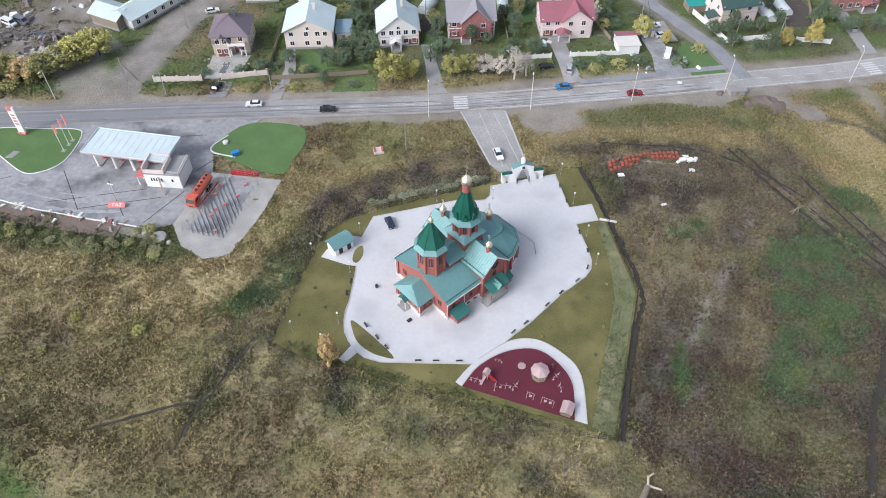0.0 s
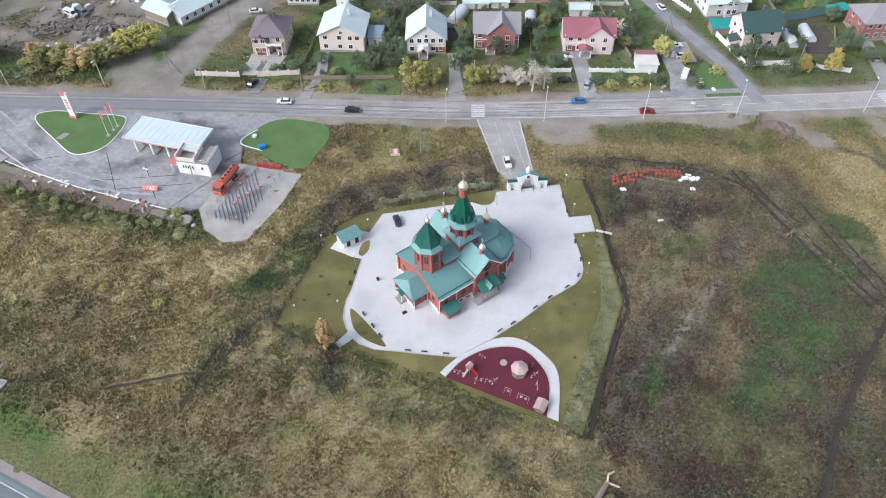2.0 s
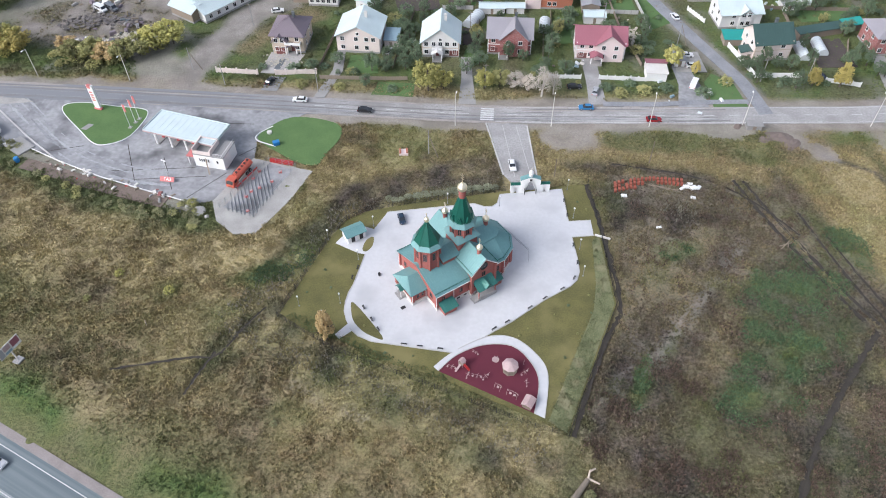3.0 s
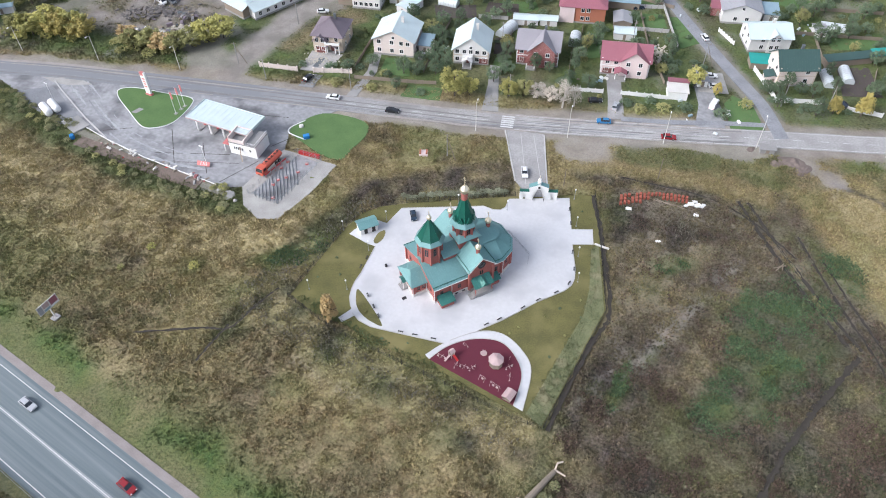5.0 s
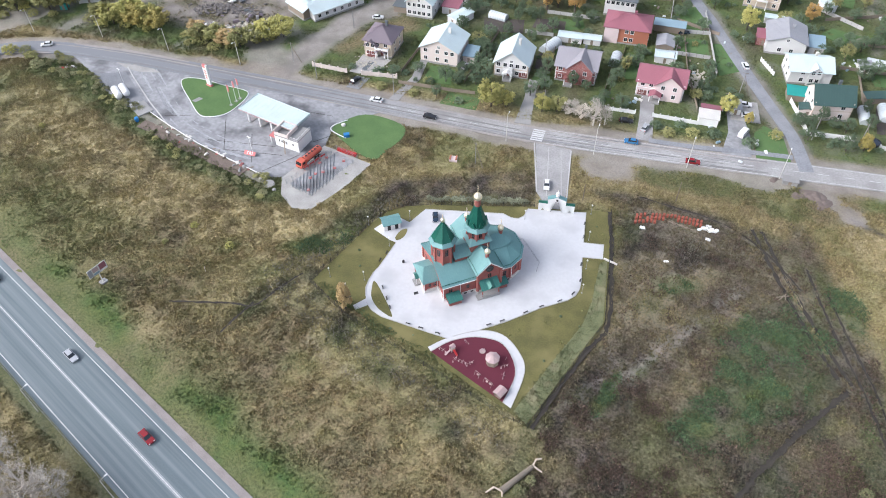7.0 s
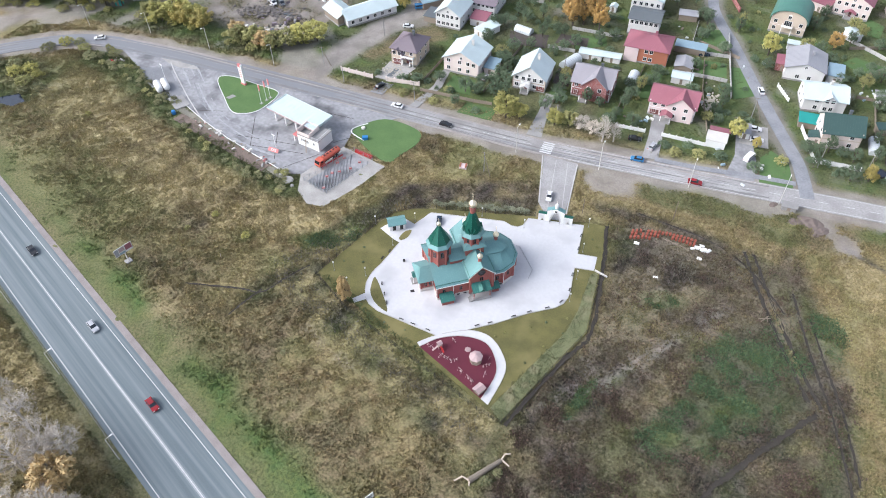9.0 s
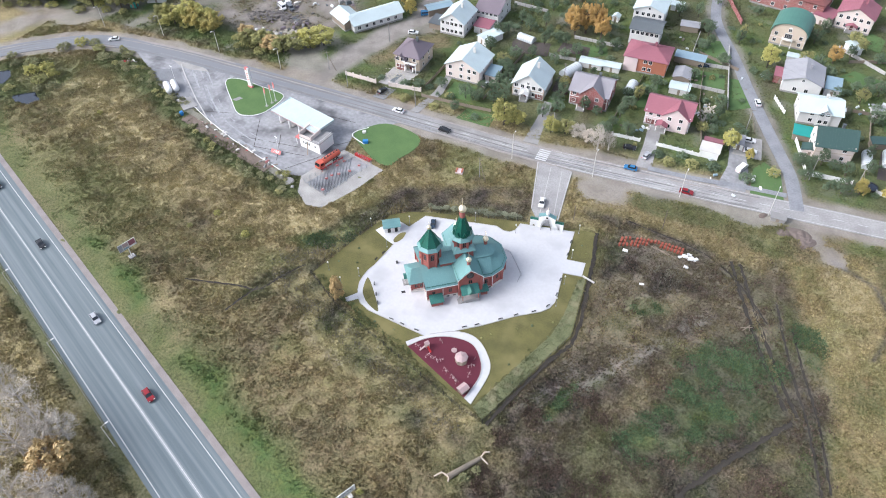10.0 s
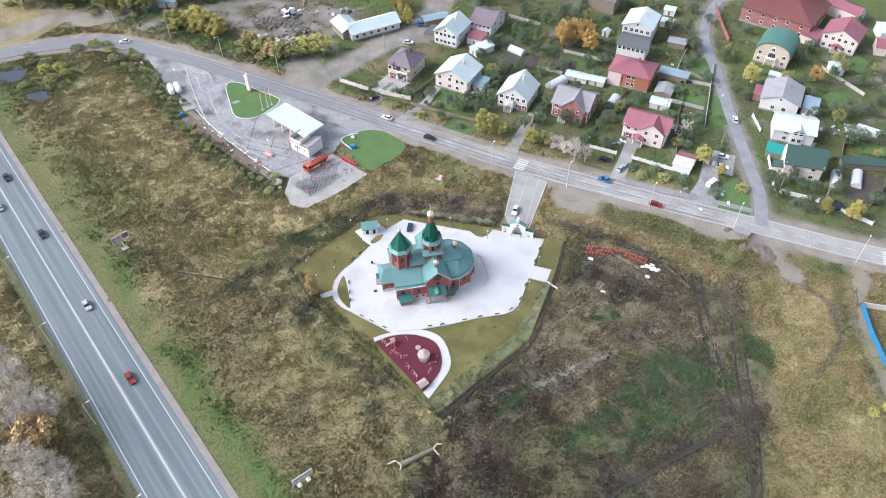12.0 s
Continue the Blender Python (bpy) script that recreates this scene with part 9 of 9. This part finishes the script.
o = thing("wooden_frame", 79.6, 117.2, -0.1, 20, "broken pale wooden frame in the field", "frame")
for a, b in (((-0.9, 0, 0), (0.3, 0, 2.6)), ((0.9, 0, 0), (0.1, 0, 2.4)), ((-1.6, 0.3, 0.9), (1.0, -0.2, 2.0))):
    bm = bmesh.new(); rod(bm, a, b, 0.13, n=5); part("beam", bm, TIMBER, o)
o = thing("field_stub_pipe", 36.2, 115.6, 0, -14, "white concrete pipe laid across the ditch", "pipe")
bm = bmesh.new(); rod(bm, (-1.2, 0, 0.25), (2.6, 0, 0.2), 0.28, n=10); part("pipe", bm, OFFWHITE, o)
o = thing("brick_cube", -15.9, 140.6, -0.05, 12, "low pinkish brick base in the dry weeds", "brick base")
bm = bmesh.new(); box(bm, -1.2, 1.2, -1.1, 1.1, 0, 0.7); part("base", bm, W_PINK, o)
for x in (-0.9, 0.9):
    bm = bmesh.new(); box(bm, x - 0.25, x + 0.25, -0.9, 0.9, 0.7, 1.1); part("pier", bm, W_ORANGE, o)
o = thing("field_stake", -61.8, 76.6, -0.1, 0, "thin pale stake standing in the field", "stake")
bm = bmesh.new(); rod(bm, (0, 0, 0), (0.2, 0, 2.2), 0.06, n=5); part("stake", bm, W_CREAM, o)
for k, (x, y, r, h) in enumerate(((86.0, 160.0, 4.0, 0.9), (82.0, 158.6, 2.6, 0.6), (89.0, 157.4, 3.0, 0.7), (75.2, 163.4, 1.6, 0.6))):
    bm = bmesh.new()
    bmesh.ops.create_grid(bm, x_segments=16, y_segments=16, size=1.0)
    for v in bm.verts:
        d = min(1.0, v.co.length); v.co.z = h * (1 - d * d) * (0.7 + 0.6 * noise.noise(v.co * 3 + Vector((k, 0, 0)))) - 0.12; v.co.x *= r; v.co.y *= r * 0.6
    tagged(part("earth_heap", bm, EARTH), "dark heap of dug earth beside the road", "earth heap", "earth heaps").matrix_basis = pose(x, y, 0, 0, 0, 20 * k)
# blue hoarding at the far plot
for a, b in (((116.1, 150.8), (119.8, 141.6)), ((119.8, 141.6), (126.5, 129.0)), ((116.1, 150.8), (140, 158))):
    fence([a, b], "blue sheet metal hoarding round a building plot", 2.5, (lambda bm: box(bm, -0.05, 0.05, -0.05, 0.05, -0.2, 2.1), STEEL), (wall_panel(2.0), BLUESHEET if b[0] < 130 else OFFWHITE))
for P in PONDS:
    pad("pond", P, -0.35, WATER, "dark still pond in the rough grass", z0=-0.9, category="pond")


# ---- trees and bushes ----
LEAF = dict(sage=leaf_mat("sage_leaves", (0.34, 0.35, 0.25), (0.22, 0.24, 0.155)), gold=leaf_mat("golden_leaves", (0.48, 0.40, 0.13), (0.34, 0.29, 0.105)), orange=leaf_mat("orange_leaves", (0.55, 0.36, 0.12), (0.42, 0.28, 0.12)),
            willow=leaf_mat("yellow_green_leaves", (0.48, 0.44, 0.15), (0.31, 0.31, 0.11)), green=leaf_mat("dark_green_leaves", (0.09, 0.135, 0.08), (0.175, 0.22, 0.135)),
            olive=leaf_mat("olive_leaves", (0.25, 0.255, 0.105), (0.36, 0.34, 0.145)), grey=leaf_mat("withered_twigs", (0.64, 0.585, 0.51), (0.50, 0.45, 0.385)), tan=leaf_mat("tan_leaves", (0.52, 0.38, 0.18), (0.40, 0.305, 0.165)), scrub=leaf_mat("scrub_leaves", (0.16, 0.185, 0.095), (0.31, 0.285, 0.15)))


def crown_mesh(key, kind, n, leaf, seed, shape="round"):
    """Many small leaves gathered in clumps inside a crown of unit size, with gaps and an uneven outline."""
    if key in _cache:
        return _cache[key]
    r = np.random.RandomState(seed)
    m = 60
    d = r.normal(size=(m, 3)); d /= np.linalg.norm(d, axis=1)[:, None]
    rad = 0.35 + 0.6 * r.rand(m) ** 0.5
    c = d * rad[:, None]
    if shape == "tall":
        c[:, :2] *= (0.75 - 0.45 * np.clip(c[:, 2:3], -1, 1))
    if shape == "flat":
        c[:, 2] = np.abs(c[:, 2]) * 1.2 - 0.5
    cs = 0.13 + 0.17 * r.rand(m)
    k = r.randint(0, m, n)
    e = r.normal(size=(n, 3)); e /= np.linalg.norm(e, axis=1)[:, None]
    p = c[k] + e * (cs[k] * (0.55 + 0.5 * r.rand(n)))[:, None]
    a = r.normal(size=(n, 3)); a /= np.linalg.norm(a, axis=1)[:, None]
    b = np.cross(a, e); b /= np.linalg.norm(b, axis=1)[:, None] + 1e-9
    s = leaf * (0.6 + 0.8 * r.rand(n))[:, None]
    thin = 0.09 if kind == "grey" else 0.7
    s = s * (2.0 if kind == "grey" else 1.0)
    co = np.stack([p - a * s, p + b * s * thin, p + a * s, p - b * s * thin], 1).astype(np.float32)
    me = bpy.data.meshes.new("crown")
    N = n * 4
    me.vertices.add(N); me.vertices.foreach_set("co", co.ravel()); me.loops.add(N); me.loops.foreach_set("vertex_index", np.arange(N))
    me.polygons.add(n); me.polygons.foreach_set("loop_start", np.arange(0, N, 4)); me.update(calc_edges=True)
    me.materials.append(LEAF[kind]); _cache[key] = me
    return me


def limb_mesh(key, seed, bare):
    if key in _cache:
        return _cache[key]
    r = random.Random(seed); bm = bmesh.new()
    rod(bm, (0, 0, 0), (0.02, 0, 0.45), 0.03, 0.022, 7); rod(bm, (0.02, 0, 0.45), (0, 0.01, 0.9), 0.022, 0.007, 6)
    def grow(p, d, L, w, depth):
        q = p + d * L
        rod(bm, p, q, w, w * 0.55, 4)
        if depth:
            for _ in range(3 if depth > 1 else 4):
                e = (d + Vector((r.uniform(-1, 1), r.uniform(-1, 1), r.uniform(-0.2, 0.8))) * 0.7).normalized()
                grow(p.lerp(q, r.uniform(0.45, 1.0)), e, L * r.uniform(0.5, 0.75), w * 0.5, depth - 1)
    for k in range(16 if bare else 6):
        a = r.uniform(0, 6.28); z = r.uniform(0.25, 0.8)
        grow(Vector((0.015, 0, z)), Vector((math.cos(a), math.sin(a), r.uniform(0.5, 1.2))).normalized(), (0.34 if bare else 0.28) * (1.15 - z), 0.012, 2 if bare else 1)
    me = bpy.data.meshes.new("trunk"); bm.to_mesh(me); bm.free()
    me.materials.append(PALEBARK if bare else BARK); _cache[key] = me
    return me


PALEBARK = mat("pale_bark", (0.52, 0.48, 0.43), (0.38, 0.35, 0.31), rough=0.95)
NAMES = dict(sage="pale sage-green bush", gold="golden-leaved autumn tree", orange="orange-leaved autumn tree", willow="yellow-green willow tree", green="dark green garden tree", olive="olive autumn tree", grey="nearly bare grey tree", tan="tan-leaved autumn tree", scrub="olive scrub bush")
tr = random.Random(9)


def tree(kind, x, y, h, w, where, shape="round", dense=1.0, bare=False):
    o = thing("tree", x, y, -0.1, tr.uniform(0, 360), NAMES[kind] + " " + where, "tree")
    v = tr.randint(0, 2)
    t = new("trunk", limb_mesh(("limb", v, bare), 40 + v, bare)); t.parent = o; t.scale = (h, h, h)
    n = int(3000 * dense)
    c = new("crown", crown_mesh(("crown", kind, shape, v, n), kind, n, 0.068 if not bare else 0.04, 60 + v, shape)); c.parent = o
    c.location = (0, 0, h * (0.62 if shape != "tall" else 0.56)); c.scale = (w / 2, w / 2, h * (0.40 if shape != "tall" else 0.46))
    return o


def bush(kind, x, y, h, w, where):
    v = tr.randint(0, 2)
    o = new("bush", crown_mesh(("bush", kind, v), kind, 620, 0.10, 80 + v, "flat"))
    tagged(o, NAMES[kind].replace("tree", "bush").replace(" bush bush", " bush") + " " + where, "bush")
    o.matrix_basis = Matrix.Translation((x, y, h * 0.42)) @ Matrix.Rotation(tr.uniform(0, 6), 4, "Z") @ Matrix.Diagonal((w / 2, w / 2, h * 0.55, 1))


tree("tan", -22.0, 78.0, 10.0, 4.4, "at the corner of the church fence", "tall", 2.0)
tree("willow", -13.4, 170.0, 9.0, 9.5, "in front of the white house")
tree("willow", -9.0, 171.5, 6.5, 6.0, "in front of the white house")
for x, y, h, w, k in ((3.0, 172.8, 6.5, 6, "willow"), (7.5, 174.5, 6, 6, "olive"), (12.0, 174.0, 5.5, 6.5, "grey"), (16.0, 173.0, 5.5, 5, "grey"), (19.5, 181.0, 4.5, 4.5, "green")):
    tree(k, x, y, h, w, "beside the village road")
tree("grey", 20.1, 171.0, 10.5, 6.5, "beside the village road", "tall", 0.6, True)
tree("grey", 23.5, 172.5, 8.0, 5.0, "beside the village road", "tall", 0.6, True)
for x, y, h, w, k in ((99.7, 185.8, 6.5, 5, "gold"), (107.7, 186.4, 8.5, 6, "gold"), (59.0, 190.6, 7.5, 6, "willow"), (65.9, 188.4, 4.5, 3.5, "gold"), (82.7, 259.5, 7.5, 5.5, "orange"), (61.1, 246.0, 9, 7, "willow")):
    tree(k, x, y, h, w, "between the house gardens", "tall" if k == "gold" else "round")
for x, y, h in ((-12.0, 236.5, 12), (-8.5, 239.5, 13), (-4.5, 241.0, 13), (-1.5, 237.5, 11), (-14.5, 240.0, 10)):
    tree("orange", x, y, h, 7, "behind the gardens", "round", 1.3)
for x, y, h in ((-79.3, 222.0, 9), (-84.0, 227.0, 11), (-88.3, 231.0, 10), (-93.0, 233.0, 9), (-98, 236, 9)):
    tree("gold", x, y, h, 6, "beside the barn", "tall")
# woods along the road bend
for x, y, h, w, k in ((-100.3, 189.5, 7, 8, "willow"), (-104.5, 186.0, 7.5, 8, "willow"), (-108.5, 182.0, 6, 7, "olive"), (-112, 178.5, 6, 7, "olive"), (-117, 178.0, 5.5, 7, "tan"), (-122, 178.0, 6, 7, "olive"), (-127, 176.5, 6, 7, "olive"), (-131, 180.5, 5, 6, "tan"),
                      (-147, 178.5, 7, 8, "gold"), (-151.5, 180.5, 7.5, 8, "willow"), (-156, 178.0, 7.5, 8, "gold"), (-161, 181, 8, 9, "willow"), (-166, 176.5, 7, 8, "willow"), (-172, 178.0, 6, 7, "olive"),
                      (-190, 176.5, 9, 9, "olive"), (-196, 173.5, 9, 9, "olive"), (-202, 176, 9, 9, "gold"), (-208, 169.0, 9, 9, "olive"), (-205, 180, 10, 9, "willow"), (-197, 183, 10, 9, "olive"), (-214, 186, 10, 10, "olive"),
                      (-222, 168, 9, 9, "willow"), (-228, 164.5, 9, 9, "olive"), (-234, 162, 9, 9, "olive"), (-240, 159, 9, 10, "olive"), (-248, 155, 9, 10, "olive"), (-232, 174, 10, 10, "olive"), (-246, 168, 10, 10, "olive"), (-180, 196, 9, 9, "olive"), (-170, 205, 9, 9, "gold")):
    tree(k, x + 1.5, y - (4.0 if x > -185 else 1.0), h * 1.15, w * 1.25, "in the row along the road", "round", 1.3)
    bush("willow" if k in ("willow", "gold") else "olive", x - 2.0 + tr.uniform(-1, 1), y - 6.5 + tr.uniform(-1, 1), tr.uniform(2.0, 3.6), tr.uniform(4, 6.5), "below the trees along the road")
# garden trees
for i, (x, y) in enumerate(((-32.1, 178.2), (-27.4, 178.6), (-32.2, 169.5), (-43.3, 180.5), (-29.7, 205.8), (-37.5, 211), (-22.1, 200.8), (0.5, 185.2), (-1.7, 190.6), (21.4, 191.4), (26.7, 183.1), (22.2, 197.7), (50.3, 201.6), (51.9, 206.3), (91.1, 194.6),
                            (87.2, 195.7), (94.8, 193.5), (101.2, 197), (80.8, 193.2), (97.8, 266), (86.7, 236.9), (94.6, 236.3), (99.9, 225), (73.3, 254.7), (38.5, 226.4), (33.8, 262), (28.8, 272), (36.5, 248), (2.8, 266), (-24.9, 238), (-29.1, 231.6),
                            (-38.6, 222.9), (-36.3, 250), (-26.7, 251), (-33.4, 236.5), (36.1, 259), (48.2, 258.5), (50.7, 284), (76.6, 281), (62, 236.5), (-24, 186), (-22, 180), (-25, 192), (-24, 198), (-26.5, 210), (-21, 214), (-16, 207), (-12, 214), (-2, 199), (-1, 195),
                            (20.5, 186), (24, 204), (27, 208), (30, 202), (48.5, 196), (52, 196), (27, 214), (-20, 224), (-16, 230), (100, 244), (104, 247), (96, 250), (112, 240), (108, 262), (91, 271), (102, 276), (110, 222), (116, 216), (118, 224), (118.5, 199), (117, 203), (130, 222), (125, 240),
                            (34, 285), (26, 290), (20, 300), (6, 285), (-4, 295), (-18, 270), (-24, 262), (52, 318), (66, 322), (90, 312), (104, 320), (110, 300), (112, 285), (-48, 262), (-60, 250), (-66, 240), (-10, 255), (-18, 250), (100, 233), (104, 229), (110, 231), (116, 236), (121, 228), (127, 233), (96, 241), (92, 244), (117, 246), (122, 252), (128, 246), (106, 255), (114, 258), (133, 240), (-28, 183), (-25.5, 188), (-23, 195), (-27, 200), (-21, 190), (-20, 206), (-3, 180), (-19, 183))):
    tree("green" if tr.random() < 0.9 else "olive", x, y, tr.uniform(3.6, 6.8), tr.uniform(3.4, 5.8), "in a village garden", "round", 0.55)
# bare trees beyond the highway
for x, y, h, w in ((-56, 9, 13, 9), (-62, 6, 14, 10), (-47, 1, 13, 9), (-41, -2, 12, 8), (-68, 14, 14, 10), (-78, 16, 12, 9), (-54, -3, 14, 10), (-66, -1, 14, 10), (-35, -8, 13, 9), (-72, 6, 14, 10), (-84, 12, 13, 9), (-46, -10, 13, 9), (-55.5, 13.6, 11, 8), (-42.1, 1.8, 12, 8), (-33.5, 0.2, 11, 8), (-60.5, 12.0, 12, 8), (-38, 3.0, 10, 7)):
    tree("grey", x, y, h, w, "beyond the highway", "round", 0.7, True)
tree("tan", -50.3, 6.6, 13.0, 10.5, "beyond the highway", "round", 1.0)
# scrub belt and bushes
for k in range(150):
    u = tr.random(); x = -62 - u * 112; y = 111 + u * 33 + tr.uniform(-5, 4) - 3 * math.sin(u * 6)
    if not bool(inside(np.array([x]), np.array([y]), GAS)[0]) and dist_line(np.array([x]), np.array([y]), [(-118, 127), (-100, 120.5), (-79, 115.5), (-72, 113.8)])[0] > 3.2:
        bush("scrub" if tr.random() < 0.75 else "olive", x, y, tr.uniform(0.7, 2.0), tr.uniform(1.4, 3.2), "south of the filling station")
for x, y, h, w, k in ((-190, 120, 4, 6, "willow"), (-186, 124, 4, 6, "willow"), (-194, 124, 3.5, 6, "scrub"), (-199, 121, 3, 5, "scrub"), (-182, 117, 4, 6, "olive"), (-180, 122, 3.5, 5, "willow"), (-187.7, 143.5, 3.5, 6, "willow"), (-183, 146, 2.5, 5, "scrub"), (-192, 138, 3, 6, "scrub"), (-178, 143, 3, 6, "olive"), (-172, 140, 3, 6, "scrub"),
                      (-205, 124, 3, 5, "scrub"), (-174, 116, 3, 5, "scrub"), (-178, 112.5, 2.5, 4, "scrub"), (-188, 108, 2.5, 5, "olive"), (67.3, 177.5, 3.0, 5, "green"), (74.5, 184.2, 3.0, 4.5, "olive"), (56.3, 178.7, 2.5, 5, "green"), (42.8, 174.6, 2.6, 5, "olive"), (50, 177, 2.4, 5, "olive"), (38.8, 177, 2.5, 4, "green"), (46, 180, 2, 4, "green"),
                      (87.1, 188.6, 2.5, 4, "green"), (92, 187, 2, 5, "green"), (-52, 168, 2, 5, "olive"), (-40, 168, 2, 4, "olive"), (-24, 169, 2, 4, "green"), (-56, 176, 2.4, 5, "green"), (12.8, 33.5, 1.6, 1.8, "willow"), (-27.5, 57, 1.0, 1.6, "scrub"), (-74, 90, 1.6, 2.4, "willow"), (-78, 82, 1.5, 2, "olive"), (-60.5, 86.5, 1.8, 2.8, "willow"), (-146, 112, 1.6, 2.4, "willow"),
                      (32.0, 47.0, 1.8, 3.0, "scrub"), (33.5, 50, 1.4, 2.4, "scrub"), (98, 70, 2, 3, "scrub"), (105, 66, 2, 3.4, "scrub"), (103, 73, 1.5, 3, "scrub"), (124, 116, 2, 3, "willow"), (127, 119, 2, 3, "willow")):
    bush(k, x, y, h, w, "beside the road" if y > 160 else "in the field")
# sage shrubs outside the north fence
for k in range(26):
    u = (k + tr.uniform(-0.3, 0.3)) / 25
    bush("sage", -16.5 + 26.5 * u, 121.6 + 8.2 * u + tr.uniform(-0.5, 0.7), tr.uniform(0.9, 1.7), tr.uniform(1.6, 2.8), "outside the church fence")
# young conifers and saplings on the lawns
for x, y in ((-27, 97), (-24.5, 92), (-29.5, 90), (20.5, 86), (26, 90.5), (29, 93.5), (33.5, 97), (18.8, 83.8), (34, 92), (31, 86), (28.5, 79.5), (31.5, 75), (-3, 76), (-9, 76), (-24, 79.6), (-14.8, 82.4), (33, 124.5), (30.8, 127)):
    bush("green" if tr.random() < 0.4 else "olive", x, y, tr.uniform(0.4, 0.8), tr.uniform(0.4, 0.8), "planted on the church lawn")

# shrubs and fruit trees scattered through the gardens
n = 0
while n < 230:
    x, y = tr.uniform(-66, 134), tr.uniform(174, 308)
    X, Y = np.array([x]), np.array([y])
    if y < 176 + 0.06 * x or any(a < x < b and c < y < d for a, b, c, d in FOOT) or dist_line(X, Y, SIDE)[0] < 4 or dist_line(X, Y, DIRT)[0] < 6 or vnoise(X, Y, 14, 33)[0] < 0.36:
        continue
    n += 1
    if tr.random() < 0.3:
        tree("green" if tr.random() < 0.9 else "olive", x, y, tr.uniform(3.5, 7), tr.uniform(3, 5.5), "in a village garden", "round", 0.55)
    else:
        bush("green" if tr.random() < 0.9 else "olive", x, y, tr.uniform(0.9, 2.6), tr.uniform(1.5, 4.0), "in a village garden")
